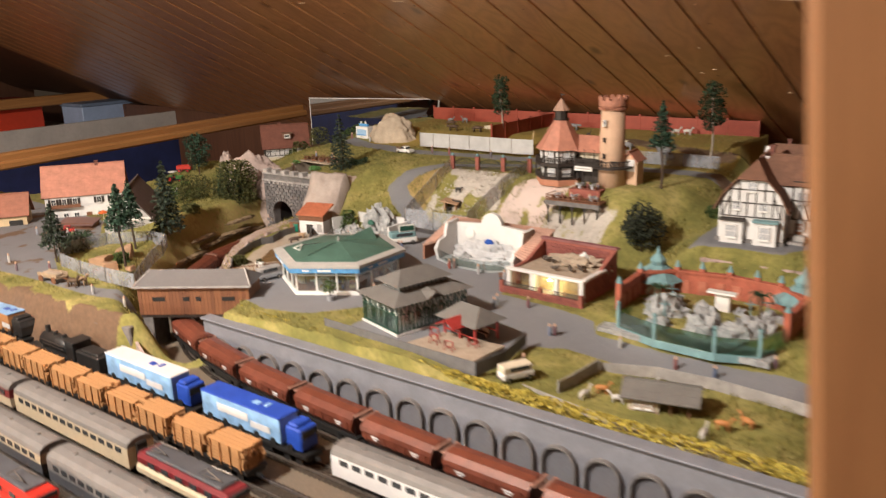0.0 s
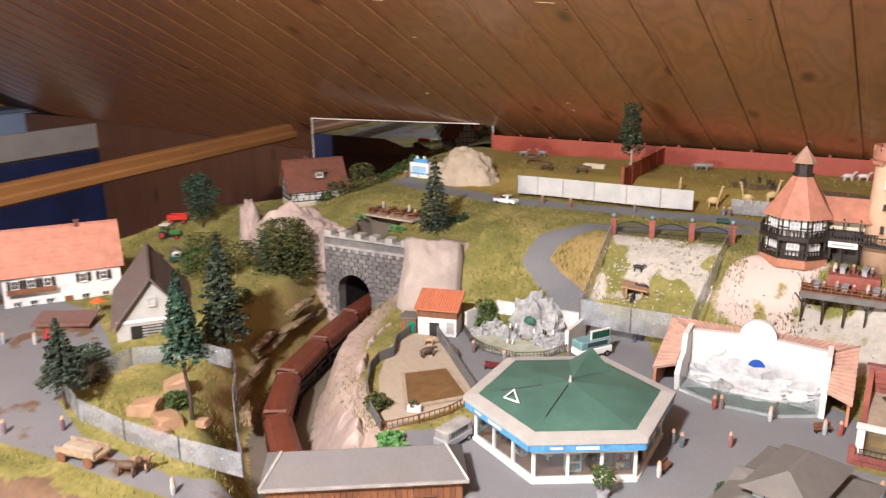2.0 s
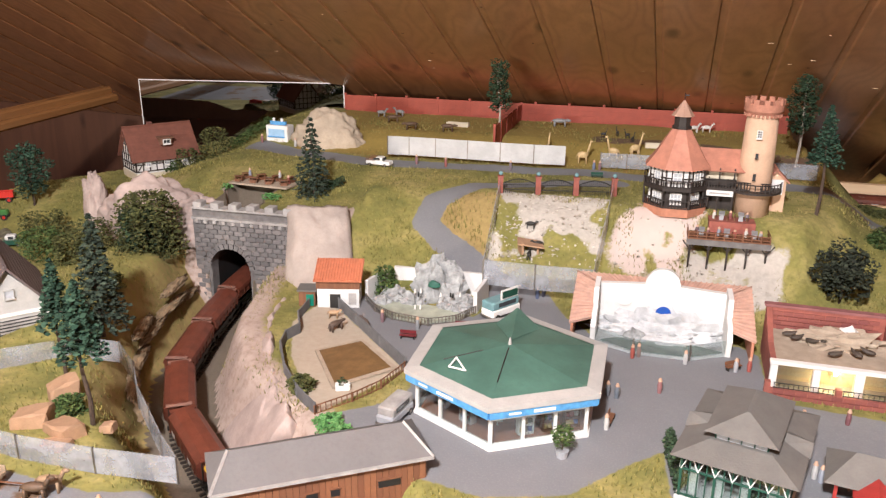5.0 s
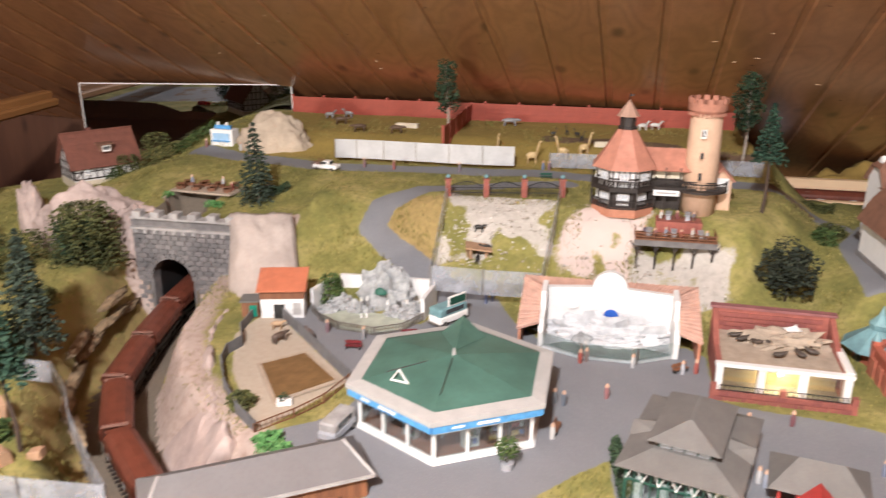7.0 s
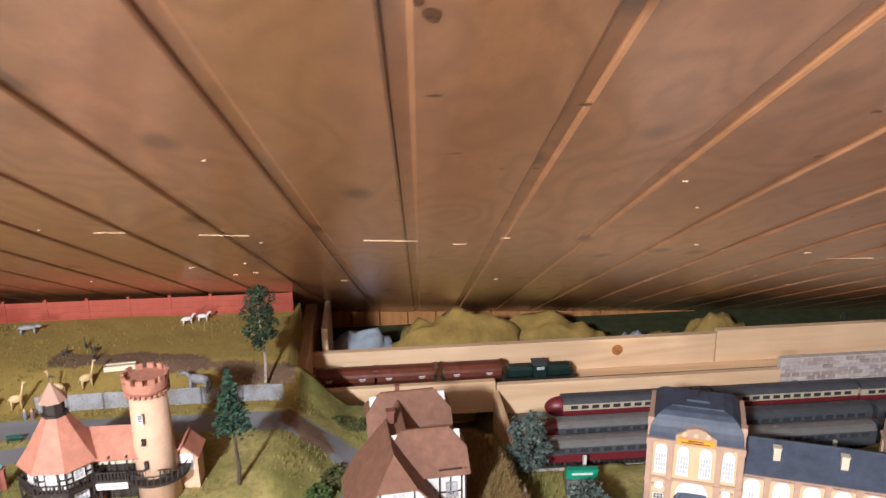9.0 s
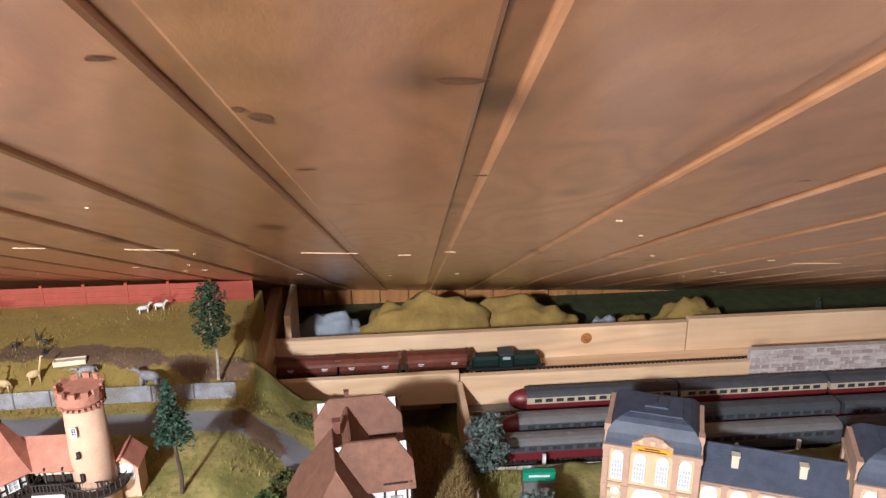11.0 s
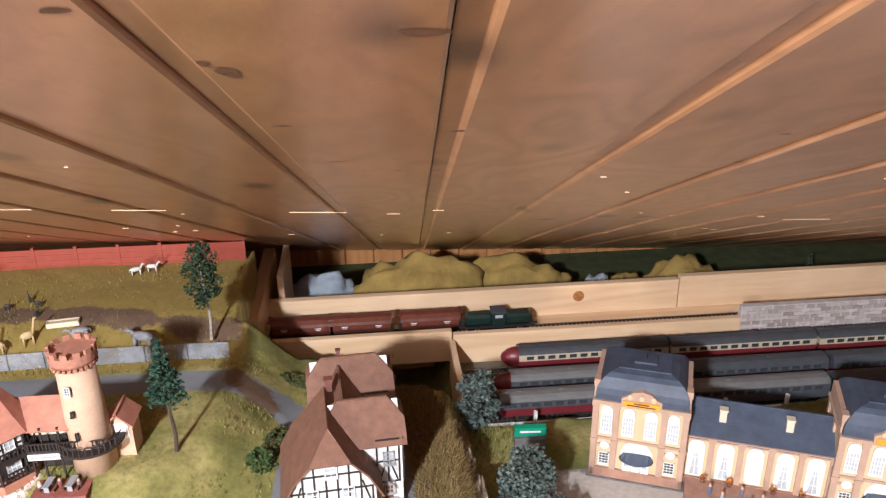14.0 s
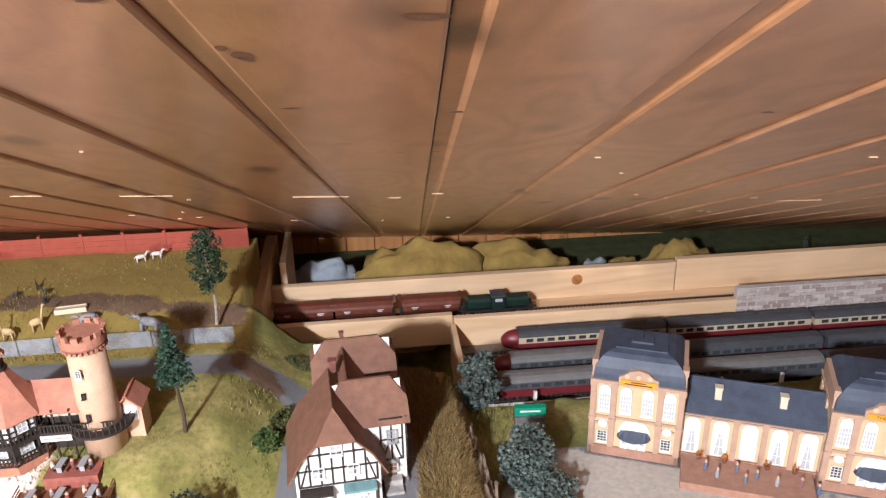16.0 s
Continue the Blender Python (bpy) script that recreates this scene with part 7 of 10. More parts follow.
# -- castle restaurant --
def castle():
    g = thing("castle_restaurant", at(0.327, 1.468, 0.100), "timbered castle restaurant with a round pink tower", "building")
    oct_ = lambda r, ph=22.5: [(r * math.cos(radians(ph + 45 * k)), r * math.sin(radians(ph + 45 * k))) for k in range(8)]
    part("plinth", prism(bmesh.new(), oct_(0.047), 0.0, 0.012), M["terracotta"], g)
    part("ground_floor", prism(bmesh.new(), oct_(0.038), 0.012, 0.038), M["timber"], g)
    part("upper_floor", prism(bmesh.new(), oct_(0.040), 0.042, 0.071), M["white"], g)
    part("gallery", prism(bmesh.new(), oct_(0.050), 0.038, 0.042), M["timber"], g)

    def rails(r, z, h, ks):
        for k in ks:
            a, b = oct_(r)[k % 8], oct_(r)[(k + 1) % 8]
            ln, mid, ang = along(a, b)
            bm = bmesh.new()
            for zz in (0.001, h):
                box(bm, (0, 0, zz), (ln, 0.0014, 0.0014))
            for i in range(9):
                box(bm, (-ln / 2 + i * ln / 8, 0, h / 2), (0.0016, 0.0010, h))
            part("railing", bm, M["timber"], g).matrix_local = at(mid[0], mid[1], z, ang)
    rails(0.049, 0.042, 0.011, range(8))
    rails(0.047, 0.012, 0.012, (3, 4, 5, 6))
    for k in range(8):
        a, b = oct_(0.040)[k], oct_(0.040)[(k + 1) % 8]
        ln, mid, ang = along(a, b)
        m = at(mid[0], mid[1], 0.042, ang)
        timbering(g, ln, 0.029, m, 4, (0.0, 0.45, 1.0), False)
        a2, b2 = oct_(0.038)[k], oct_(0.038)[(k + 1) % 8]
        ln2, mid2, ang2 = along(a2, b2)
        if k in (3, 4, 5, 6, 2):
            window(g, mid[0] * 1.01, mid[1] * 1.01, 0.057, 0.011, 0.012, ang, None, "pane_pale", (1, 1))
            window(g, mid2[0] * 1.01, mid2[1] * 1.01, 0.026, 0.015, 0.014, ang2, None, "pane_pale", (2, 1))
        part("post", B(((oct_(0.0485)[k][0], oct_(0.0485)[k][1], 0.026), (0.002, 0.002, 0.026))), M["timber"], g)
    bm = bmesh.new()
    rg = [[bm.verts.new((x, y, z)) for x, y in oct_(r)] for r, z in ((0.049, 0.068), (0.036, 0.085), (0.013, 0.122))]
    for a, b in zip(rg[:-1], rg[1:]):
        for i in range(8):
            bm.faces.new((a[i], a[(i + 1) % 8], b[(i + 1) % 8], b[i]))
    bm.faces.new(rg[0][::-1])
    bm.faces.new(rg[-1])
    part("roof", bm, M["redtile"], g)
    part("lantern", prism(prism(bmesh.new(), oct_(0.012), 0.120, 0.140), oct_(0.0145), 0.121, 0.124), M["timber"], g)
    bm = bmesh.new()
    cyl(bm, (0, 0, 0.139), 0.0165, 0.022, 8, 0.001)
    part("lantern_roof", bm, paint("pale_copper", (0.42, 0.26, 0.19), 0.5, 0.2), g)
    bm = bmesh.new()
    rod(bm, (0, 0, 0.160), (0, 0, 0.171), 0.0006, 4)
    box(bm, (0.003, 0, 0.168), (0.006, 0.0005, 0.002))
    part("vane", bm, M["black"], g)
    # hall
    hx = 0.066
    part("hall", B(((hx, 0.022, 0.034), (0.075, 0.045, 0.068))), M["timber"], g)
    part("hall_panel", B(((hx - 0.004, -0.0012, 0.058), (0.045, 0.001, 0.014))), M["cream"], g)
    bm = bmesh.new()
    slab(bm, [(hx - 0.055, -0.018, 0.066), (hx + 0.045, -0.018, 0.066), (hx + 0.045, 0.018, 0.092), (hx - 0.055, 0.018, 0.092)], 0.002)
    slab(bm, [(hx - 0.055, 0.054, 0.066), (hx + 0.045, 0.054, 0.066), (hx + 0.045, 0.018, 0.092), (hx - 0.055, 0.018, 0.092)], 0.002)
    part("hall_roof", bm, M["redtile"], g)
    part("gallery", B(((hx + 0.012, -0.012, 0.040), (0.09, 0.022, 0.003))), M["timber"], g)
    bm = bmesh.new()
    for zz in (0.042, 0.052):
        box(bm, (hx + 0.016, -0.022, zz), (0.092, 0.0014, 0.0014))
    for i in range(24):
        box(bm, (hx - 0.030 + i * 0.004, -0.022, 0.047), (0.0015, 0.001, 0.01))
    part("railing", bm, M["timber"], g)
    for i in range(5):
        part("post", B(((hx - 0.028 + i * 0.02, -0.020, 0.02), (0.002, 0.002, 0.04)), ((hx - 0.028 + i * 0.02, -0.016, 0.06), (0.002, 0.002, 0.02))), M["timber"], g)
    sg = part("sign", B(((hx - 0.006, -0.0236, 0.035), (0.036, 0.0012, 0.008))), M["white_plastic"], g, "white sign board")
    part("lettering", B(((hx - 0.006, -0.0244, 0.035), (0.028, 0.0004, 0.0022))), M["stonegrey"], sg)
    # round tower
    tx, ty = 0.107, 0.0
    bm = bmesh.new()
    cyl(bm, (tx, ty, 0.0), 0.0250, 0.150, 28, 0.0212)
    part("tower", bm, M["towerpink"], g, "", True)
    bm = bmesh.new()
    cyl(bm, (tx, ty, 0.148), 0.0235, 0.004, 28, 0.0262)
    cyl(bm, (tx, ty, 0.152), 0.0262, 0.010, 28, 0.0262)
    part("tower_head", bm, M["battlement"], g)
    for k in range(12):
        a = radians(30 * k)
        part("merlon", B(((tx + 0.0247 * math.cos(a), ty + 0.0247 * math.sin(a), 0.165), (0.0035, 0.0075, 0.007), 30 * k)), M["battlement"], g)
    for k in range(26):
        a = radians(360 / 26 * k)
        part("corbel", B(((tx + 0.0243 * math.cos(a), ty + 0.0243 * math.sin(a), 0.1465), (0.003, 0.003, 0.004), 360 / 26 * k)), M["battlement"], g)
    for z, w, h in ((0.122, 0.006, 0.010), (0.062, 0.003, 0.008), (0.092, 0.003, 0.006)):
        window(g, tx - 0.004, ty - 0.0242 - (0.150 - z) * 0.012, z, w, h, -8, M["white_plastic"] if w > 0.004 else M["timber"], "pane_dark", (1, 2) if w > 0.004 else (0, 0))
    bm = bmesh.new()
    cyl(bm, (tx, ty, 0.038), 0.038, 0.003, 28)
    gal = part("tower_gallery", bm, M["timber"], g)
    for k in range(15):
        a0, a1 = radians(190 + k * 11), radians(201 + k * 11)
        part("handrail", rod(bmesh.new(), (tx + 0.037 * math.cos(a0), ty + 0.037 * math.sin(a0), 0.052), (tx + 0.037 * math.cos(a1), ty + 0.037 * math.sin(a1), 0.052), 0.0009, 4), M["timber"], gal)
        part("baluster", B(((tx + 0.037 * math.cos(a0), ty + 0.037 * math.sin(a0), 0.046), (0.0014, 0.0014, 0.012))), M["timber"], gal)
    bm = bmesh.new()
    gable_walls(bm, 0.03, 0.03, 0.052, 0.012, tx + 0.03, 0.024, 0.0, "y")
    part("stair_house", bm, M["towerpink"], g)
    part("stair_panel", B(((tx + 0.030, 0.0085, 0.042), (0.022, 0.001, 0.022))), M["white"], g)
    roof_planes(g, 0.03, 0.034, 0.052, 0.014, M["redtile"], 0.004, tx + 0.03, 0.024, 0.0, "y")


castle()


def beer_table(parent, x, y, z, rz=0.0):
    t = part("table", B(((0, 0, 0.0085), (0.008, 0.020, 0.001)), ((0, -0.007, 0.004), (0.006, 0.001, 0.008)), ((0, 0.007, 0.004), (0.006, 0.001, 0.008))), M["tablegrey"], parent)
    t.matrix_local = at(x, y, z, rz)
    part("bench", B(((-0.008, 0, 0.0045), (0.003, 0.020, 0.0008)), ((-0.008, 0, 0.002), (0.002, 0.014, 0.0042)), ((0.008, 0, 0.0045), (0.003, 0.020, 0.0008)), ((0.008, 0, 0.002), (0.002, 0.014, 0.0042))), M["brownplank"], t)


M["tablegrey"] = paint("table_grey", (0.33, 0.34, 0.36), 0.5, 0.1)


def terrace_deck():
    g = thing("beer_terrace", at(0.400, 1.394, 0.045), "timber beer terrace on stilts with tables", "terrace")
    part("deck", B(((0, 0, 0.040), (0.108, 0.036, 0.003))), M["brownplank"], g)
    part("fascia", B(((0, -0.0185, 0.036), (0.11, 0.002, 0.008))), M["darkstone"], g)
    for i in range(5):
        x = -0.05 + i * 0.025
        part("stilt", B(((x, -0.016, 0.018), (0.0024, 0.0024, 0.040))), M["timber"], g)
        bm = bmesh.new()
        for s in (-1, 1):
            rod(bm, (x, -0.016, 0.024), (x + s * 0.010, -0.016, 0.037), 0.0009, 4)
        part("brace", bm, M["timber"], g)
        if i in (0, 4):
            part("stilt", B(((x, 0.014, 0.018), (0.0024, 0.0024, 0.040))), M["timber"], g)
    bm = bmesh.new()
    for zz in (0.045, 0.050):
        box(bm, (0, -0.0175, zz), (0.108, 0.001, 0.0012))
        for s in (-1, 1):
            box(bm, (s * 0.0535, 0, zz), (0.001, 0.036, 0.0012))
    for i in range(10):
        box(bm, (-0.053 + i * 0.0118, -0.0175, 0.0465), (0.0013, 0.0013, 0.010))
    part("railing", bm, M["brownplank"], g)
    part("upper_terrace", B(((0.006, 0.035, 0.046), (0.062, 0.034, 0.022))), M["brickred"], g)
    for x in (-0.035, -0.002, 0.034):
        beer_table(g, x, 0.0, 0.0415, -6)
    for x in (-0.008, 0.018):
        beer_table(g, x, 0.035, 0.057, -6)


terrace_deck()


# -- iron gates --
def gates():
    a, b = (0.067, 1.467), (0.238, 1.499)
    ln, mid, ang = along(a, b)
    g = thing("iron_gate", at(mid[0], mid[1], 0.100, ang), "three arched black iron gates between brick piers", "gate")
    for i in range(4):
        x = -ln / 2 + ln * i / 3
        p = part("pier", B(((0, 0, 0.016), (0.008, 0.008, 0.032)), ((0, 0, 0.033), (0.010, 0.010, 0.002))), M["brickred"], g)
        p.location = (x, 0, 0)
        bm = bmesh.new()
        bmesh.ops.create_uvsphere(bm, u_segments=8, v_segments=6, radius=0.0034, matrix=Matrix.Translation((0, 0, 0.0375)))
        part("lamp", bm, M["turq"], p)
    for i in range(3):
        x0 = -ln / 2 + ln * i / 3 + 0.005
        w = ln / 3 - 0.010
        bm = bmesh.new()
        n = 16
        for k in range(n + 1):
            u = k / n
            h = 0.022 + 0.007 * math.sin(math.pi * u)
            box(bm, (x0 + w * u, 0, h / 2), (0.0007, 0.0007, h))
            if k < n:
                h2 = 0.022 + 0.007 * math.sin(math.pi * (u + 1 / n))
                rod(bm, (x0 + w * u, 0, h), (x0 + w * (u + 1 / n), 0, h2), 0.0008, 4)
        for zz in (0.002, 0.012, 0.02):
            box(bm, (x0 + w / 2, 0, zz), (w, 0.0009, 0.0011))
        part("gate_leaf", bm, M["black"], g)


gates()


# -- village on the left --
def white_farmhouse():
    g = thing("farmhouse", at(-0.735, 1.085, -0.02, 54), "white farmhouse with a long red tiled roof", "house")
    W, D, H = 0.172, 0.085, 0.074
    gable = gable_walls(bmesh.new(), W, D, H, 0.060, 0, 0, 0, "x")
    part("wall", gable, M["white"], g)
    roof_planes(g, W, D, H, 0.058, M["redtile"], 0.006, 0, 0, 0, "x", 0, 0.0025, 10)
    for i, x in enumerate((-0.068, -0.045, -0.022, 0.03, 0.06)):
        w = window(g, x, -D / 2 - 0.0004, 0.056, 0.010, 0.013, 0, None, "pane_dark", (1, 1))
        part("shutter", B(((-0.0085, -0.0012, 0), (0.005, 0.0014, 0.014)), ((0.0085, -0.0012, 0), (0.005, 0.0014, 0.014))), M["timber"], w)
        window(g, x, -D / 2 - 0.0004, 0.022, 0.011, 0.014, 0, None, "pane_dark", (1, 1))
    part("door", B(((0.005, -D / 2 - 0.0006, 0.014), (0.012, 0.002, 0.028))), M["brownplank"], g)
    part("balcony", B(((-0.045, -D / 2 - 0.006, 0.044), (0.07, 0.012, 0.002)), ((-0.045, -D / 2 - 0.0115, 0.048), (0.07, 0.001, 0.007))), M["brownplank"], g)
    chimney(g, 0.03, 0.0, H + 0.05, 0.016)


def yellow_shed():
    g = thing("cow_shed", at(-0.80, 0.90, -0.02, 54), "yellow cow shed with a brown tiled roof", "shed")
    W, D, H = 0.135, 0.06, 0.048
    part("wall", gable_walls(bmesh.new(), W, D, H, 0.036, 0, 0, 0, "x"), M["yellowwall"], g)
    roof_planes(g, W, D, H, 0.038, paint("dull_red_tiles", (0.30, 0.12, 0.075), 0.7, 0.2, 90), 0.007, 0, 0, 0, "x", 0, 0.0025, 8)
    for x in (-0.04, -0.01):
        part("door", B(((x, -D / 2 - 0.0006, 0.016), (0.02, 0.002, 0.032))), M["cream"], g)
    part("opening", B(((0.045, -D / 2 - 0.0006, 0.022), (0.028, 0.002, 0.020))), M["black"], g)


def barn():
    g = thing("barn", at(-0.509, 1.066, -0.004, 49), "grey-white barn with a steep grey-brown roof", "barn")
    W, D, H = 0.098, 0.180, 0.034
    part("wall", gable_walls(bmesh.new(), W, D, H, 0.056, 0, 0, 0, "y"), M.setdefault("barnwall", paint("grey_white_plaster", (0.44, 0.43, 0.41), 0.8, 0.12, 70)), g)
    roof_planes(g, W, D, H, 0.062, paint("grey_brown_tiles", (0.135, 0.105, 0.10), 0.75, 0.2, 110), 0.008, 0, 0, 0, "y", 0, 0.0025, 12)
    part("bargeboard", B(((0, -D / 2 - 0.001, 0.036), (W, 0.002, 0.004))), M["white_plastic"], g)
    window(g, 0.0, -D / 2 - 0.0004, 0.062, 0.010, 0.010, 0, M.setdefault("barnwall", paint("grey_white_plaster", (0.44, 0.43, 0.41), 0.8, 0.12, 70)), "pane_pale", (0, 0))
    part("doorway", B(((0.0, -D / 2 - 0.0008, 0.015), (0.062, 0.0018, 0.028))), M["black"], g)
    bm = bmesh.new()
    for i in range(6):
        box(bm, (0.008, -D / 2 - 0.002, 0.006 + i * 0.0042), (0.048, 0.0012, 0.0022))
    part("slats", bm, M["stonegrey"], g)


def back_house():
    g = thing("timbered_cottage", at(-0.632, 1.625, 0.048, 52), "small half-timbered cottage with a brown roof", "house")
    W, D, H = 0.115, 0.075, 0.050
    part("wall", gable_walls(bmesh.new(), W, D, H, 0.048, 0, 0, 0, "x"), M["white"], g)
    roof_planes(g, W, D, H, 0.050, paint("cottage_tiles", (0.155, 0.055, 0.035), 0.7, 0.25, 90), 0.008, 0, 0, 0, "x", 0, 0.0025, 10)
    timbering(g, W, 0.026, at(0, -D / 2 - 0.0004, 0.022), 9, (0.0, 0.5, 1.0))
    timbering(g, D, 0.066, at(-W / 2 - 0.0004, 0, 0.022, -90), 6, (0.0, 0.2, 0.42, 0.7), False, lambda x: 0.026 + max(0, (D / 2 - abs(x))) * 1.25)
    timbering(g, D, 0.066, at(W / 2 + 0.0004, 0, 0.022, 90), 6, (0.0, 0.2, 0.42, 0.7), False, lambda x: 0.026 + max(0, (D / 2 - abs(x))) * 1.25)
    timbering(g, W, 0.026, at(0, D / 2 + 0.0004, 0.022, 180), 9, (0.0, 0.5, 1.0))
    part("plinth", B(((0, 0, 0.008), (W + 0.003, D + 0.003, 0.02))), M["cream"], g)
    d = part("dormer", B(((0.004, -0.026, 0.074), (0.022, 0.02, 0.012))), M["browntile"], g)
    window(d, 0.004, -0.0364, 0.074, 0.013, 0.008, 0, None, "pane_dark", (1, 0))
    part("dormer_roof", B(((0.004, -0.026, 0.081), (0.028, 0.026, 0.002))), M["browntile"], d)
    for x in (-0.035, 0.0, 0.035):
        window(g, x, -D / 2 - 0.0006, 0.036, 0.009, 0.010, 0, None, "pane_pale", (1, 1))
    chimney(g, -0.012, 0.006, 0.092, 0.014)


white_farmhouse()
yellow_shed()
barn()
back_house()
k = thing("garden_shed", at(-0.60, 0.985, -0.012, 30), "low lean-to shed with a brown roof", "shed")
part("wall", B(((0, 0, 0.012), (0.075, 0.03, 0.024))), M["brownplank"], k)
part("roof", slab(bmesh.new(), [(-0.042, -0.022, 0.022), (0.042, -0.022, 0.022), (0.042, 0.02, 0.03), (-0.042, 0.02, 0.03)], 0.002), paint("plum_roof", (0.17, 0.10, 0.09), 0.7, 0.15), k)
k = thing("green_kiosk", at(0.988, 1.592, -0.015, -4), "tiny kiosk with a green sign", "kiosk")
part("body", B(((0, 0, 0.012), (0.044, 0.022, 0.024))), M["darkstone"], k)
sg = part("sign", B(((0, -0.002, 0.032), (0.046, 0.010, 0.014))), paint("green_sign", (0.02, 0.30, 0.17), 0.5, 0.15), k, "bright green sign board")
part("lettering", B(((0, -0.0074, 0.033), (0.03, 0.0006, 0.003))), M["white_plastic"], sg)
part("hatch", B(((0.008, -0.0114, 0.012), (0.01, 0.001, 0.008))), M["white_plastic"], k)
k = thing("ice_cream_stall", at(-0.428, 1.735, 0.108, -6), "white ice-cream stall with blue trim", "stall")
part("cabin", B(((0, 0, 0.017), (0.048, 0.026, 0.034)), bevel=0.001), M["white_plastic"], k)
part("hatch", B(((0, -0.0134, 0.020), (0.036, 0.001, 0.014))), paint("pale_blue", (0.35, 0.55, 0.75), 0.4, 0.2), k)
part("counter", B(((0, -0.0145, 0.012), (0.038, 0.004, 0.002))), M["blue"], k)
part("roof_sign", B(((0, -0.004, 0.038), (0.034, 0.006, 0.007))), M["blue"], k, "blue and white roof sign")
for x in (-0.01, 0.008):
    part("scoop", B(((x, -0.004, 0.044), (0.005, 0.004, 0.007)), bevel=0.001), M["white_plastic"], k)

# ---- trains ----
M["coach_roof"] = paint("dark_grey_roof", (0.07, 0.075, 0.085), 0.45, 0.2, 60)
M["silver_roof"] = paint("silver_roof", (0.17, 0.165, 0.16), 0.45, 0.15, 60)
M["coach_red"] = paint("wine_red", (0.16, 0.02, 0.025), 0.4, 0.2, 60)
M["coach_cream"] = paint("coach_cream", (0.52, 0.44, 0.31), 0.45, 0.1, 60)
M["loco_green"] = paint("loco_green", (0.010, 0.028, 0.022), 0.4, 0.3, 60)
M["royal"] = paint("royal_blue", (0.02, 0.07, 0.42), 0.4, 0.2, 60)
M["skyblue"] = paint("sky_blue_side", (0.25, 0.45, 0.72), 0.4, 0.35, 70)
M["coach_white"] = paint("coach_white", (0.66, 0.67, 0.68), 0.4, 0.08, 60)
M["logs"] = islands("stacked_timber", [(0.0, (0.22, 0.095, 0.035)), (0.5, (0.36, 0.17, 0.06)), (1.0, (0.48, 0.26, 0.11))])
M["yellow"] = paint("yellow_disc", (0.80, 0.48, 0.03), 0.5, 0.1)
M["loco_red"] = paint("loco_red", (0.50, 0.03, 0.02), 0.35, 0.15, 60)


def track_line(name, pts, z, label):
    """Two rails on sleepers along a line."""
    g = thing(name, at(0, 0, z), label, "track")
    for s in (-1, 1):
        bm = bmesh.new()
        for a, b in zip(pts[:-1], pts[1:]):
            ln, mid, ang = along(a, b)
            m = at(mid[0], mid[1], 0.0035, ang) @ Matrix.Translation((0, s * 0.00825, 0))
            box(bm, (0, 0, 0), (ln + 0.002, 0.0012, 0.003), m=m)
        part("rail", bm, M["steel"], g)
    vs, fs = [], []
    for a, b in zip(pts[:-1], pts[1:]):
        ln, mid, ang = along(a, b)
        k = max(1, int(ln / 0.008))
        for i in range(k):
            m = at(a[0] + (b[0] - a[0]) * (i + 0.5) / k, a[1] + (b[1] - a[1]) * (i + 0.5) / k, 0.001, ang)
            q = len(vs)
            vs += [m @ Vector((x, y, zz)) for zz in (-0.001, 0.001) for x, y in ((-0.0016, -0.015), (0.0016, -0.015), (0.0016, 0.015), (-0.0016, 0.015))]
            fs += [(q, q + 1, q + 5, q + 4), (q + 1, q + 2, q + 6, q + 5), (q + 2, q + 3, q + 7, q + 6), (q + 3, q, q + 4, q + 7), (q + 4, q + 5, q + 6, q + 7)]
    o = new("sleeper_bed", leaf_mesh("sleeper_bed", vs, fs, M["timber"]))
    o.parent = g
    tagged(o, kind="stuff")
    return g


def wheelsets(g, L, n=4):
    for i in range(n):
        x = (-1 if i < n / 2 else 1) * (L / 2 - 0.018 - 0.02 * (i % 2))
        bm = bmesh.new()
        for s in (-1, 1):
            cyl(bm, (x, s * 0.0082 + (0.001 if s > 0 else 0.001), 0.0055), 0.0055, 0.002, 12, rot=Matrix.Rotation(radians(90), 4, "X"))
        rod(bm, (x, -0.009, 0.0055), (x, 0.009, 0.0055), 0.001, 5)
        part("wheelset", bm, M["black"], g)
    part("underframe", B(((0, 0, 0.0125), (L, 0.024, 0.004)), ((0, 0, 0.008), (L * 0.35, 0.02, 0.007))), M["black"], g)
    for s in (-1, 1):
        part("coupler", B(((s * (L / 2 + 0.003), 0, 0.010), (0.008, 0.004, 0.003))), M["black"], g)


def hull(bm, L, prof, ends=0.0):
    """A body of constant section along x; prof lists (y, z)."""
    n = len(prof)
    a = [bm.verts.new((-L / 2, y, z)) for y, z in prof]
    b = [bm.verts.new((L / 2, y, z)) for y, z in prof]
    bm.faces.new(a)
    bm.faces.new(b[::-1])
    for i in range(n):
        bm.faces.new((a[i], a[(i + 1) % n], b[(i + 1) % n], b[i]))
    return bm


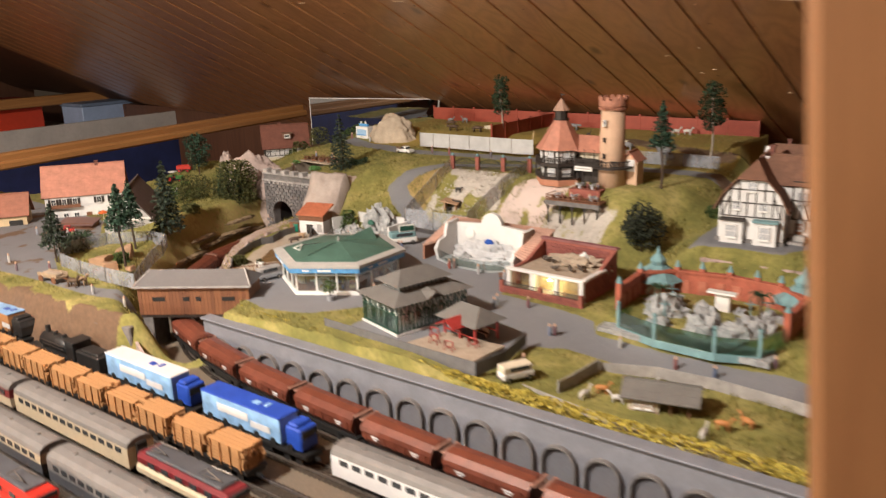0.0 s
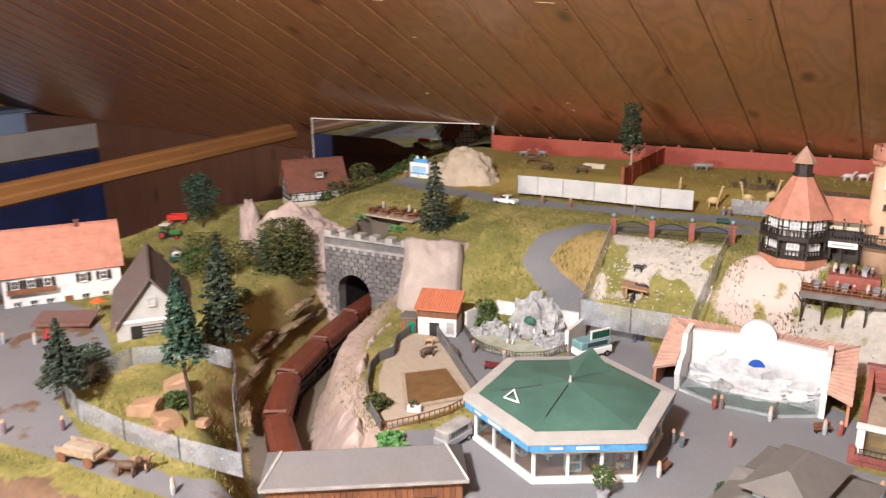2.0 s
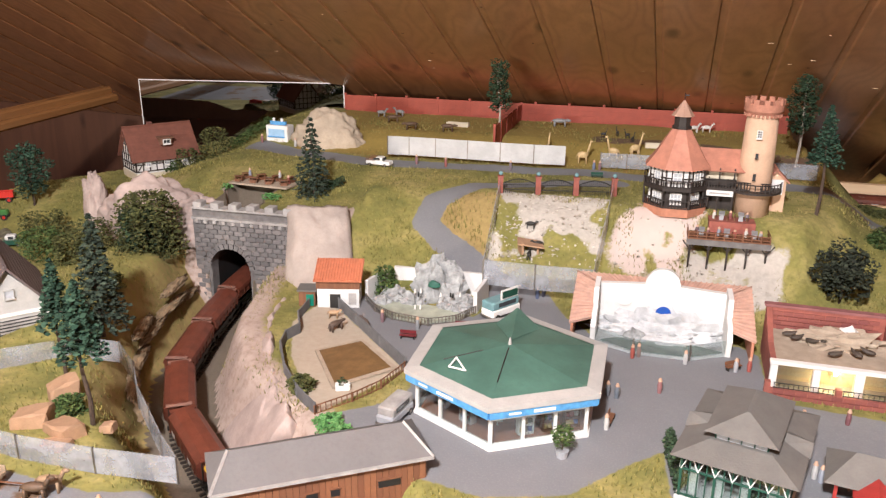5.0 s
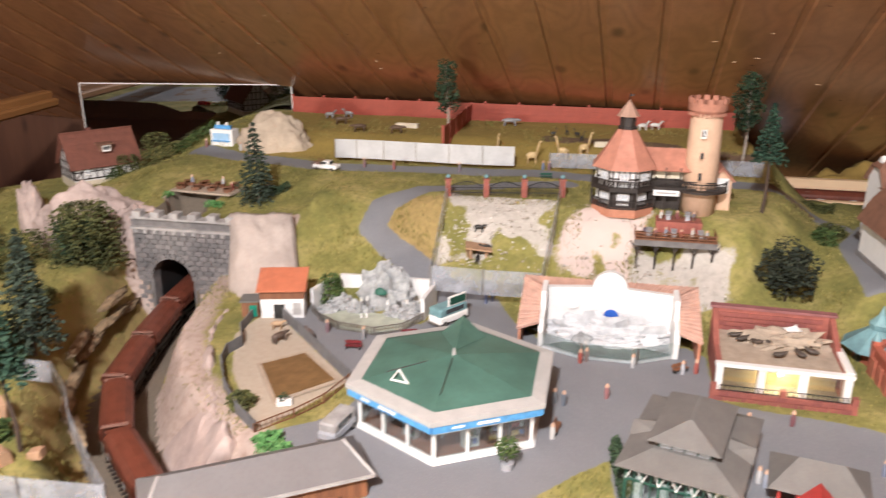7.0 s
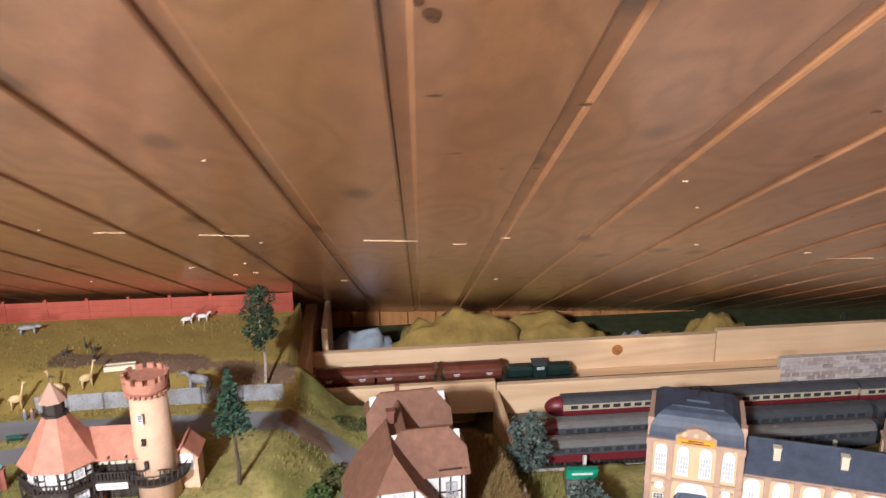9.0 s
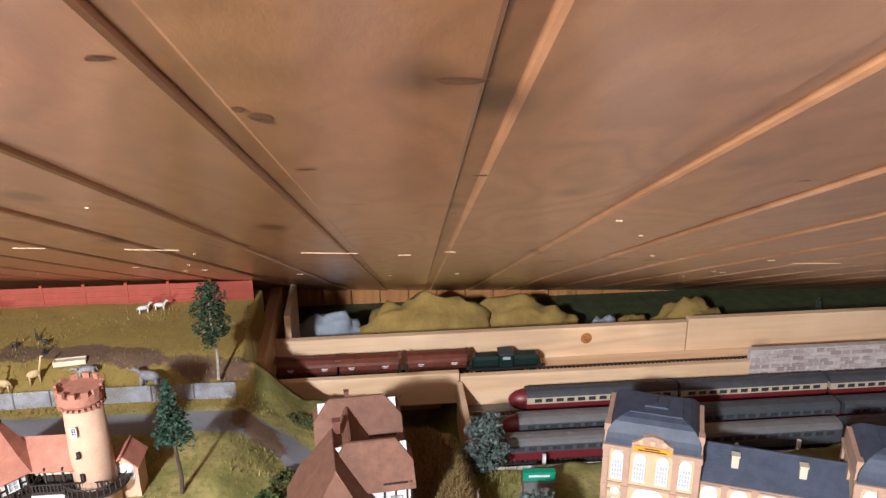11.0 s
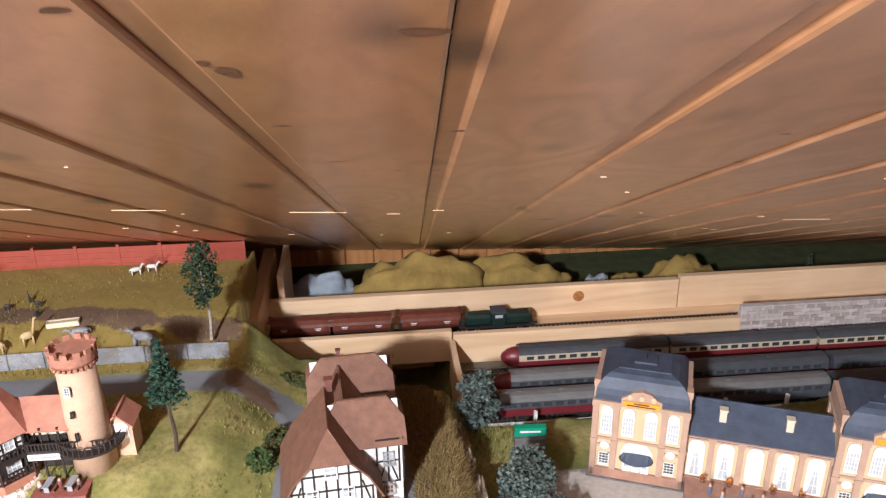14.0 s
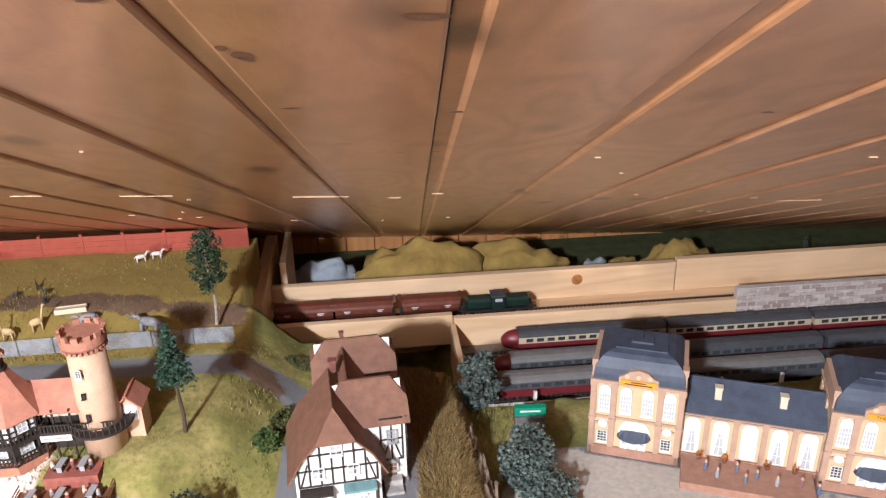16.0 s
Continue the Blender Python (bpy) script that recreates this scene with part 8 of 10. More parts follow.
def hopper(m, disc=False):
    L = 0.116
    g = thing("hopper_wagon", m, "rust-red covered hopper wagon with sloping sides", "wagon", "hopper wagons")
    part("body", hull(bmesh.new(), L - 0.012, [(-0.008, 0.014), (0.008, 0.014), (0.0175, 0.026), (0.0175, 0.036), (-0.0175, 0.036), (-0.0175, 0.026)]), M["rust"], g)
    part("roof", hull(bmesh.new(), L - 0.008, [(-0.0185, 0.035), (0.0185, 0.035), (0.017, 0.040), (0.010, 0.0455), (0.0, 0.047), (-0.010, 0.0455), (-0.017, 0.040)]), M["rust"], g)
    for i in range(7):
        x = -L / 2 + 0.012 + i * (L - 0.024) / 6
        part("rib", B(((x, -0.0178, 0.031), (0.0018, 0.0012, 0.012)), ((x, 0.0178, 0.031), (0.0018, 0.0012, 0.012))), M["rust"], g)
    part("platform", B(((-L / 2 + 0.003, 0, 0.016), (0.007, 0.03, 0.002)), ((L / 2 - 0.003, 0, 0.016), (0.007, 0.03, 0.002))), M["black"], g)
    for s in (-1, 1):
        for yy in (-0.012, 0.012):
            part("grab_bar", B(((s * (L / 2 - 0.004), yy, 0.028), (0.001, 0.001, 0.024))), M["black"], g)
        part("walkway", B(((s * (L / 2 - 0.002), 0, 0.0445), (0.006, 0.028, 0.0012))), M.setdefault("walkway", paint("dull_walkway", (0.27, 0.145, 0.11), 0.6, 0.3, 90)) if not disc else M["rust"], g)
    for x in (-0.03, 0.03):
        part("lettering", B(((x, -0.0186, 0.032), (0.012, 0.0004, 0.002)), ((x, -0.0186, 0.029), (0.008, 0.0004, 0.0014))), M["coach_white"], g)
    if disc:
        for s in (-1, 1):
            bm = bmesh.new()
            cyl(bm, (s * (L / 2 - 0.005), 0, 0.034), 0.010, 0.001, 16, rot=Matrix.Rotation(radians(90), 4, "Y"))
            part("end_disc", bm, M["yellow"], g)
    wheelsets(g, L)
    return g


def along_track(pts, s):
    """Place and heading at length s along a line."""
    for a, b in zip(pts[:-1], pts[1:]):
        ln, mid, ang = along(a, b)
        if s <= ln:
            return a[0] + (b[0] - a[0]) * s / ln, a[1] + (b[1] - a[1]) * s / ln, ang
        s -= ln
    return b[0], b[1], ang


def coach(m, L, lower, band, roof, label, n=12, nose=False, group="coaches"):
    g = thing("coach", m, label, "coach", group)
    side = lambda y0, y1, z0, z1: [(-y0, z0), (y0, z0), (y1, z1), (-y1, z1)]
    part("lower_body", hull(bmesh.new(), L, side(0.0165, 0.0168, 0.012, 0.025)), M[lower], g)
    part("window_band", hull(bmesh.new(), L, side(0.0168, 0.0164, 0.0252, 0.0368)), M[band], g)
    part("roof", hull(bmesh.new(), L, [(-0.0166, 0.037), (0.0166, 0.037), (0.0150, 0.042), (0.0095, 0.0455), (0.0, 0.0468), (-0.0095, 0.0455), (-0.0150, 0.042)]), M[roof], g)
    st = (L - 0.02) / n
    me = bpy.data.meshes.new("window")
    bm = B(((0, 0, 0), (st * 0.66, 0.0008, 0.0062)))
    bm.to_mesh(me)
    bm.free()
    me.materials.append(M["pane_dark"])
    for s in (-1, 1):
        for i in range(n):
            o = new("window", me)
            o.parent, o.location = g, (-L / 2 + 0.01 + (i + 0.5) * st, s * 0.0168, 0.0312)
    for s in (-1, 1):
        part("gangway", B(((s * (L / 2 + 0.002), 0, 0.027), (0.004, 0.012, 0.026))), M["black"], g)
    for i in range(4):
        part("roof_vent", B(((-L * 0.375 + i * L * 0.25, 0, 0.0472), (0.006, 0.004, 0.002))), M[roof], g)
    if nose:
        bm = bmesh.new()
        bmesh.ops.create_uvsphere(bm, u_segments=14, v_segments=8, radius=1.0, matrix=Matrix.Translation((-L / 2, 0, 0.026)) @ Matrix.Diagonal((0.03, 0.0166, 0.0185, 1)))
        part("nose", bm, M["coach_red"], g, "rounded wine-red nose", True)
    wheelsets(g, L)
    return g


TR = list(TRACK)
track_line("track", TR, YARD, "weathered track curving from the tunnel to the yard")
s = 0.03
i = 0
while s < 1.62:
    x, y, a = along_track(TR, s + 0.058)
    hopper(at(x, y, YARD + 0.0045, a), disc=(i in (4, 6)))
    s += 0.1235
    i += 1
YL = [0.662, 0.602, 0.541, 0.478, 0.425]
for y in YL:
    track_line("track", [(-1.2, y), (0.88, y)], YARD, "weathered straight track in the yard")
ZT = YARD + 0.0045


def container_truck(x, y, L, box_mat, top_mat, cab, label):
    """A lorry on a flat wagon."""
    g = thing("flat_wagon", at(x, y, ZT), label, "wagon")
    part("flat_deck", B(((0, 0, 0.016), (L, 0.030, 0.004))), M["black"], g)
    part("trailer", B(((-0.018, 0, 0.037), (L - 0.046, 0.029, 0.032)), bevel=0.001), M[box_mat], g)
    part("trailer_roof", B(((-0.018, 0, 0.0535), (L - 0.044, 0.030, 0.002)), bevel=0.0006), M[top_mat], g)
    part("trailer_print", B(((-0.03, -0.0149, 0.040), (L * 0.3, 0.0006, 0.010)), ((0.02, -0.0149, 0.034), (L * 0.18, 0.0006, 0.008))), M["coach_white"], g, "pale printed panels")
    part("roof_mark", B(((0.0, 0.0, 0.0548), (0.012, 0.008, 0.0006)), ((0.016, 0.003, 0.0548), (0.006, 0.010, 0.0006))), M["royal"] if top_mat != "royal" else M["skyblue"], g)
    c = part("cab", B(((L / 2 - 0.020, 0, 0.034), (0.026, 0.027, 0.028)), bevel=0.002), M[cab], g)
    part("windscreen", B(((L / 2 - 0.0066, 0, 0.040), (0.001, 0.023, 0.009))), M["pane_dark"], c)
    part("deflector", B(((L / 2 - 0.022, 0, 0.050), (0.016, 0.024, 0.005)), bevel=0.002), M[cab], c)
    for i in range(6):
        bm = bmesh.new()
        for q in (-1, 1):
            cyl(bm, (-L / 2 + 0.02 + i * (L - 0.045) / 5, q * 0.013 + 0.001, 0.022), 0.005, 0.003, 12, rot=Matrix.Rotation(radians(90), 4, "X"))
        part("tyre", bm, M["black"], g)
    wheelsets(g, L)


container_truck(0.150, YL[0], 0.200, "skyblue", "coach_white", "royal", "flat wagon carrying a pale blue lorry with a white roof")
container_truck(0.362, YL[0], 0.190, "skyblue", "royal", "royal", "flat wagon carrying a royal blue lorry")
container_truck(-0.262, YL[0], 0.140, "logs", "skyblue", "black", "flat wagon with a blue tarpaulin load")
coach(at(0.64, YL[0], ZT), 0.28, "coach_white", "coach_white", "silver_roof", "white express coach standing in the yard", 14)


def steam_loco(x, y):
    g = thing("steam_locomotive", at(x, y, ZT), "black steam locomotive with its tender", "locomotive")
    bm = bmesh.new()
    cyl(bm, (-0.06, 0, 0.030), 0.0125, 0.085, 16, rot=Matrix.Rotation(radians(90), 4, "Y"))
    part("boiler", bm, M["black"], g, "", True)
    bm = bmesh.new()
    for dx, r, h in ((-0.052, 0.004, 0.012), (-0.03, 0.004, 0.006), (-0.005, 0.0045, 0.006)):
        cyl(bm, (dx, 0, 0.040), r, h, 10)
    part("dome", bm, M["black"], g)
    part("cab", B(((0.034, 0, 0.031), (0.022, 0.030, 0.030)), ((0.034, 0, 0.047), (0.028, 0.032, 0.002)), bevel=0.001), M["black"], g)
    part("tender", B(((0.080, 0, 0.026), (0.060, 0.029, 0.024)), bevel=0.002), M["black"], g)
    part("coal", B(((0.082, 0, 0.039), (0.044, 0.022, 0.004)), bevel=0.0016), M["black"], g)
    part("running_board", B(((-0.012, 0, 0.018), (0.10, 0.030, 0.002))), M["black"], g)
    for i in range(5):
        bm = bmesh.new()
        for q in (-1, 1):
            cyl(bm, (-0.04 + i * 0.016, q * 0.010 + 0.001, 0.0085), 0.0082, 0.002, 14, rot=Matrix.Rotation(radians(90), 4, "X"))
        part("driving_wheel", bm, M["redpaint"], g)
    part("rod", B(((-0.01, -0.0125, 0.0085), (0.07, 0.001, 0.002)), ((-0.01, 0.0125, 0.0085), (0.07, 0.001, 0.002))), M["steel"], g)
    part("pipes", B(((-0.02, -0.0128, 0.034), (0.07, 0.001, 0.001)), ((-0.02, -0.012, 0.028), (0.06, 0.001, 0.001)), ((-0.055, -0.010, 0.024), (0.004, 0.003, 0.014))), M["steel"], g)
    wheelsets(g, 0.21)


steam_loco(-0.08, YL[0])


def log_wagon(x, y, L=0.135):
    g = thing("timber_wagon", at(x, y, ZT), "flat wagon stacked with sawn orange timber", "wagon", "timber wagons")
    part("flat_deck", B(((0, 0, 0.016), (L, 0.030, 0.004))), M["black"], g)
    r = random.Random(int(x * 1000) + 7)
    me = M.get("timber_board_mesh")
    if me is None:
        me = bpy.data.meshes.new("board")
        bm = B(((0, 0, 0), (1.0, 0.0052, 0.0036)))
        bm.to_mesh(me)
        bm.free()
        me.materials.append(M["logs"])
        M["timber_board_mesh"] = me
    for k in range(2):
        for iz in range(6):
            for iy in range(5):
                o = new("board", me)
                o.parent = g
                o.matrix_local = at(-L / 4 + k * L / 2 + r.uniform(-0.003, 0.003), -0.0120 + iy * 0.006, 0.0205 + iz * 0.0042, r.uniform(-0.9, 0.9)) @ Matrix.Diagonal((L * 0.46 * r.uniform(0.88, 1.03), 1, 1, 1))
    for i in range(8):
        for q in (-1, 1):
            part("stanchion", B(((-L / 2 + 0.008 + i * (L - 0.016) / 7, q * 0.0158, 0.030), (0.0014, 0.0014, 0.028))), M["logs"], g)
    wheelsets(g, L)


for x in (-0.205, -0.064, 0.077, 0.218, 0.359):
    log_wagon(x, YL[1])
coach(at(0.170, YL[2], ZT), 0.262, "coach_cream", "coach_cream", "silver_roof", "cream coach with a silver roof in the yard", 14)
coach(at(-0.105, YL[2], ZT), 0.262, "coach_cream", "coach_red", "silver_roof", "cream and red coach with a grey roof in the yard", 14)


def e_loco(x, y, lower, upper, label, L=0.165):
    g = thing("electric_locomotive", at(x, y, ZT), label, "locomotive")
    part("lower_body", B(((0, 0, 0.018), (L, 0.033, 0.012)), bevel=0.003), M[lower], g)
    part("upper_body", B(((0, 0, 0.031), (L * 0.97, 0.032, 0.014)), bevel=0.004), M[upper], g)
    part("roof", B(((0, 0, 0.0395), (L * 0.8, 0.024, 0.004)), bevel=0.0015), M["coach_roof"], g)
    for s in (-1, 1):
        part("cab_window", B(((s * L * 0.482, 0, 0.033), (0.002, 0.024, 0.006))), M["pane_dark"], g)
        bm = bmesh.new()
        x0 = s * L * 0.28
        for q in (-1, 1):
            rod(bm, (x0 - 0.014, q * 0.007, 0.042), (x0 + 0.014, q * 0.007, 0.046), 0.0006, 4)
            rod(bm, (x0 + 0.014, q * 0.007, 0.046), (x0 - 0.012, q * 0.004, 0.048), 0.0006, 4)
        rod(bm, (x0 - 0.012, -0.012, 0.048), (x0 - 0.012, 0.012, 0.048), 0.0007, 4)
        part("pantograph", bm, M["steel"], g)
    for i in range(5):
        part("grille", B(((-L * 0.3 + i * L * 0.15, -0.0162, 0.031), (0.012, 0.0008, 0.006)), ((-L * 0.3 + i * L * 0.15, 0.0162, 0.031), (0.012, 0.0008, 0.006))), M["pane_dark"], g)
    wheelsets(g, L)


e_loco(0.395, YL[2], "coach_cream", "coach_red", "cream and wine-red electric locomotive in the yard")
coach(at(0.10, YL[3], ZT), 0.26, "coach_roof", "coach_cream", "silver_roof", "dark coach with a pale grey roof in the yard", 14)
coach(at(0.375, YL[3], ZT), 0.26, "coach_roof", "silver_roof", "silver_roof", "grey coach with roof vents in the yard", 14)
e_loco(0.215, YL[4], "loco_red", "loco_red", "bright red electric locomotive in the yard", 0.2)
e_loco(0.435, YL[4], "loco_red", "coach_roof", "red and grey electric locomotive in the yard", 0.2)

# hidden line and station behind the hill
track_line("track", [(0.58, 1.945), (2.2, 1.948)], -0.020, "track on the pale shelf behind the hill")
for x, dsc in ((0.872, True), (0.748, False), (0.640, False)):
    hopper(at(x, 1.945, -0.0155, 0), disc=dsc)


def diesel(x, y, z):
    g = thing("diesel_locomotive", at(x, y, z), "dark green diesel locomotive with a central cab", "locomotive")
    L = 0.134
    part("bonnet", B(((-0.036, 0, 0.0255), (0.050, 0.026, 0.021)), bevel=0.0045), M["loco_green"], g)
    part("bonnet", B(((0.036, 0, 0.0255), (0.050, 0.026, 0.021)), bevel=0.0045), M["loco_green"], g)
    c = part("cab", B(((0, 0, 0.0275), (0.026, 0.029, 0.026)), bevel=0.002), M["loco_green"], g)
    part("cab_window", B(((0, -0.0146, 0.034), (0.014, 0.0008, 0.006))), M["pane_pale"], c)
    part("cab_roof", B(((0, 0, 0.041), (0.028, 0.030, 0.002)), bevel=0.0008), M["coach_roof"], c)
    part("walkway", B(((0, 0, 0.0145), (L, 0.031, 0.002))), M["black"], g)
    bm = bmesh.new()
    for q in (-1, 1):
        box(bm, (0, q * 0.0152, 0.026), (L, 0.0008, 0.0008))
        for i in range(9):
            box(bm, (-L / 2 + 0.001 + i * (L - 0.002) / 8, q * 0.0152, 0.020), (0.0008, 0.0008, 0.012))
    part("handrail", bm, M["loco_green"], g)
    wheelsets(g, L)


diesel(0.998, 1.945, -0.0155)
for y in (1.83, 1.752, 1.694):
    track_line("track", [(0.925, y), (2.2, y - 0.01)], -0.037, "track in the station behind the theatre")
zs = -0.0325
coach(at(1.145, 1.83, zs), 0.262, "coach_red", "coach_cream", "coach_roof", "wine-red and cream railcar with a rounded nose", 13, True)
coach(at(1.412, 1.828, zs), 0.262, "coach_red", "coach_cream", "coach_roof", "wine-red and cream express coach", 13)
coach(at(1.679, 1.826, zs), 0.262, "coach_red", "coach_cream", "coach_roof", "wine-red and cream express coach", 13)
coach(at(1.118, 1.752, zs), 0.262, "coach_red", "coach_roof", "silver_roof", "silver-roofed railcar with a wine-red nose", 13, True)
coach(at(1.390, 1.750, zs), 0.262, "coach_red", "coach_roof", "coach_roof", "dark red coach with a grey roof", 13)
coach(at(1.660, 1.748, zs), 0.262, "coach_red", "coach_roof", "coach_roof", "dark red coach with a grey roof", 13)
coach(at(1.090, 1.694, zs), 0.262, "coach_red", "coach_roof", "silver_roof", "dark red coach with a pale roof", 13)
coach(at(1.360, 1.690, zs), 0.262, "coach_roof", "coach_roof", "silver_roof", "dark coach with a pale roof", 13)
coach(at(1.630, 1.688, zs), 0.262, "coach_roof", "coach_roof", "coach_roof", "dark coach with a grey roof", 13)

# ---- trees and bushes ----


def trunk_mesh(h, r, mat, seed, lean=0.04, branches=0, b0=0.4):
    bm = bmesh.new()
    rng = random.Random(seed)
    p = Vector((0, 0, -0.006))
    n = 5
    for i in range(n):
        q = Vector((lean * h * math.sin(i * 0.9 + seed) * 0.5, lean * h * math.cos(i * 1.3 + seed) * 0.5, h * (i + 1) / n))
        rod(bm, p, q, r * (1 - 0.75 * i / n), 7, r * (1 - 0.75 * (i + 1) / n))
        p = q
    for i in range(branches):
        z = h * (b0 + (0.95 - b0) * i / max(1, branches))
        a = i * 2.4 + seed
        ln = h * 0.2 * (1.1 - z / h)
        rod(bm, (0, 0, z), (ln * math.cos(a), ln * math.sin(a), z + ln * 0.35), r * 0.35, 4, r * 0.1)
    return bm


def tree(kind, x, y, z, h, r, label, mat, seed, bark="bark", crown0=0.4, n=1500, leaf=0.0028):
    """Trunk with limbs, and a crown of many small leaves with an uneven outline."""
    g = thing("tree", at(x, y, z, seed * 40), label, "tree")
    part("trunk", trunk_mesh(h * 0.97, max(0.0016, h * 0.018), bark, seed, 0.04, 12, crown0), M[bark], g)
    rng = random.Random(seed)
    blobs = []
    if kind == "spruce":
        k = int(9 + h * 60)
        for i in range(k):
            f = i / (k - 1)
            zz = h * (crown0 + (1 - crown0) * f)
            rr = r * (1 - f) ** 0.8 + 0.0016
            for j in range(max(3, int(9 * (1 - f) + 3))):
                a = j * 6.283 / max(3, int(9 * (1 - f) + 3)) + i * 1.7
                blobs.append((zz, rr * rng.uniform(0.75, 1.12), a))

        def fn(q):
            zz, rr, a = q.choice(blobs)
            u = q.random() ** 0.6
            return Vector((rr * u * math.cos(a + q.gauss(0, 0.10)), rr * u * math.sin(a + q.gauss(0, 0.10)), zz - rr * u * 0.42 + q.gauss(0, 0.0012)))
    else:
        k = 16 if kind == "round" else 20
        for i in range(k):
            f = (i + 0.5) / k
            a = i * 2.4
            prof = math.sqrt(max(0.04, 1 - (2 * f - 1) ** 2)) if kind == "round" else (0.35 + 0.65 * math.sin(math.pi * min(1, f * 0.85 + 0.15)) * (1 - 0.45 * f))
            rr = r * prof * rng.uniform(0.45, 0.8)
            blobs.append((Vector((rr * math.cos(a), rr * math.sin(a), h * (crown0 + (0.98 - crown0) * f))), r * rng.uniform(0.32, 0.5)))

        def fn(q):
            c, s = q.choice(blobs)
            d = Vector((q.gauss(0, 1), q.gauss(0, 1), q.gauss(0, 0.75))).normalized()
            return c + d * s * q.uniform(0.55, 1.05)
    o = new("crown", leaf_mesh("crown", *leaf_cloud(n, fn, leaf, rng, 0.5 if kind == "spruce" else 0.0), M[mat]))
    o.parent = g
    return g


tree("spruce", -0.232, 1.437, 0.080, 0.130, 0.036, "dark green spruce on the lawn above the tunnel", "needle", 1, n=2600, crown0=0.08, leaf=0.0030)
tree("column", 0.010, 1.745, 0.128, 0.152, 0.026, "slim deciduous tree with a pale trunk on the meadow", "leafdark", 2, "birch", 0.42, 1700)
tree("column", 0.530, 1.722, 0.128, 0.148, 0.030, "slim deciduous tree with a pale trunk on the meadow", "leafdark", 3, "birch", 0.40, 1900)
tree("spruce", 0.524, 1.480, 0.095, 0.165, 0.024, "tall fir with a bare trunk on the slope", "bluegreen", 4, "bark", 0.56, 1600)
tree("round", 0.545, 1.355, 0.025, 0.066, 0.040, "dark low tree on the grass slope", "leafblack", 5, "bark", 0.22, 2600, 0.003)
tree("round", -0.755, 1.42, 0.020, 0.118, 0.038, "round green tree behind the farm", "bluegreen", 6, "bark", 0.35, 2200)
tree("spruce", -0.226, 0.861, 0.0, 0.150, 0.025, "green pine with a bare trunk in the enclosure", "bluegreen", 7, "bark", 0.55, 1200, 0.0034)
tree("spruce", -0.320, 0.942, 0.0, 0.135, 0.022, "green pine with a bare trunk in the enclosure", "bluegreen", 8, "bark", 0.5, 1100, 0.0034)
tree("spruce", -0.335, 1.03, 0.012, 0.145, 0.036, "dark hanging spruce beside the barn", "needle", 9, "bark", 0.15, 3000, 0.0034)
tree("spruce", -0.372, 0.812, -0.004, 0.112, 0.028, "dark green spruce in the village", "needle", 10, "bark", 0.42, 1900)
tree("round", 0.918, 1.635, -0.02, 0.105, 0.036, "grey-green leafy tree beside the station track", "leafgrey", 11, "bark", 0.25, 2600, 0.003)
tree("round", 0.958, 1.458, -0.02, 0.098, 0.042, "big grey-green leafy tree beside the theatre", "leafgrey", 12, "bark", 0.15, 4200, 0.003)
tree("round", 0.985, 1.415, -0.02, 0.055, 0.030, "low grey-green leafy tree beside the theatre", "leafgrey", 13, "bark", 0.15, 1500, 0.003)
tree("spruce", 1.72, 2.16, -0.11, 0.11, 0.028, "small dark fir behind the pine boards", "needle", 14, "bark", 0.1, 1200)


def bush(x, y, r, h, mat, label, seed, n=900, leaf=0.0026, z=None):
    o = bush_part(None, "bush", (x, y, (ground_z(x, y) if z is None else z) - 0.004), r, h, mat, seed, n, leaf)
    return tagged(o, label, "bush")


bush(-0.435, 1.285, 0.046, 0.095, "leafmoss", "tall dense moss-green bush below the rocks", 20, 4200, 0.003)
bush(-0.45, 1.285, 0.035, 0.07, "leafdark", "tall dense dark bush below the rocks", 21, 2000, 0.003)
for i, (x, y, r, h, m) in enumerate(((-0.53, 1.66, 0.03, 0.06, "leafmoss"), (-0.575, 1.63, 0.025, 0.04, "leafmoss"), (-0.60, 1.62, 0.022, 0.028, "leafgreen"), (-0.42, 0.87, 0.03, 0.032, "leafblack"), (-0.45, 0.90, 0.03, 0.03, "leafdark"), (-0.55, 1.30, 0.035, 0.05, "leafmoss"), (-0.60, 1.25, 0.035, 0.05, "leafgreen"), (-0.52, 1.22, 0.03, 0.045, "leafmoss"), (-0.66, 1.33, 0.04, 0.05, "leafmoss"), (-0.40, 1.13, 0.02, 0.02, "leafmoss"), (0.62, 1.50, 0.018, 0.022, "leafgreen"), (0.64, 1.545, 0.022, 0.02, "leafmoss"), (-0.055, 1.265, 0.016, 0.04, "leafgreen"), (-0.057, 0.98, 0.014, 0.02, "leafmoss"), (0.02, 0.905, 0.012, 0.012, "brightgreen"), (0.0, 0.92, 0.014, 0.014, "brightgreen"), (1.0, 1.40, 0.016, 0.03, "yellowhedge"), (0.99, 1.37, 0.014, 0.02, "yellowhedge"), (-0.262, 0.874, 0.014, 0.022, "leafgreen"))):
    bush(x, y, r, h, m, {"leafmoss": "moss-green bush", "leafgreen": "fresh green bush", "leafblack": "very dark bush", "leafdark": "dark green bush", "brightgreen": "bright green low bush", "yellowhedge": "yellow flowering bush"}[m] + " on the planted ground", 30 + i, int(500 + r * 20000))


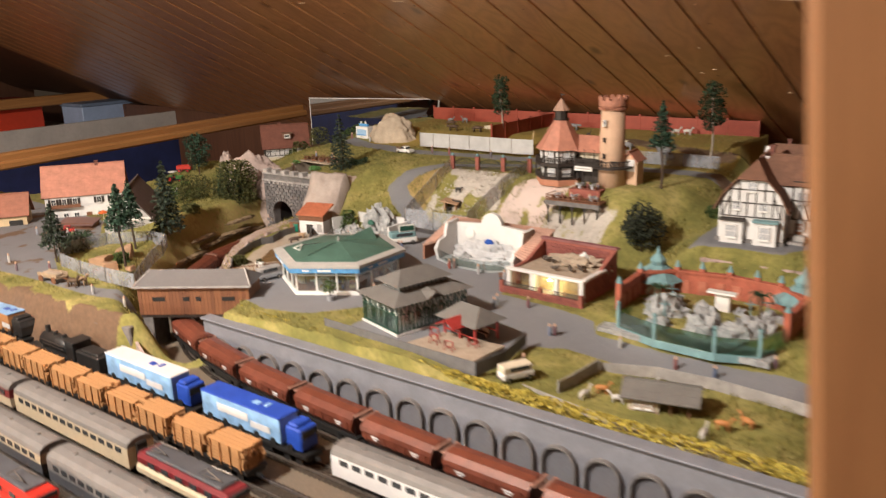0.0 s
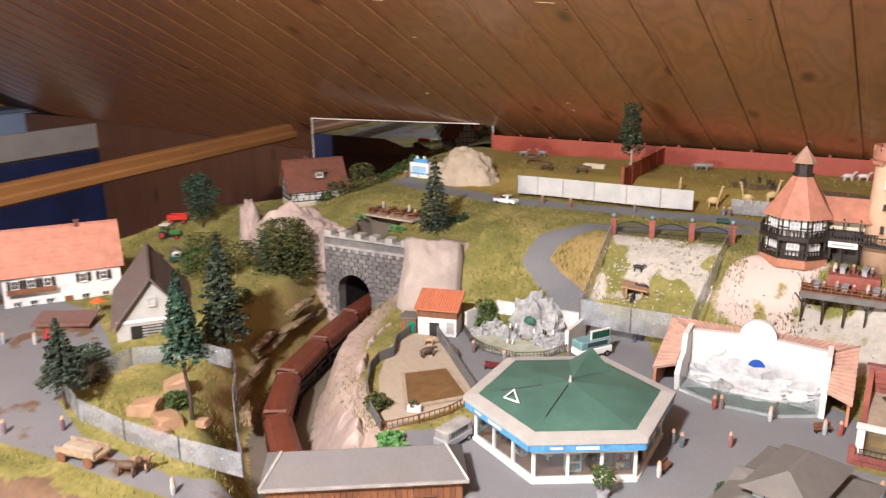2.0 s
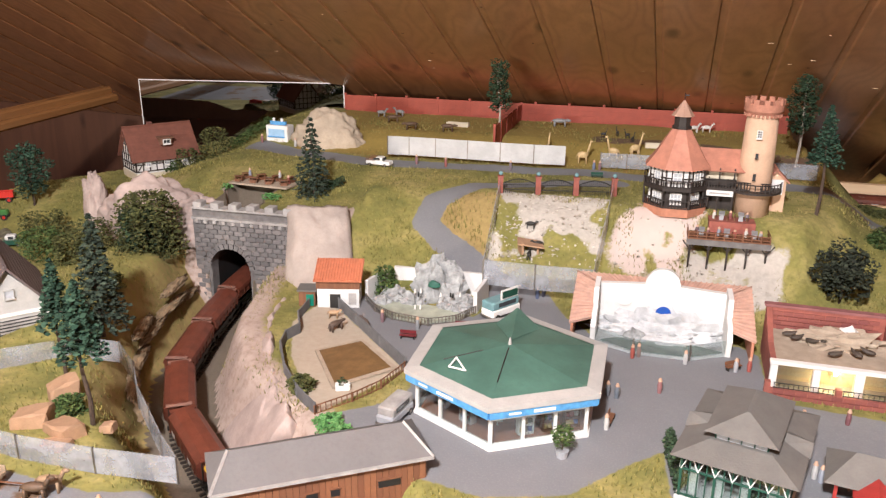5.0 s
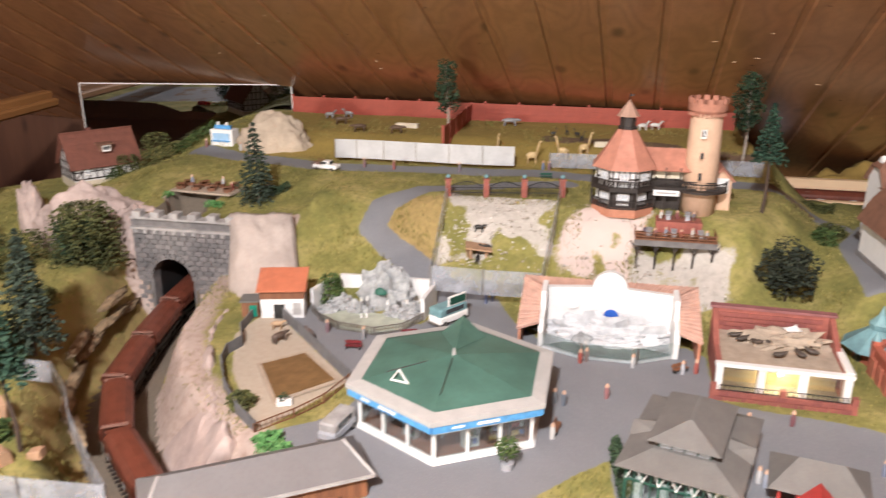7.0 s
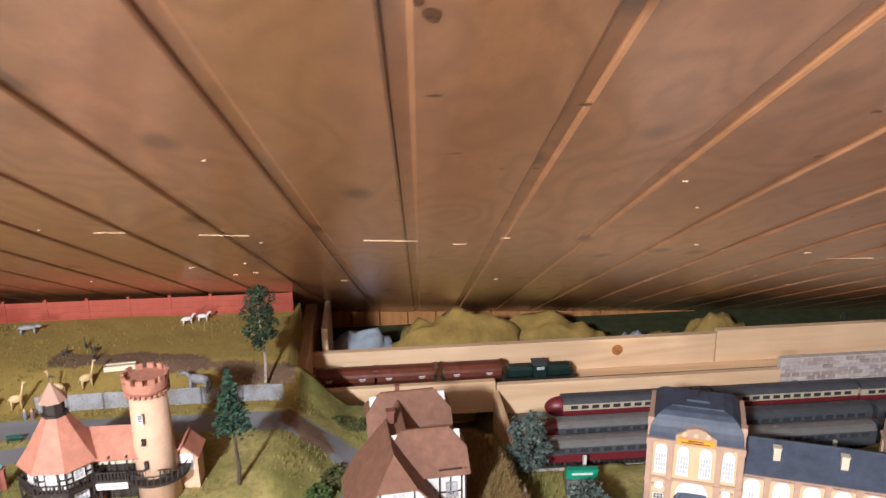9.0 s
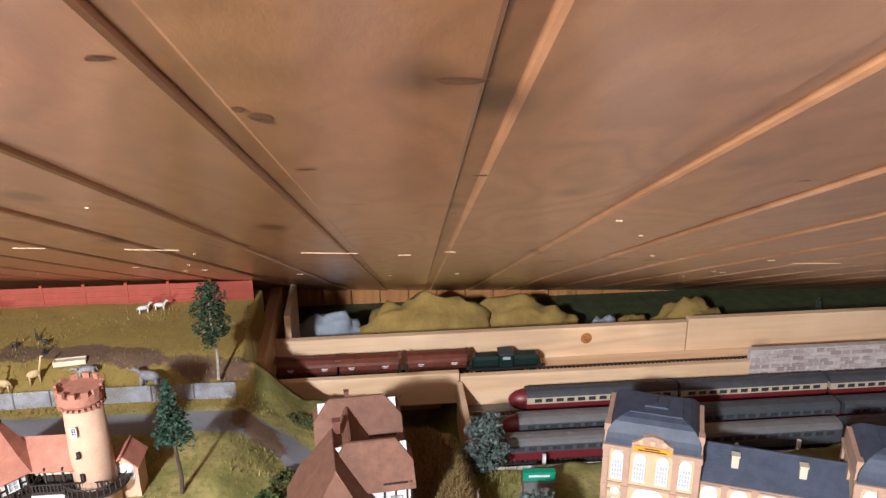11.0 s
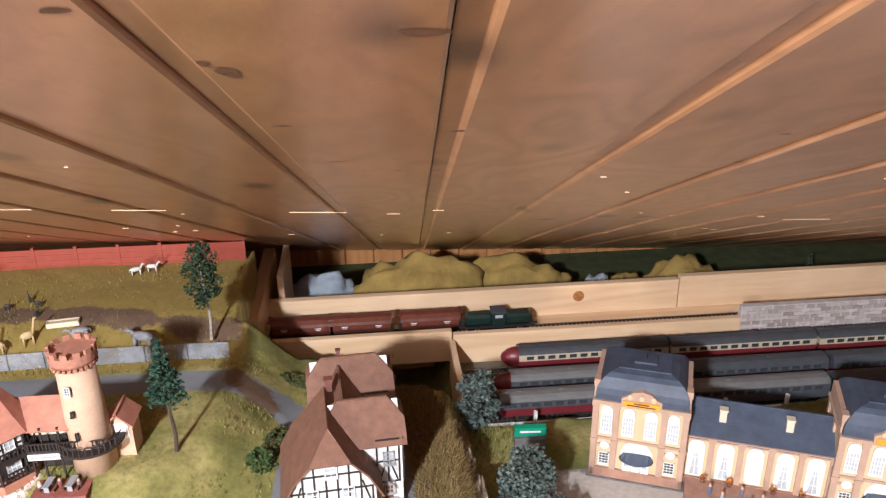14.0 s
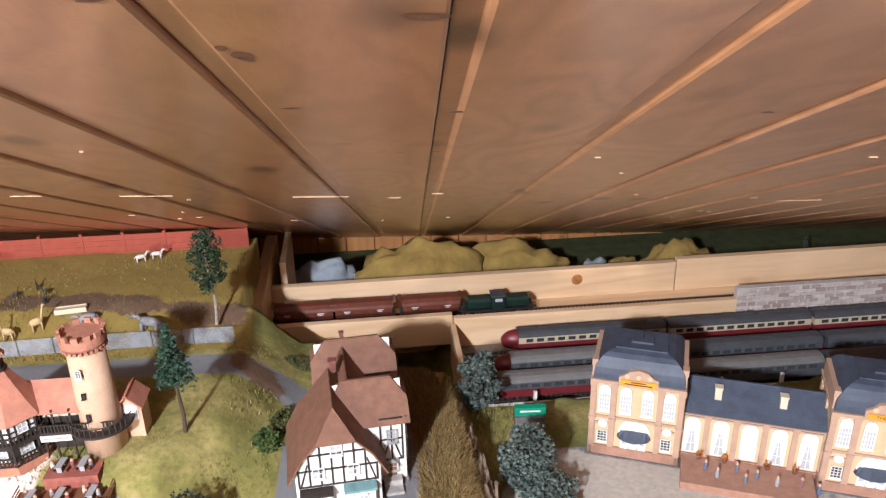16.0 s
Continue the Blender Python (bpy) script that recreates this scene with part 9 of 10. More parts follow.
def hedge(pts, w, h, mat, label, seed, n, z=None, leaf=0.0022):
    rng = random.Random(seed)
    seg = list(zip(pts[:-1], pts[1:]))
    lens = [along(a, b)[0] for a, b in seg]

    def fn(q):
        a, b = q.choices(seg, lens)[0]
        u = q.random()
        x, y = a[0] + (b[0] - a[0]) * u, a[1] + (b[1] - a[1]) * u
        zz = ground_z(x, y) if z is None else z
        ln, mid, ang = along(a, b)
        t = q.uniform(-1, 1) * w / 2
        hh = h * math.sqrt(max(0.1, 1 - (2 * t / w) ** 2)) * (0.85 + 0.3 * noise.noise(Vector((x * 60, y * 60, seed))))
        return Vector((x - math.sin(radians(ang)) * t, y + math.cos(radians(ang)) * t, zz + hh * q.random() ** 0.4))
    o = new("hedge", leaf_mesh("hedge", *leaf_cloud(n, fn, leaf, rng), M[mat]))
    return tagged(o, label, "hedge")


hedge([(0.125, 0.835), (0.25, 0.826), (0.45, 0.818), (0.8, 0.816), (1.3, 0.818)], 0.020, 0.015, "yellowhedge", "long clipped yellow-green hedge above the arcade wall", 1, 9000, -0.013)
hedge([(-0.39, 1.435), (-0.33, 1.412), (-0.275, 1.405)], 0.018, 0.012, "brightgreen", "low bright green hedge on the lawn", 2, 1500, None, 0.0018)
hedge([(-0.52, 1.70), (-0.49, 1.74), (-0.46, 1.775)], 0.02, 0.03, "leafgreen", "clipped green hedge behind the stall", 3, 1400)
hedge([(-0.23, 1.45), (-0.20, 1.49)], 0.012, 0.02, "leafdark", "dark green hedge behind the spruce", 4, 600)
hedge([(0.325, 0.975), (0.33, 0.93), (0.335, 0.89)], 0.012, 0.022, "leafdark", "flowering dark hedge beside the glasshouse", 5, 900)
hedge([(0.572, 1.702), (0.625, 1.700), (0.680, 1.690)], 0.028, 0.024, "leafmoss", "ragged moss-green hedge along the edge of the hill", 7, 2600, 0.050)
hedge([(0.425, 0.995), (0.45, 0.985)], 0.012, 0.014, "yellowhedge", "yellow flowers beside the glasshouse", 6, 400)


def grass_blades():
    """Short flock fibres over all grass, as one sheet of stuff."""
    rng = np.random.default_rng(3)
    n = 230000
    x, y = rng.uniform(-0.9, 0.98, n), rng.uniform(0.70, 1.98, n)
    bare = np.maximum.reduce([y - left_edge(x) + 0.01, np.minimum(edge_front(x) + 0.010 - y, 0.0 - x), inside(x, y, PLAZA), 0.020 - seg_dist(x, y, HILLPATH), 0.026 - seg_dist(x, y, TOPPATH), inside(x, y, VILLAGE), inside(x, y, HOUSEYARD), inside(x, y, SQUARE), inside(x, y, BEARS), inside(x, y, SCREE) - 0.022, inside(x, y, PINK) - 0.025, inside(x, y, GRAVEL) - 0.012])
    d = seg_dist(x, y, TRACK[:8])
    meadow = (y > 1.70) & (x > -0.4)
    dens = 0.55 + 0.45 * np.sin(x * 31 + 3 * np.sin(y * 23)) * np.sin(y * 27 + 2 * np.sin(x * 17))
    ok = (bare < -0.003) & (d > np.where(x < -0.15, 0.048, 0.07)) & (y > edge_front(x) + 0.004) & ~((x > 0.555) & (y > 1.755)) & ~((x > 0.80) & (y > 1.65)) & (rng.random(n) < np.where(meadow, 0.35, 1.0) * dens)
    ok &= np.hypot(x - 0.161, y - 1.017) > 0.11
    x, y = x[ok], y[ok]
    z = height(x, y) - 0.001
    n = len(x)
    a, h = rng.uniform(0, 6.28, n), rng.uniform(0.0026, 0.0066, n) * np.where((x > 0.82) | ((x < 0.065) & (x > -0.02) & (y > 1.34) & (y < 1.47)), 1.9, 1.0)
    w = 0.0007
    lx, ly = rng.normal(0, 0.0015, n), rng.normal(0, 0.0015, n)
    v = np.empty((n, 3, 3))
    v[:, 0] = np.stack([x + w * np.cos(a), y + w * np.sin(a), z], -1)
    v[:, 1] = np.stack([x - w * np.cos(a), y - w * np.sin(a), z], -1)
    v[:, 2] = np.stack([x + lx, y + ly, z + h], -1)
    me = bpy.data.meshes.new("grass")
    me.vertices.add(n * 3)
    me.vertices.foreach_set("co", v.ravel())
    me.loops.add(n * 3)
    me.loops.foreach_set("vertex_index", np.arange(n * 3, dtype=np.int32))
    me.polygons.add(n)
    me.polygons.foreach_set("loop_start", np.arange(0, n * 3, 3, dtype=np.int32))
    me.update()
    me.materials.append(islands("grass_flock", [(0.0, (0.10, 0.105, 0.022)), (0.45, (0.20, 0.185, 0.042)), (0.8, (0.32, 0.27, 0.075)), (1.0, (0.46, 0.38, 0.14))]))
    tagged(new("grass", me), "short yellow-green flock grass over the hill", "grass", kind="stuff")


grass_blades()


def long_grass():
    """Long fibrous dry grass, combed down over the bank beside the inn."""
    rng = np.random.default_rng(12)
    n = 15000
    y = rng.uniform(1.36, 1.70, n)
    x = np.interp(y, [1.36, 1.47, 1.60, 1.71], [0.851, 0.850, 0.836, 0.806]) + rng.uniform(-0.036, 0.034, n) * np.interp(y, [1.36, 1.58, 1.70], [1.0, 0.95, 0.5])
    z = height(x, y) - 0.001
    a, h = rng.uniform(0, 6.28, n), rng.uniform(0.006, 0.014, n)
    out = (x - 0.845) / 0.034
    lx, ly = 0.006 * out + rng.normal(0, 0.004, n), rng.normal(-0.003, 0.004, n)
    w = 0.0007
    v = np.empty((n, 3, 3))
    v[:, 0] = np.stack([x + w * np.cos(a), y + w * np.sin(a), z], -1)
    v[:, 1] = np.stack([x - w * np.cos(a), y - w * np.sin(a), z], -1)
    v[:, 2] = np.stack([x + lx, y + ly, z + h], -1)
    me = bpy.data.meshes.new("grass")
    me.from_pydata(v.reshape(-1, 3).tolist(), [], np.arange(n * 3).reshape(-1, 3).tolist())
    me.materials.append(islands("dry_grass_fibre", [(0.0, (0.17, 0.11, 0.035)), (0.4, (0.30, 0.205, 0.07)), (0.8, (0.42, 0.30, 0.12)), (1.0, (0.55, 0.42, 0.20))]))
    tagged(new("grass", me), "long dry ochre grass on the bank beside the inn", "grass", kind="stuff")


long_grass()


def scree_stones():
    vs, fs = [], []
    rng = random.Random(8)
    for poly, n, s0 in ((SCREE, 420, 0.0024), (GRAVEL, 160, 0.0016), (PINK, 50, 0.0024)):
        k = 0
        xs, ys = [p[0] for p in poly], [p[1] for p in poly]
        while k < n:
            x, y = rng.uniform(min(xs), max(xs)), rng.uniform(min(ys), max(ys))
            k += 1
            s = s0 * rng.uniform(0.5, 1.5)
            z = ground_z(x, y) + s * 0.2
            q = len(vs)
            for dx, dy, dz in ((1, 0, 0), (-1, 0, 0), (0, 1, 0), (0, -1, 0), (0, 0, 0.8), (0, 0, -0.5)):
                vs.append(Vector((x + dx * s * rng.uniform(0.6, 1.2), y + dy * s * rng.uniform(0.6, 1.2), z + dz * s * rng.uniform(0.5, 1.1))))
            fs += [(q, q + 2, q + 4), (q + 2, q + 1, q + 4), (q + 1, q + 3, q + 4), (q + 3, q, q + 4), (q + 2, q, q + 5), (q + 1, q + 2, q + 5), (q + 3, q + 1, q + 5), (q, q + 3, q + 5)]
    o = new("scree", leaf_mesh("scree", vs, fs, islands("pale_scree", [(0.0, (0.32, 0.28, 0.23)), (0.5, (0.52, 0.48, 0.42)), (1.0, (0.70, 0.67, 0.61))])))
    tagged(o, "loose pale stones on the rocky slopes", "stones", kind="stuff")


scree_stones()

# ---- animals, small figures, vehicles ----


def animal(name, x, y, rz, L, H, color, label, neck=0.3, trunk=False, z=None, group=""):
    """A small moulded plastic animal."""
    bm = bmesh.new()
    bmesh.ops.create_uvsphere(bm, u_segments=10, v_segments=7, radius=1.0, matrix=Matrix.Translation((0, 0, H * 0.68)) @ Matrix.Diagonal((L * 0.42, L * 0.17, H * 0.26, 1)))
    for sx in (-1, 1):
        for sy in (-1, 1):
            rod(bm, (sx * L * 0.28, sy * L * 0.10, 0), (sx * L * 0.27, sy * L * 0.09, H * 0.62), L * 0.045, 6, L * 0.06)
    hx, hz = L * (0.45 + 0.12 * neck), H * (0.85 + neck)
    rod(bm, (L * 0.32, 0, H * 0.75), (hx, 0, hz), L * 0.085, 7, L * 0.06)
    bmesh.ops.create_uvsphere(bm, u_segments=8, v_segments=6, radius=1.0, matrix=Matrix.Translation((hx + L * 0.05, 0, hz)) @ Matrix.Diagonal((L * 0.13, L * 0.07, L * 0.075, 1)))
    for sy in (-1, 1):
        rod(bm, (hx, sy * L * 0.05, hz + L * 0.05), (hx - L * 0.02, sy * L * 0.08, hz + L * 0.13), L * 0.018, 4, L * 0.004)
    rod(bm, (-L * 0.40, 0, H * 0.75), (-L * 0.47, 0, H * 0.40), L * 0.02, 4)
    if trunk:
        rod(bm, (hx + L * 0.15, 0, hz), (hx + L * 0.24, 0, hz - H * 0.12), L * 0.04, 6, L * 0.025)
        rod(bm, (hx + L * 0.24, 0, hz - H * 0.12), (hx + L * 0.36, 0, hz + H * 0.06), L * 0.025, 6, L * 0.015)
    key = "hide_%d_%d_%d" % tuple(int(c * 100) for c in color)
    o = mesh_ob(name, bm, M.setdefault(key, paint(key, color, 0.6, 0.3, 250)), True)
    o.matrix_world = at(x, y, ground_z(x, y) if z is None else z, rz)
    return tagged(o, label, name.replace("_", " "), group)


GREY, BROWN, BLACK_, WHITE_, ORANGE, SAND = (0.26, 0.26, 0.27), (0.10, 0.06, 0.035), (0.03, 0.028, 0.025), (0.62, 0.6, 0.57), (0.52, 0.22, 0.07), (0.55, 0.40, 0.20)
animal("elephant", 0.432, 1.722, 160, 0.046, 0.030, GREY, "grey elephant raising its trunk on the meadow", 0.05, True)
animal("elephant", 0.335, 1.745, 200, 0.034, 0.022, GREY, "grey elephant calf beside the trough", 0.05, True)
animal("rhinoceros", 0.105, 1.93, 10, 0.038, 0.017, GREY, "grey rhinoceros on the meadow", -0.15)
for x, y, r in ((-0.235, 1.87, 20), (-0.175, 1.80, 200), (-0.10, 1.80, 10)):
    animal("bison", x, y, r, 0.032, 0.017, BROWN, "dark brown bison on the meadow", -0.15, group="bison")
for x, y, r in ((-0.28, 1.93, 0), (-0.245, 1.95, 180), (0.37, 1.94, 20), (0.395, 1.95, 0), (0.0, 1.93, 90)):
    animal("zebra", x, y, r, 0.024, 0.015, WHITE_ if x > 0.1 else (0.3, 0.3, 0.3), "pale striped zebra on the meadow", 0.3, group="zebras")
for x, y, r in ((0.172, 1.705, 10), (0.225, 1.725, 170), (0.106, 1.72, 80), (0.262, 1.74, 30)):
    animal("giraffe", x, y, r, 0.024, 0.024, SAND, "pale yellow giraffe by the fence", 0.85, group="giraffes")
for x, y, r in ((0.20, 1.83, 0), (0.225, 1.855, 120), (0.245, 1.835, 200), (0.255, 1.80, 60)):
    animal("ostrich", x, y, r, 0.012, 0.011, BLACK_, "black and white ostrich on the meadow", 0.7, group="ostriches")
animal("bear", -0.078, 1.135, 60, 0.026, 0.014, (0.09, 0.06, 0.045), "dark bear in the sandy pen", -0.1, group="bears")
animal("bear", -0.045, 1.15, 130, 0.028, 0.014, (0.14, 0.10, 0.08), "grey-brown bear in the sandy pen", -0.1, group="bears")
animal("bear", -0.095, 1.17, 10, 0.018, 0.012, (0.40, 0.27, 0.16), "light brown bear in the sandy pen", 0.1, group="bears")
for x, y, r in ((0.125, 1.405, 0), (0.14, 1.38, 200), (0.13, 1.365, 90)):
    animal("gorilla", x, y, r, 0.018, 0.012, BLACK_, "black ape on the rocky slope", 0.1, group="apes")
for x, y, r, c in ((0.695, 0.905, 20, ORANGE), (0.715, 0.925, 120, ORANGE), (0.72, 0.895, 200, WHITE_), (0.685, 0.88, 70, WHITE_), (0.84, 0.90, 10, ORANGE), (0.86, 0.92, 160, ORANGE), (0.83, 0.87, 90, WHITE_), (0.735, 0.95, 30, WHITE_)):
    animal("deer", x, y, r, 0.020, 0.013, c, "orange-brown deer in the paddock" if c == ORANGE else "pale goat in the paddock", 0.35, group="paddock animals")
for x, y in ((-0.84, 0.845), (-0.78, 0.81), (-0.74, 0.845), (-0.70, 0.80), (-0.66, 0.83), (-0.80, 0.78)):
    animal("pig", x, y, x * 900, 0.018, 0.010, (0.52, 0.27, 0.17), "pink pig in the farmyard", -0.1, group="pigs")
animal("horse", -0.195, 0.745, 15, 0.028, 0.017, BROWN, "dark brown cart horse on the village road", 0.35, group="cart horses")
animal("horse", -0.190, 0.757, 15, 0.028, 0.017, (0.3, 0.2, 0.12), "brown cart horse on the village road", 0.35, group="cart horses")

def figure_paint():
    m, t, b = nodes("figure_paint", 0.5)
    info = t.nodes.new("ShaderNodeObjectInfo")
    c = ramp(t, info.outputs["Random"], [(0.0, (0.06, 0.07, 0.10)), (0.22, (0.30, 0.07, 0.05)), (0.42, (0.12, 0.14, 0.17)), (0.6, (0.52, 0.50, 0.46)), (0.8, (0.08, 0.12, 0.22)), (1.0, (0.22, 0.14, 0.09))])
    up = t.nodes.new("ShaderNodeSeparateXYZ")
    link(t, coords(t, (1, 1, 60)), up.inputs[0])
    link(t, mix(t, ramp(t, up.outputs[2], [(0.82, (0, 0, 0)), (0.84, (1, 1, 1))]), c, (0.50, 0.32, 0.22)), b.inputs["Base Color"])
    return m


M["figure"] = figure_paint()
FIG = bpy.data.meshes.new("figurine")
_bm = bmesh.new()
cyl(_bm, (0, 0, 0), 0.0022, 0.0080, 8, 0.0028)
cyl(_bm, (0, 0, 0.0080), 0.0028, 0.0060, 8, 0.0018)
cyl(_bm, (0, 0, 0.0140), 0.0024, 0.0035, 8, 0.0012)
_bm.to_mesh(FIG)
_bm.free()
FIG.materials.append(M["figure"])


def figurine(x, y, z=None):
    o = new("figurine", FIG)
    o.location = (x, y, (ground_z(x, y) if z is None else z))
    return tagged(o, "small painted peg-shaped layout figure", "figurine", "layout figures")


for x, y in ((0.316, 1.076), (0.262, 1.055), (0.272, 1.052), (0.285, 1.155), (0.292, 1.16), (0.345, 1.155), (0.40, 1.15), (0.415, 1.155), (-0.03, 1.175), (0.02, 1.165), (0.13, 1.205), (0.137, 1.205), (0.152, 1.305), (0.16, 1.31), (0.46, 1.03), (0.455, 1.045), (0.50, 1.06), (0.57, 1.0), (0.575, 1.005), (0.45, 0.95), (0.455, 0.945), (0.265, 0.985), (0.59, 0.90), (-0.115, 1.63), (-0.06, 1.625), (0.055, 1.63), (0.195, 1.675), (0.205, 1.675), (-0.38, 1.70), (-0.455, 1.71), (-0.13, 0.742), (-0.05, 0.748), (-0.33, 0.775), (-0.55, 0.93), (-0.58, 0.92), (-0.51, 0.92), (-0.62, 0.90), (-0.38, 0.74), (-0.45, 0.76), (0.74, 1.02), (0.79, 1.02), (0.66, 1.03), (0.85, 1.06)):
    figurine(x, y)
for x, y, z in ((-0.041, 0.006, 0.0865), (-0.027, -0.004, 0.0865), (-0.012, 0.004, 0.0865), (0.008, -0.004, 0.0865), (0.024, 0.006, 0.0865), (0.042, -0.002, 0.0865), (-0.018, 0.035, 0.102), (0.004, 0.037, 0.102), (0.026, 0.034, 0.102)):
    o = figurine(0.400 + x, 1.394 + y, z)
    o.scale = (1, 1, 0.7)
for i, (u, v) in enumerate(((-0.07, 0.0), (-0.055, -0.012), (-0.02, -0.016), (-0.005, -0.004), (0.02, -0.01), (0.05, -0.005), (0.07, -0.012), (-0.03, 0.005))):
    c, s = math.cos(radians(-22)), math.sin(radians(-22))
    o = figurine(1.268 + c * u - s * (v - 0.004), 1.433 + s * u + c * (v - 0.004), -0.005)


def flower_tub(x, y, z, seed):
    g = thing("planter", at(x, y, z), "small dark planter with orange flowers on the terrace", "planter", "terrace planters")
    bm = bmesh.new()
    cyl(bm, (0, 0, 0), 0.003, 0.006, 10, 0.0042)
    part("pot", bm, M["chimney"], g)
    bush_part(g, "blossom", (0, 0, 0.005), 0.005, 0.008, "blossom", seed, 60, 0.0016)


M["blossom"] = islands("blossom", [(0.0, (0.05, 0.12, 0.03)), (0.4, (0.60, 0.20, 0.03)), (0.7, (0.70, 0.36, 0.05)), (1.0, (0.62, 0.06, 0.03))])
for i, u in enumerate((-0.078, -0.045, 0.01, 0.045, 0.078)):
    c, s = math.cos(radians(-22)), math.sin(radians(-22))
    flower_tub(1.268 + c * u - s * 0.018, 1.433 + s * u + c * 0.018, -0.004, i)


def vehicle(name, x, y, rz, L, W, H, body, top, label, kind="car"):
    g = thing(name, at(x, y, ground_z(x, y), rz), label, name)
    part("body", B(((0, 0, H * 0.38), (L, W, H * 0.42)), bevel=H * 0.08), M[body], g)
    if kind == "van":
        part("cabin", B(((0.02 * L, 0, H * 0.76), (L * 0.94, W * 0.94, H * 0.46)), bevel=H * 0.07), M[top], g)
    elif kind == "pickup":
        part("cabin", B(((0.05 * L, 0, H * 0.76), (L * 0.30, W * 0.9, H * 0.42)), bevel=H * 0.09), M[top], g)
        bm = bmesh.new()
        for i in range(3):
            for q in (-1, 1):
                box(bm, (-L * 0.3, q * W * 0.46, H * (0.66 + i * 0.13)), (L * 0.36, 0.0008, H * 0.06))
        part("stake_sides", bm, M["brownplank"], g)
    else:
        part("cabin", B(((-0.06 * L, 0, H * 0.78), (L * 0.56, W * 0.9, H * 0.42)), bevel=H * 0.1), M[top], g)
    part("windscreen", B(((L * (0.47 if kind == "van" else 0.215), 0, H * 0.78), (0.0012, W * 0.78, H * 0.26))), M["pane_dark"], g)
    for q in (-1, 1):
        part("side_window", B(((-0.02 * L, q * W * 0.465, H * 0.80), (L * (0.6 if kind == "van" else 0.26), 0.001, H * 0.22))), M["pane_dark"], g)
        for s in (-1, 1):
            bm = bmesh.new()
            cyl(bm, (s * L * 0.32, q * W * 0.46 + 0.001, H * 0.17), H * 0.17, 0.002, 12, rot=Matrix.Rotation(radians(90), 4, "X"))
            w = part("wheel", bm, M["black"], g)
            bm = bmesh.new()
            cyl(bm, (s * L * 0.32, q * (W * 0.46 + 0.0012) + 0.0003, H * 0.17), H * 0.08, 0.0006, 10, rot=Matrix.Rotation(radians(90), 4, "X"))
            part("hub", bm, M["steel"], w)
        part("headlight", B(((L * 0.5, q * W * 0.34, H * 0.40), (0.001, 0.0025, 0.0025))), M["white_plastic"], g)
    part("bumper", B(((L * 0.505, 0, H * 0.2), (0.002, W * 0.95, H * 0.07)), ((-L * 0.505, 0, H * 0.2), (0.002, W * 0.95, H * 0.07))), M["steel"], g)
    return g


v = vehicle("sales_van", 0.113, 1.238, -125, 0.052, 0.023, 0.026, "white_plastic", "teal_paint" if "teal_paint" in M else "turq", "white and turquoise sales van with a roof sign", "van")
part("roof_sign", B(((-0.006, 0.009, 0.033), (0.032, 0.0016, 0.014)), bevel=0.0006), M["white_plastic"], v, "white-framed green roof sign")
part("sign_panel", B(((-0.006, 0.0078, 0.033), (0.027, 0.001, 0.009)), ((-0.006, 0.0102, 0.033), (0.027, 0.001, 0.009))), M["green"], v)
vehicle("jeep", 0.058, 0.950, 78, 0.044, 0.020, 0.022, "tablegrey", "stonegrey", "grey off-road car parked by the restaurant", "van")
vehicle("pickup_truck", -0.175, 1.600, -8, 0.046, 0.018, 0.017, "white_plastic", "white_plastic", "white stake-bed pickup truck on the path", "pickup")
vehicle("car", 0.600, 0.865, -120, 0.042, 0.019, 0.021, "white_plastic", "cream", "white estate car beside the paddock", "van")
vehicle("tractor", -0.70, 1.30, 30, 0.03, 0.016, 0.02, "green", "white_plastic", "green tractor with a white cab on the grass", "car")
vehicle("tractor", -0.575, 0.945, 60, 0.026, 0.014, 0.016, "redpaint", "redpaint", "red tractor in the farmyard", "car")

k = thing("hay_wagon", at(-0.258, 0.744, 0.0, 8), "wooden hay wagon on the village road", "wagon")
part("bed", B(((0, 0, 0.010), (0.05, 0.02, 0.003)), ((0, -0.011, 0.014), (0.05, 0.001, 0.006)), ((0, 0.011, 0.014), (0.05, 0.001, 0.006))), paint("weathered_cart", (0.36, 0.27, 0.18), 0.8, 0.3, 120), k)
part("load", B(((0.0, 0, 0.014), (0.040, 0.014, 0.006)), bevel=0.002), M["sandfloor"], k)
for sx in (-1, 1):
    for sy in (-1, 1):
        bm = bmesh.new()
        cyl(bm, (sx * 0.017, sy * 0.012 + 0.0006, 0.006), 0.006, 0.0012, 14, rot=Matrix.Rotation(radians(90), 4, "X"))
        part("wheel", bm, M["brownplank"], k)
part("shaft", B(((0.04, 0, 0.008), (0.04, 0.001, 0.001))), M["brownplank"], k)


def bench(x, y, rz, mat="coach_red", label="red park bench on the asphalt"):
    g = thing("park_bench", at(x, y, ground_z(x, y), rz), label, "bench", "park benches")
    part("seat", B(((0, 0, 0.0048), (0.020, 0.0055, 0.0010))), M[mat], g)
    part("backrest", B(((0, 0.003, 0.0082), (0.020, 0.0009, 0.0042))), M[mat], g)
    for s in (-1, 1):
        part("leg", B(((s * 0.008, 0, 0.0024), (0.0012, 0.005, 0.0048))), M["black"], g)


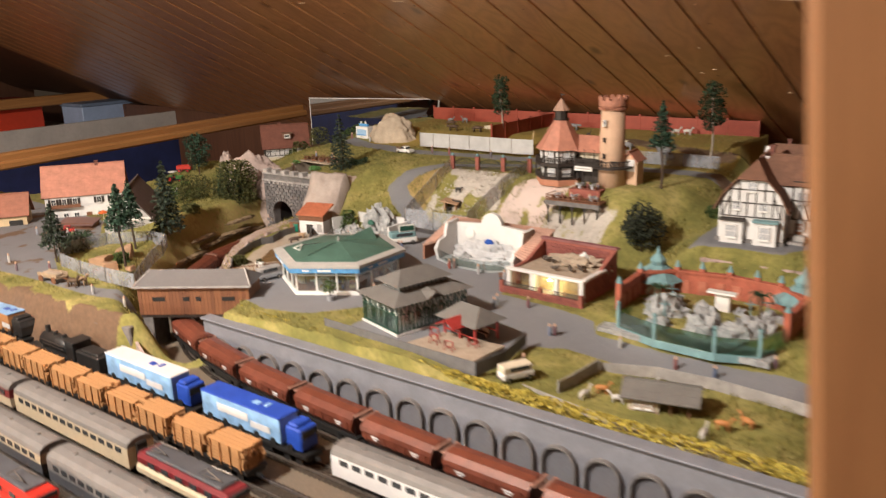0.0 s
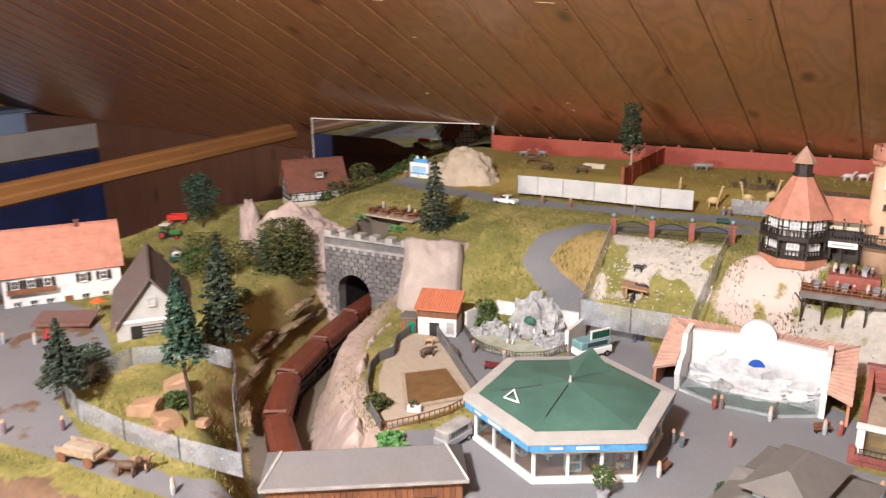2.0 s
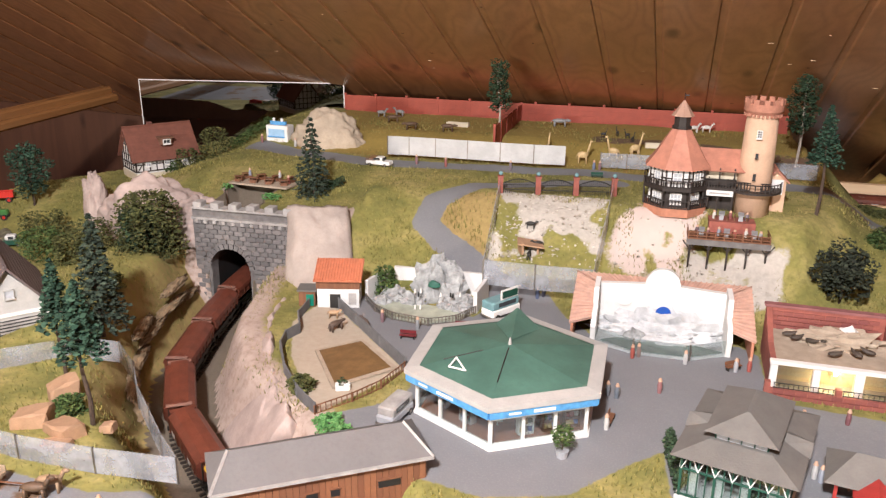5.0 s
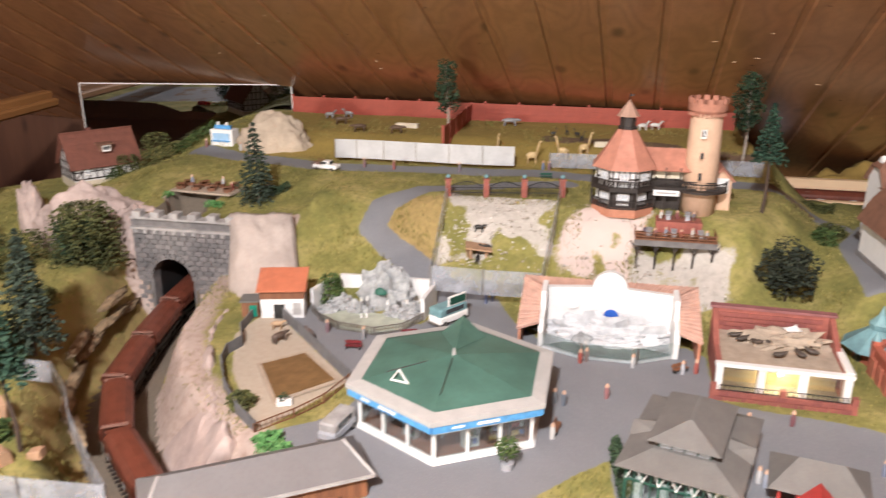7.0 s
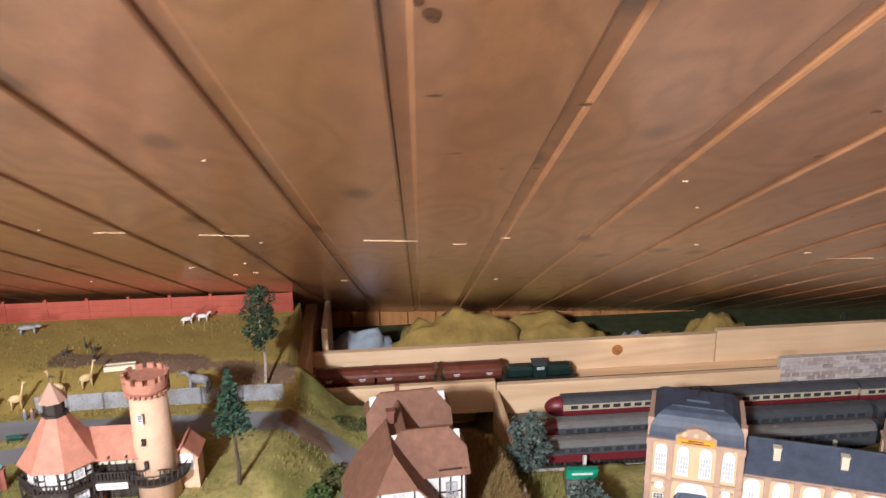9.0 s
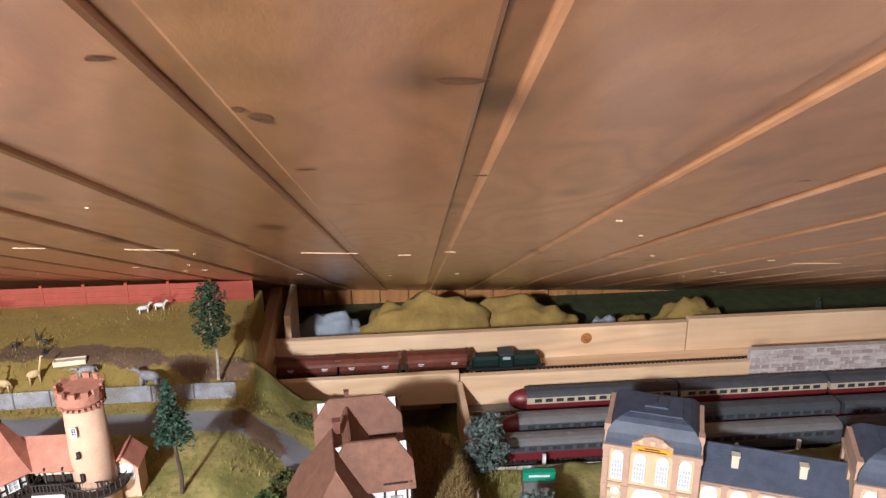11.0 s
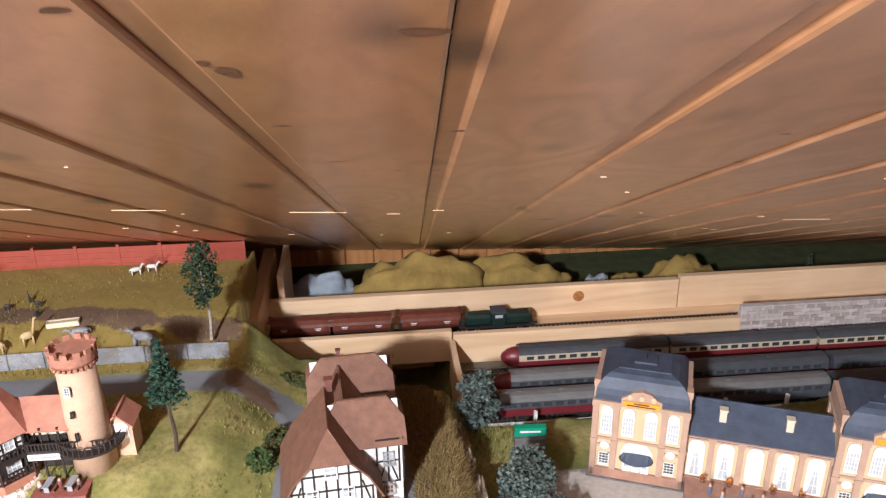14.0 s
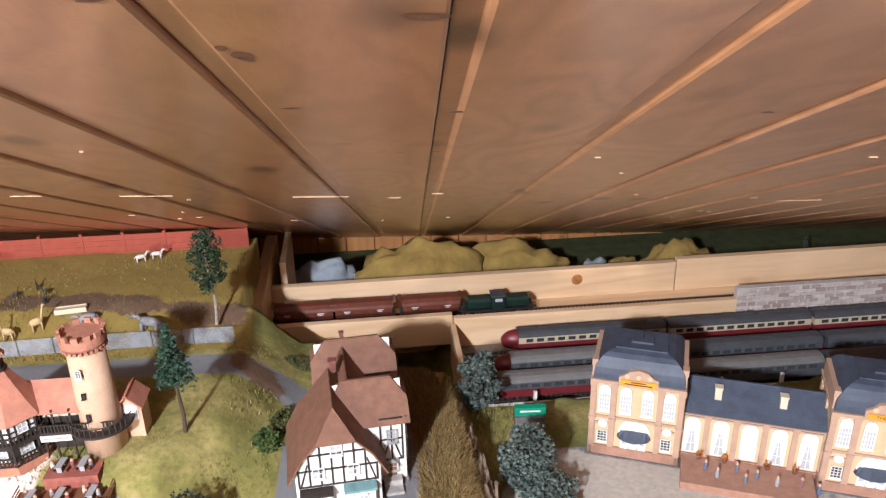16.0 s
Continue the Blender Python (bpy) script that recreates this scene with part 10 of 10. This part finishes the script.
bench(0.016, 1.135, 5)
bench(0.398, 1.155, 35, "brownplank", "brown park bench on the asphalt")
bench(0.268, 1.0, 80, "brownplank", "brown park bench on the asphalt")
bench(0.075, 1.18, 20)
bench(0.205, 1.612, 10, "green", "green park bench on the upper path")
for x, y, rz in ((-0.095, 1.865, -4), (0.302, 1.775, 8)):
    k = thing("feed_trough", at(x, y, ground_z(x, y), rz), "pale wooden feed trough on the meadow", "trough", "feed troughs")
    part("basin", B(((0, -0.006, 0.004), (0.046, 0.0016, 0.008)), ((0, 0.006, 0.004), (0.046, 0.0016, 0.008)), ((0, 0, 0.001), (0.046, 0.012, 0.002)), ((-0.0226, 0, 0.004), (0.0016, 0.012, 0.008)), ((0.0226, 0, 0.004), (0.0016, 0.012, 0.008))), M["cream"], k)
    part("fodder", B(((0, 0, 0.004), (0.042, 0.010, 0.004))), M["yellowwall"], k)

k = thing("monkey_den", at(0.13, 1.375, ground_z(0.13, 1.375), 15), "brown board shelter on the rocky slope", "shelter")
part("roof", slab(bmesh.new(), [(-0.02, -0.014, 0.016), (0.018, -0.016, 0.011), (0.016, 0.014, 0.012), (-0.018, 0.012, 0.018)], 0.002), M["tanrock"], k)
part("side", B(((-0.014, 0, 0.007), (0.003, 0.022, 0.018), 10), ((0.012, 0.002, 0.005), (0.003, 0.02, 0.014), -12)), M["tanrock"], k)

k = thing("picnic_ground", at(-0.335, 1.475, ground_z(-0.335, 1.475) - 0.001, -4), "beer garden with brown rail seats", "garden")
part("paving", prism(bmesh.new(), [(-0.055, -0.025), (0.055, -0.028), (0.06, 0.025), (-0.05, 0.03)], 0.0, 0.003), M["sandfloor"], k)
for i in range(8):
    x, y = -0.042 + (i % 4) * 0.028, -0.012 + (i // 4) * 0.024
    t = part("table", B(((0, 0, 0.0085), (0.016, 0.007, 0.001)), ((-0.006, 0, 0.004), (0.001, 0.005, 0.008)), ((0.006, 0, 0.004), (0.001, 0.005, 0.008))), M["brownplank"], k)
    t.matrix_local = at(x, y, 0.003, i * 11)
    part("bench", B(((0, -0.006, 0.0045), (0.016, 0.002, 0.001)), ((0, 0.006, 0.0045), (0.016, 0.002, 0.001)), ((0, -0.006, 0.002), (0.010, 0.001, 0.004)), ((0, 0.006, 0.002), (0.010, 0.001, 0.004))), M["brownplank"], t)
for x, y in ((-0.37, 1.49), (-0.345, 1.465), (-0.315, 1.49), (-0.29, 1.47), (-0.36, 1.455)):
    figurine(x, y)

k = thing("flower_bed", at(1.098, 1.377, -0.015), "round flower bed of red and orange blossoms", "flower bed")
bm = bmesh.new()
cyl(bm, (0, 0, 0), 0.032, 0.006, 28, 0.031)
part("kerb", bm, M["stonegrey"], k)
bush_part(k, "blossoms", (0, 0, 0.004), 0.030, 0.008, "redblossom" if "redblossom" in M else "blossom", 5, 900, 0.002)
bush_part(k, "centre_plant", (0, 0, 0.006), 0.006, 0.016, "yellowhedge", 6, 120, 0.002)
k = thing("lawn_bed", at(0.93, 1.155, -0.012, 5), "oval green lawn bed with white stones", "flower bed")
part("turf", prism(bmesh.new(), [(0.08 * math.cos(i * 0.4), 0.04 * math.sin(i * 0.4)) for i in range(15)], 0.0, 0.004), M["leafmoss"], k)
for i in range(12):
    r = random.Random(i)
    o = part("white_stone", B(((0, 0, 0.002), (0.005, 0.004, 0.004)), bevel=0.001), M["white_plastic"], k)
    o.matrix_local = at(r.uniform(-0.03, 0.05), r.uniform(-0.02, 0.02), 0.006, i * 50)

k = thing("garden_wall", at(0.745, 1.315, 0.010, 0), "low pinkish stone wall below the inn", "wall")
part("stones", B(((0, 0, 0.012), (0.165, 0.012, 0.030)), ((0.10, -0.03, 0.010), (0.012, 0.07, 0.026), 30), bevel=0.002), paint("mauve_stone", (0.42, 0.31, 0.29), 0.9, 0.3, 90, relief=0.6), k)
k = thing("notice_board", at(0.862, 1.345, 0.0, 25), "red notice board on two posts", "sign")
part("panel", B(((0, 0, 0.026), (0.034, 0.002, 0.018), 0), bevel=0.0006), M["loco_red"], k)
part("lettering", B(((0, -0.0014, 0.028), (0.022, 0.0006, 0.003)), ((0, -0.0014, 0.022), (0.016, 0.0006, 0.002))), M["coach_white"], k)
for s in (-1, 1):
    part("post", B(((s * 0.014, 0.002, 0.012), (0.002, 0.002, 0.030))), M["timber"], k)


def potted_tree(x, y, seed):
    g = thing("potted_tree", at(x, y, ground_z(x, y)), "small round tree in a blue-grey tub", "plant")
    bm = bmesh.new()
    cyl(bm, (0, 0, 0), 0.005, 0.008, 12, 0.0065)
    part("tub", bm, M["tablegrey"], g)
    bm = bmesh.new()
    rod(bm, (0, 0, 0.006), (0, 0, 0.02), 0.0009, 5)
    part("trunk", bm, M["bark"], g)
    bush_part(g, "crown", (0, 0, 0.014), 0.010, 0.018, "leafgreen", seed, 260, 0.0022)


potted_tree(0.228, 0.925, 1)
k = thing("flower_trough", at(-0.014, 0.992, 0.0, 20), "white planter trough with green leaves", "planter")
part("trough", B(((0, 0, 0.004), (0.016, 0.008, 0.008)), bevel=0.001), M["white_plastic"], k)
bush_part(k, "leaves", (0, 0, 0.007), 0.006, 0.006, "leafdark", 3, 60, 0.0018)


def palm(x, y, z):
    g = thing("palm", at(x, y, z), "green palm with arching fronds in the reef enclosure", "palm")
    bm = bmesh.new()
    rod(bm, (0, 0, 0), (0.001, 0, 0.042), 0.0022, 7, 0.0014)
    part("trunk", bm, M["bark"], g)
    for i in range(11):
        a = i * 2.4
        bm = bmesh.new()
        p = Vector((0, 0, 0.042))
        for k in range(4):
            q = Vector((math.cos(a) * 0.0055 * (k + 1), math.sin(a) * 0.0055 * (k + 1), 0.042 + 0.006 * math.sin(k * 0.8) - 0.0018 * k * k * 0.6))
            s = Vector((-math.sin(a), math.cos(a), 0)) * (0.0026 * (1 - k * 0.2))
            v = [bm.verts.new(c) for c in (p - s, p + s, q + s * 0.8, q - s * 0.8)]
            bm.faces.new(v)
            p = q
        part("frond", bm, M["leafdark"], g)


palm(0.672, 1.125, 0.0)
palm(0.80, 1.16, 0.0)


def wheel(parent, x, y, r, w, tyre="black"):
    o = part("wheel", cyl(bmesh.new(), (x, y + w / 2, r), r, w, 18, rot=Matrix.Rotation(radians(90), 4, "X")), M[tyre], parent)
    part("rim", cyl(bmesh.new(), (x, y + w / 2 + 0.0004, r), r * 0.55, w + 0.0008, 12, rot=Matrix.Rotation(radians(90), 4, "X")), M["loco_red"], o)


def tractor(x, y, rz):
    g = thing("tractor", at(x, y, ground_z(x, y) - 0.001, rz), "green tractor with a white cab roof on the meadow", "tractor")
    part("bonnet", B(((0.013, 0, 0.0125), (0.022, 0.010, 0.010)), bevel=0.0015), M["brightpaint"], g)
    part("chassis", B(((0.002, 0, 0.007), (0.044, 0.008, 0.005))), M["black"], g)
    c = part("cab", B(*[((-0.008 + sx * 0.007, sy * 0.0065, 0.018), (0.0012, 0.0012, 0.016)) for sx in (-1, 1) for sy in (-1, 1)]), M["black"], g)
    part("roof", B(((-0.008, 0, 0.0268), (0.018, 0.016, 0.0024)), bevel=0.0008), M["white_plastic"], c, "white cab roof")
    part("glass", B(((-0.008, 0, 0.020), (0.0135, 0.0125, 0.011))), M["glass"], c)
    for sy in (-1, 1):
        part("mudguard", B(((-0.010, sy * 0.0095, 0.0165), (0.018, 0.005, 0.0016)), bevel=0.0004), M["brightpaint"], g)
        wheel(g, -0.010, sy * 0.0105, 0.008, 0.0042)
        wheel(g, 0.019, sy * 0.0085, 0.005, 0.003)
    part("exhaust", cyl(bmesh.new(), (0.010, 0.003, 0.017), 0.0007, 0.009, 6), M["black"], g)


def farm_trailer(x, y, rz):
    g = thing("farm_trailer", at(x, y, ground_z(x, y) - 0.001, rz), "red farm trailer on the meadow", "trailer")
    part("bed", B(((0, 0, 0.010), (0.040, 0.020, 0.0016)), ((0, -0.0095, 0.0145), (0.040, 0.0012, 0.009)), ((0, 0.0095, 0.0145), (0.040, 0.0012, 0.009)), ((-0.0195, 0, 0.0145), (0.0012, 0.019, 0.009)), ((0.0195, 0, 0.0145), (0.0012, 0.019, 0.009))), M["loco_red"], g)
    part("drawbar", rod(bmesh.new(), (0.019, 0, 0.007), (0.034, 0, 0.006), 0.0008, 5), M["black"], g)
    for sx in (-1, 1):
        for sy in (-1, 1):
            wheel(g, sx * 0.012, sy * 0.0105, 0.005, 0.003)


def parasol(x, y, mat, label):
    g = thing("parasol", at(x, y, ground_z(x, y)), label, "parasol")
    part("pole", cyl(bmesh.new(), (0, 0, 0), 0.0006, 0.024, 6), M["white_plastic"], g)
    part("canopy", cyl(bmesh.new(), (0, 0, 0.019), 0.0125, 0.006, 8, 0.0008), mat, g)
    part("foot", cyl(bmesh.new(), (0, 0, 0), 0.003, 0.0012, 10), M["stonegrey"], g)


M["brightpaint"] = paint("tractor_green", (0.06, 0.20, 0.05), 0.45, 0.2, 100)
tractor(-0.800, 1.375, 20)
farm_trailer(-0.826, 1.425, 35)
parasol(-0.604, 1.045, paint("orange_canopy", (0.62, 0.13, 0.03), 0.7, 0.2, 150), "orange parasol in the farmyard")
for i, (x, y) in enumerate(((-0.745, 1.285), (-0.715, 1.300), (-0.730, 1.320))):
    bm = cyl(bmesh.new(), (0, 0.011, 0.009), 0.009, 0.022, 20, rot=Matrix.Rotation(radians(90), 4, "X"))
    bmesh.ops.bevel(bm, geom=bm.edges[:], offset=0.0012, segments=1, affect="EDGES")
    o = mesh_ob("straw_bale", bm, M.setdefault("bale", paint("grey_straw", (0.17, 0.155, 0.10), 0.95, 0.4, 160, relief=0.7)))
    o.matrix_world = at(x, y, ground_z(x, y) - 0.001, 20 + 15 * i)
    tagged(o, "dull round straw bale on the farm meadow", "bale", "straw bales")
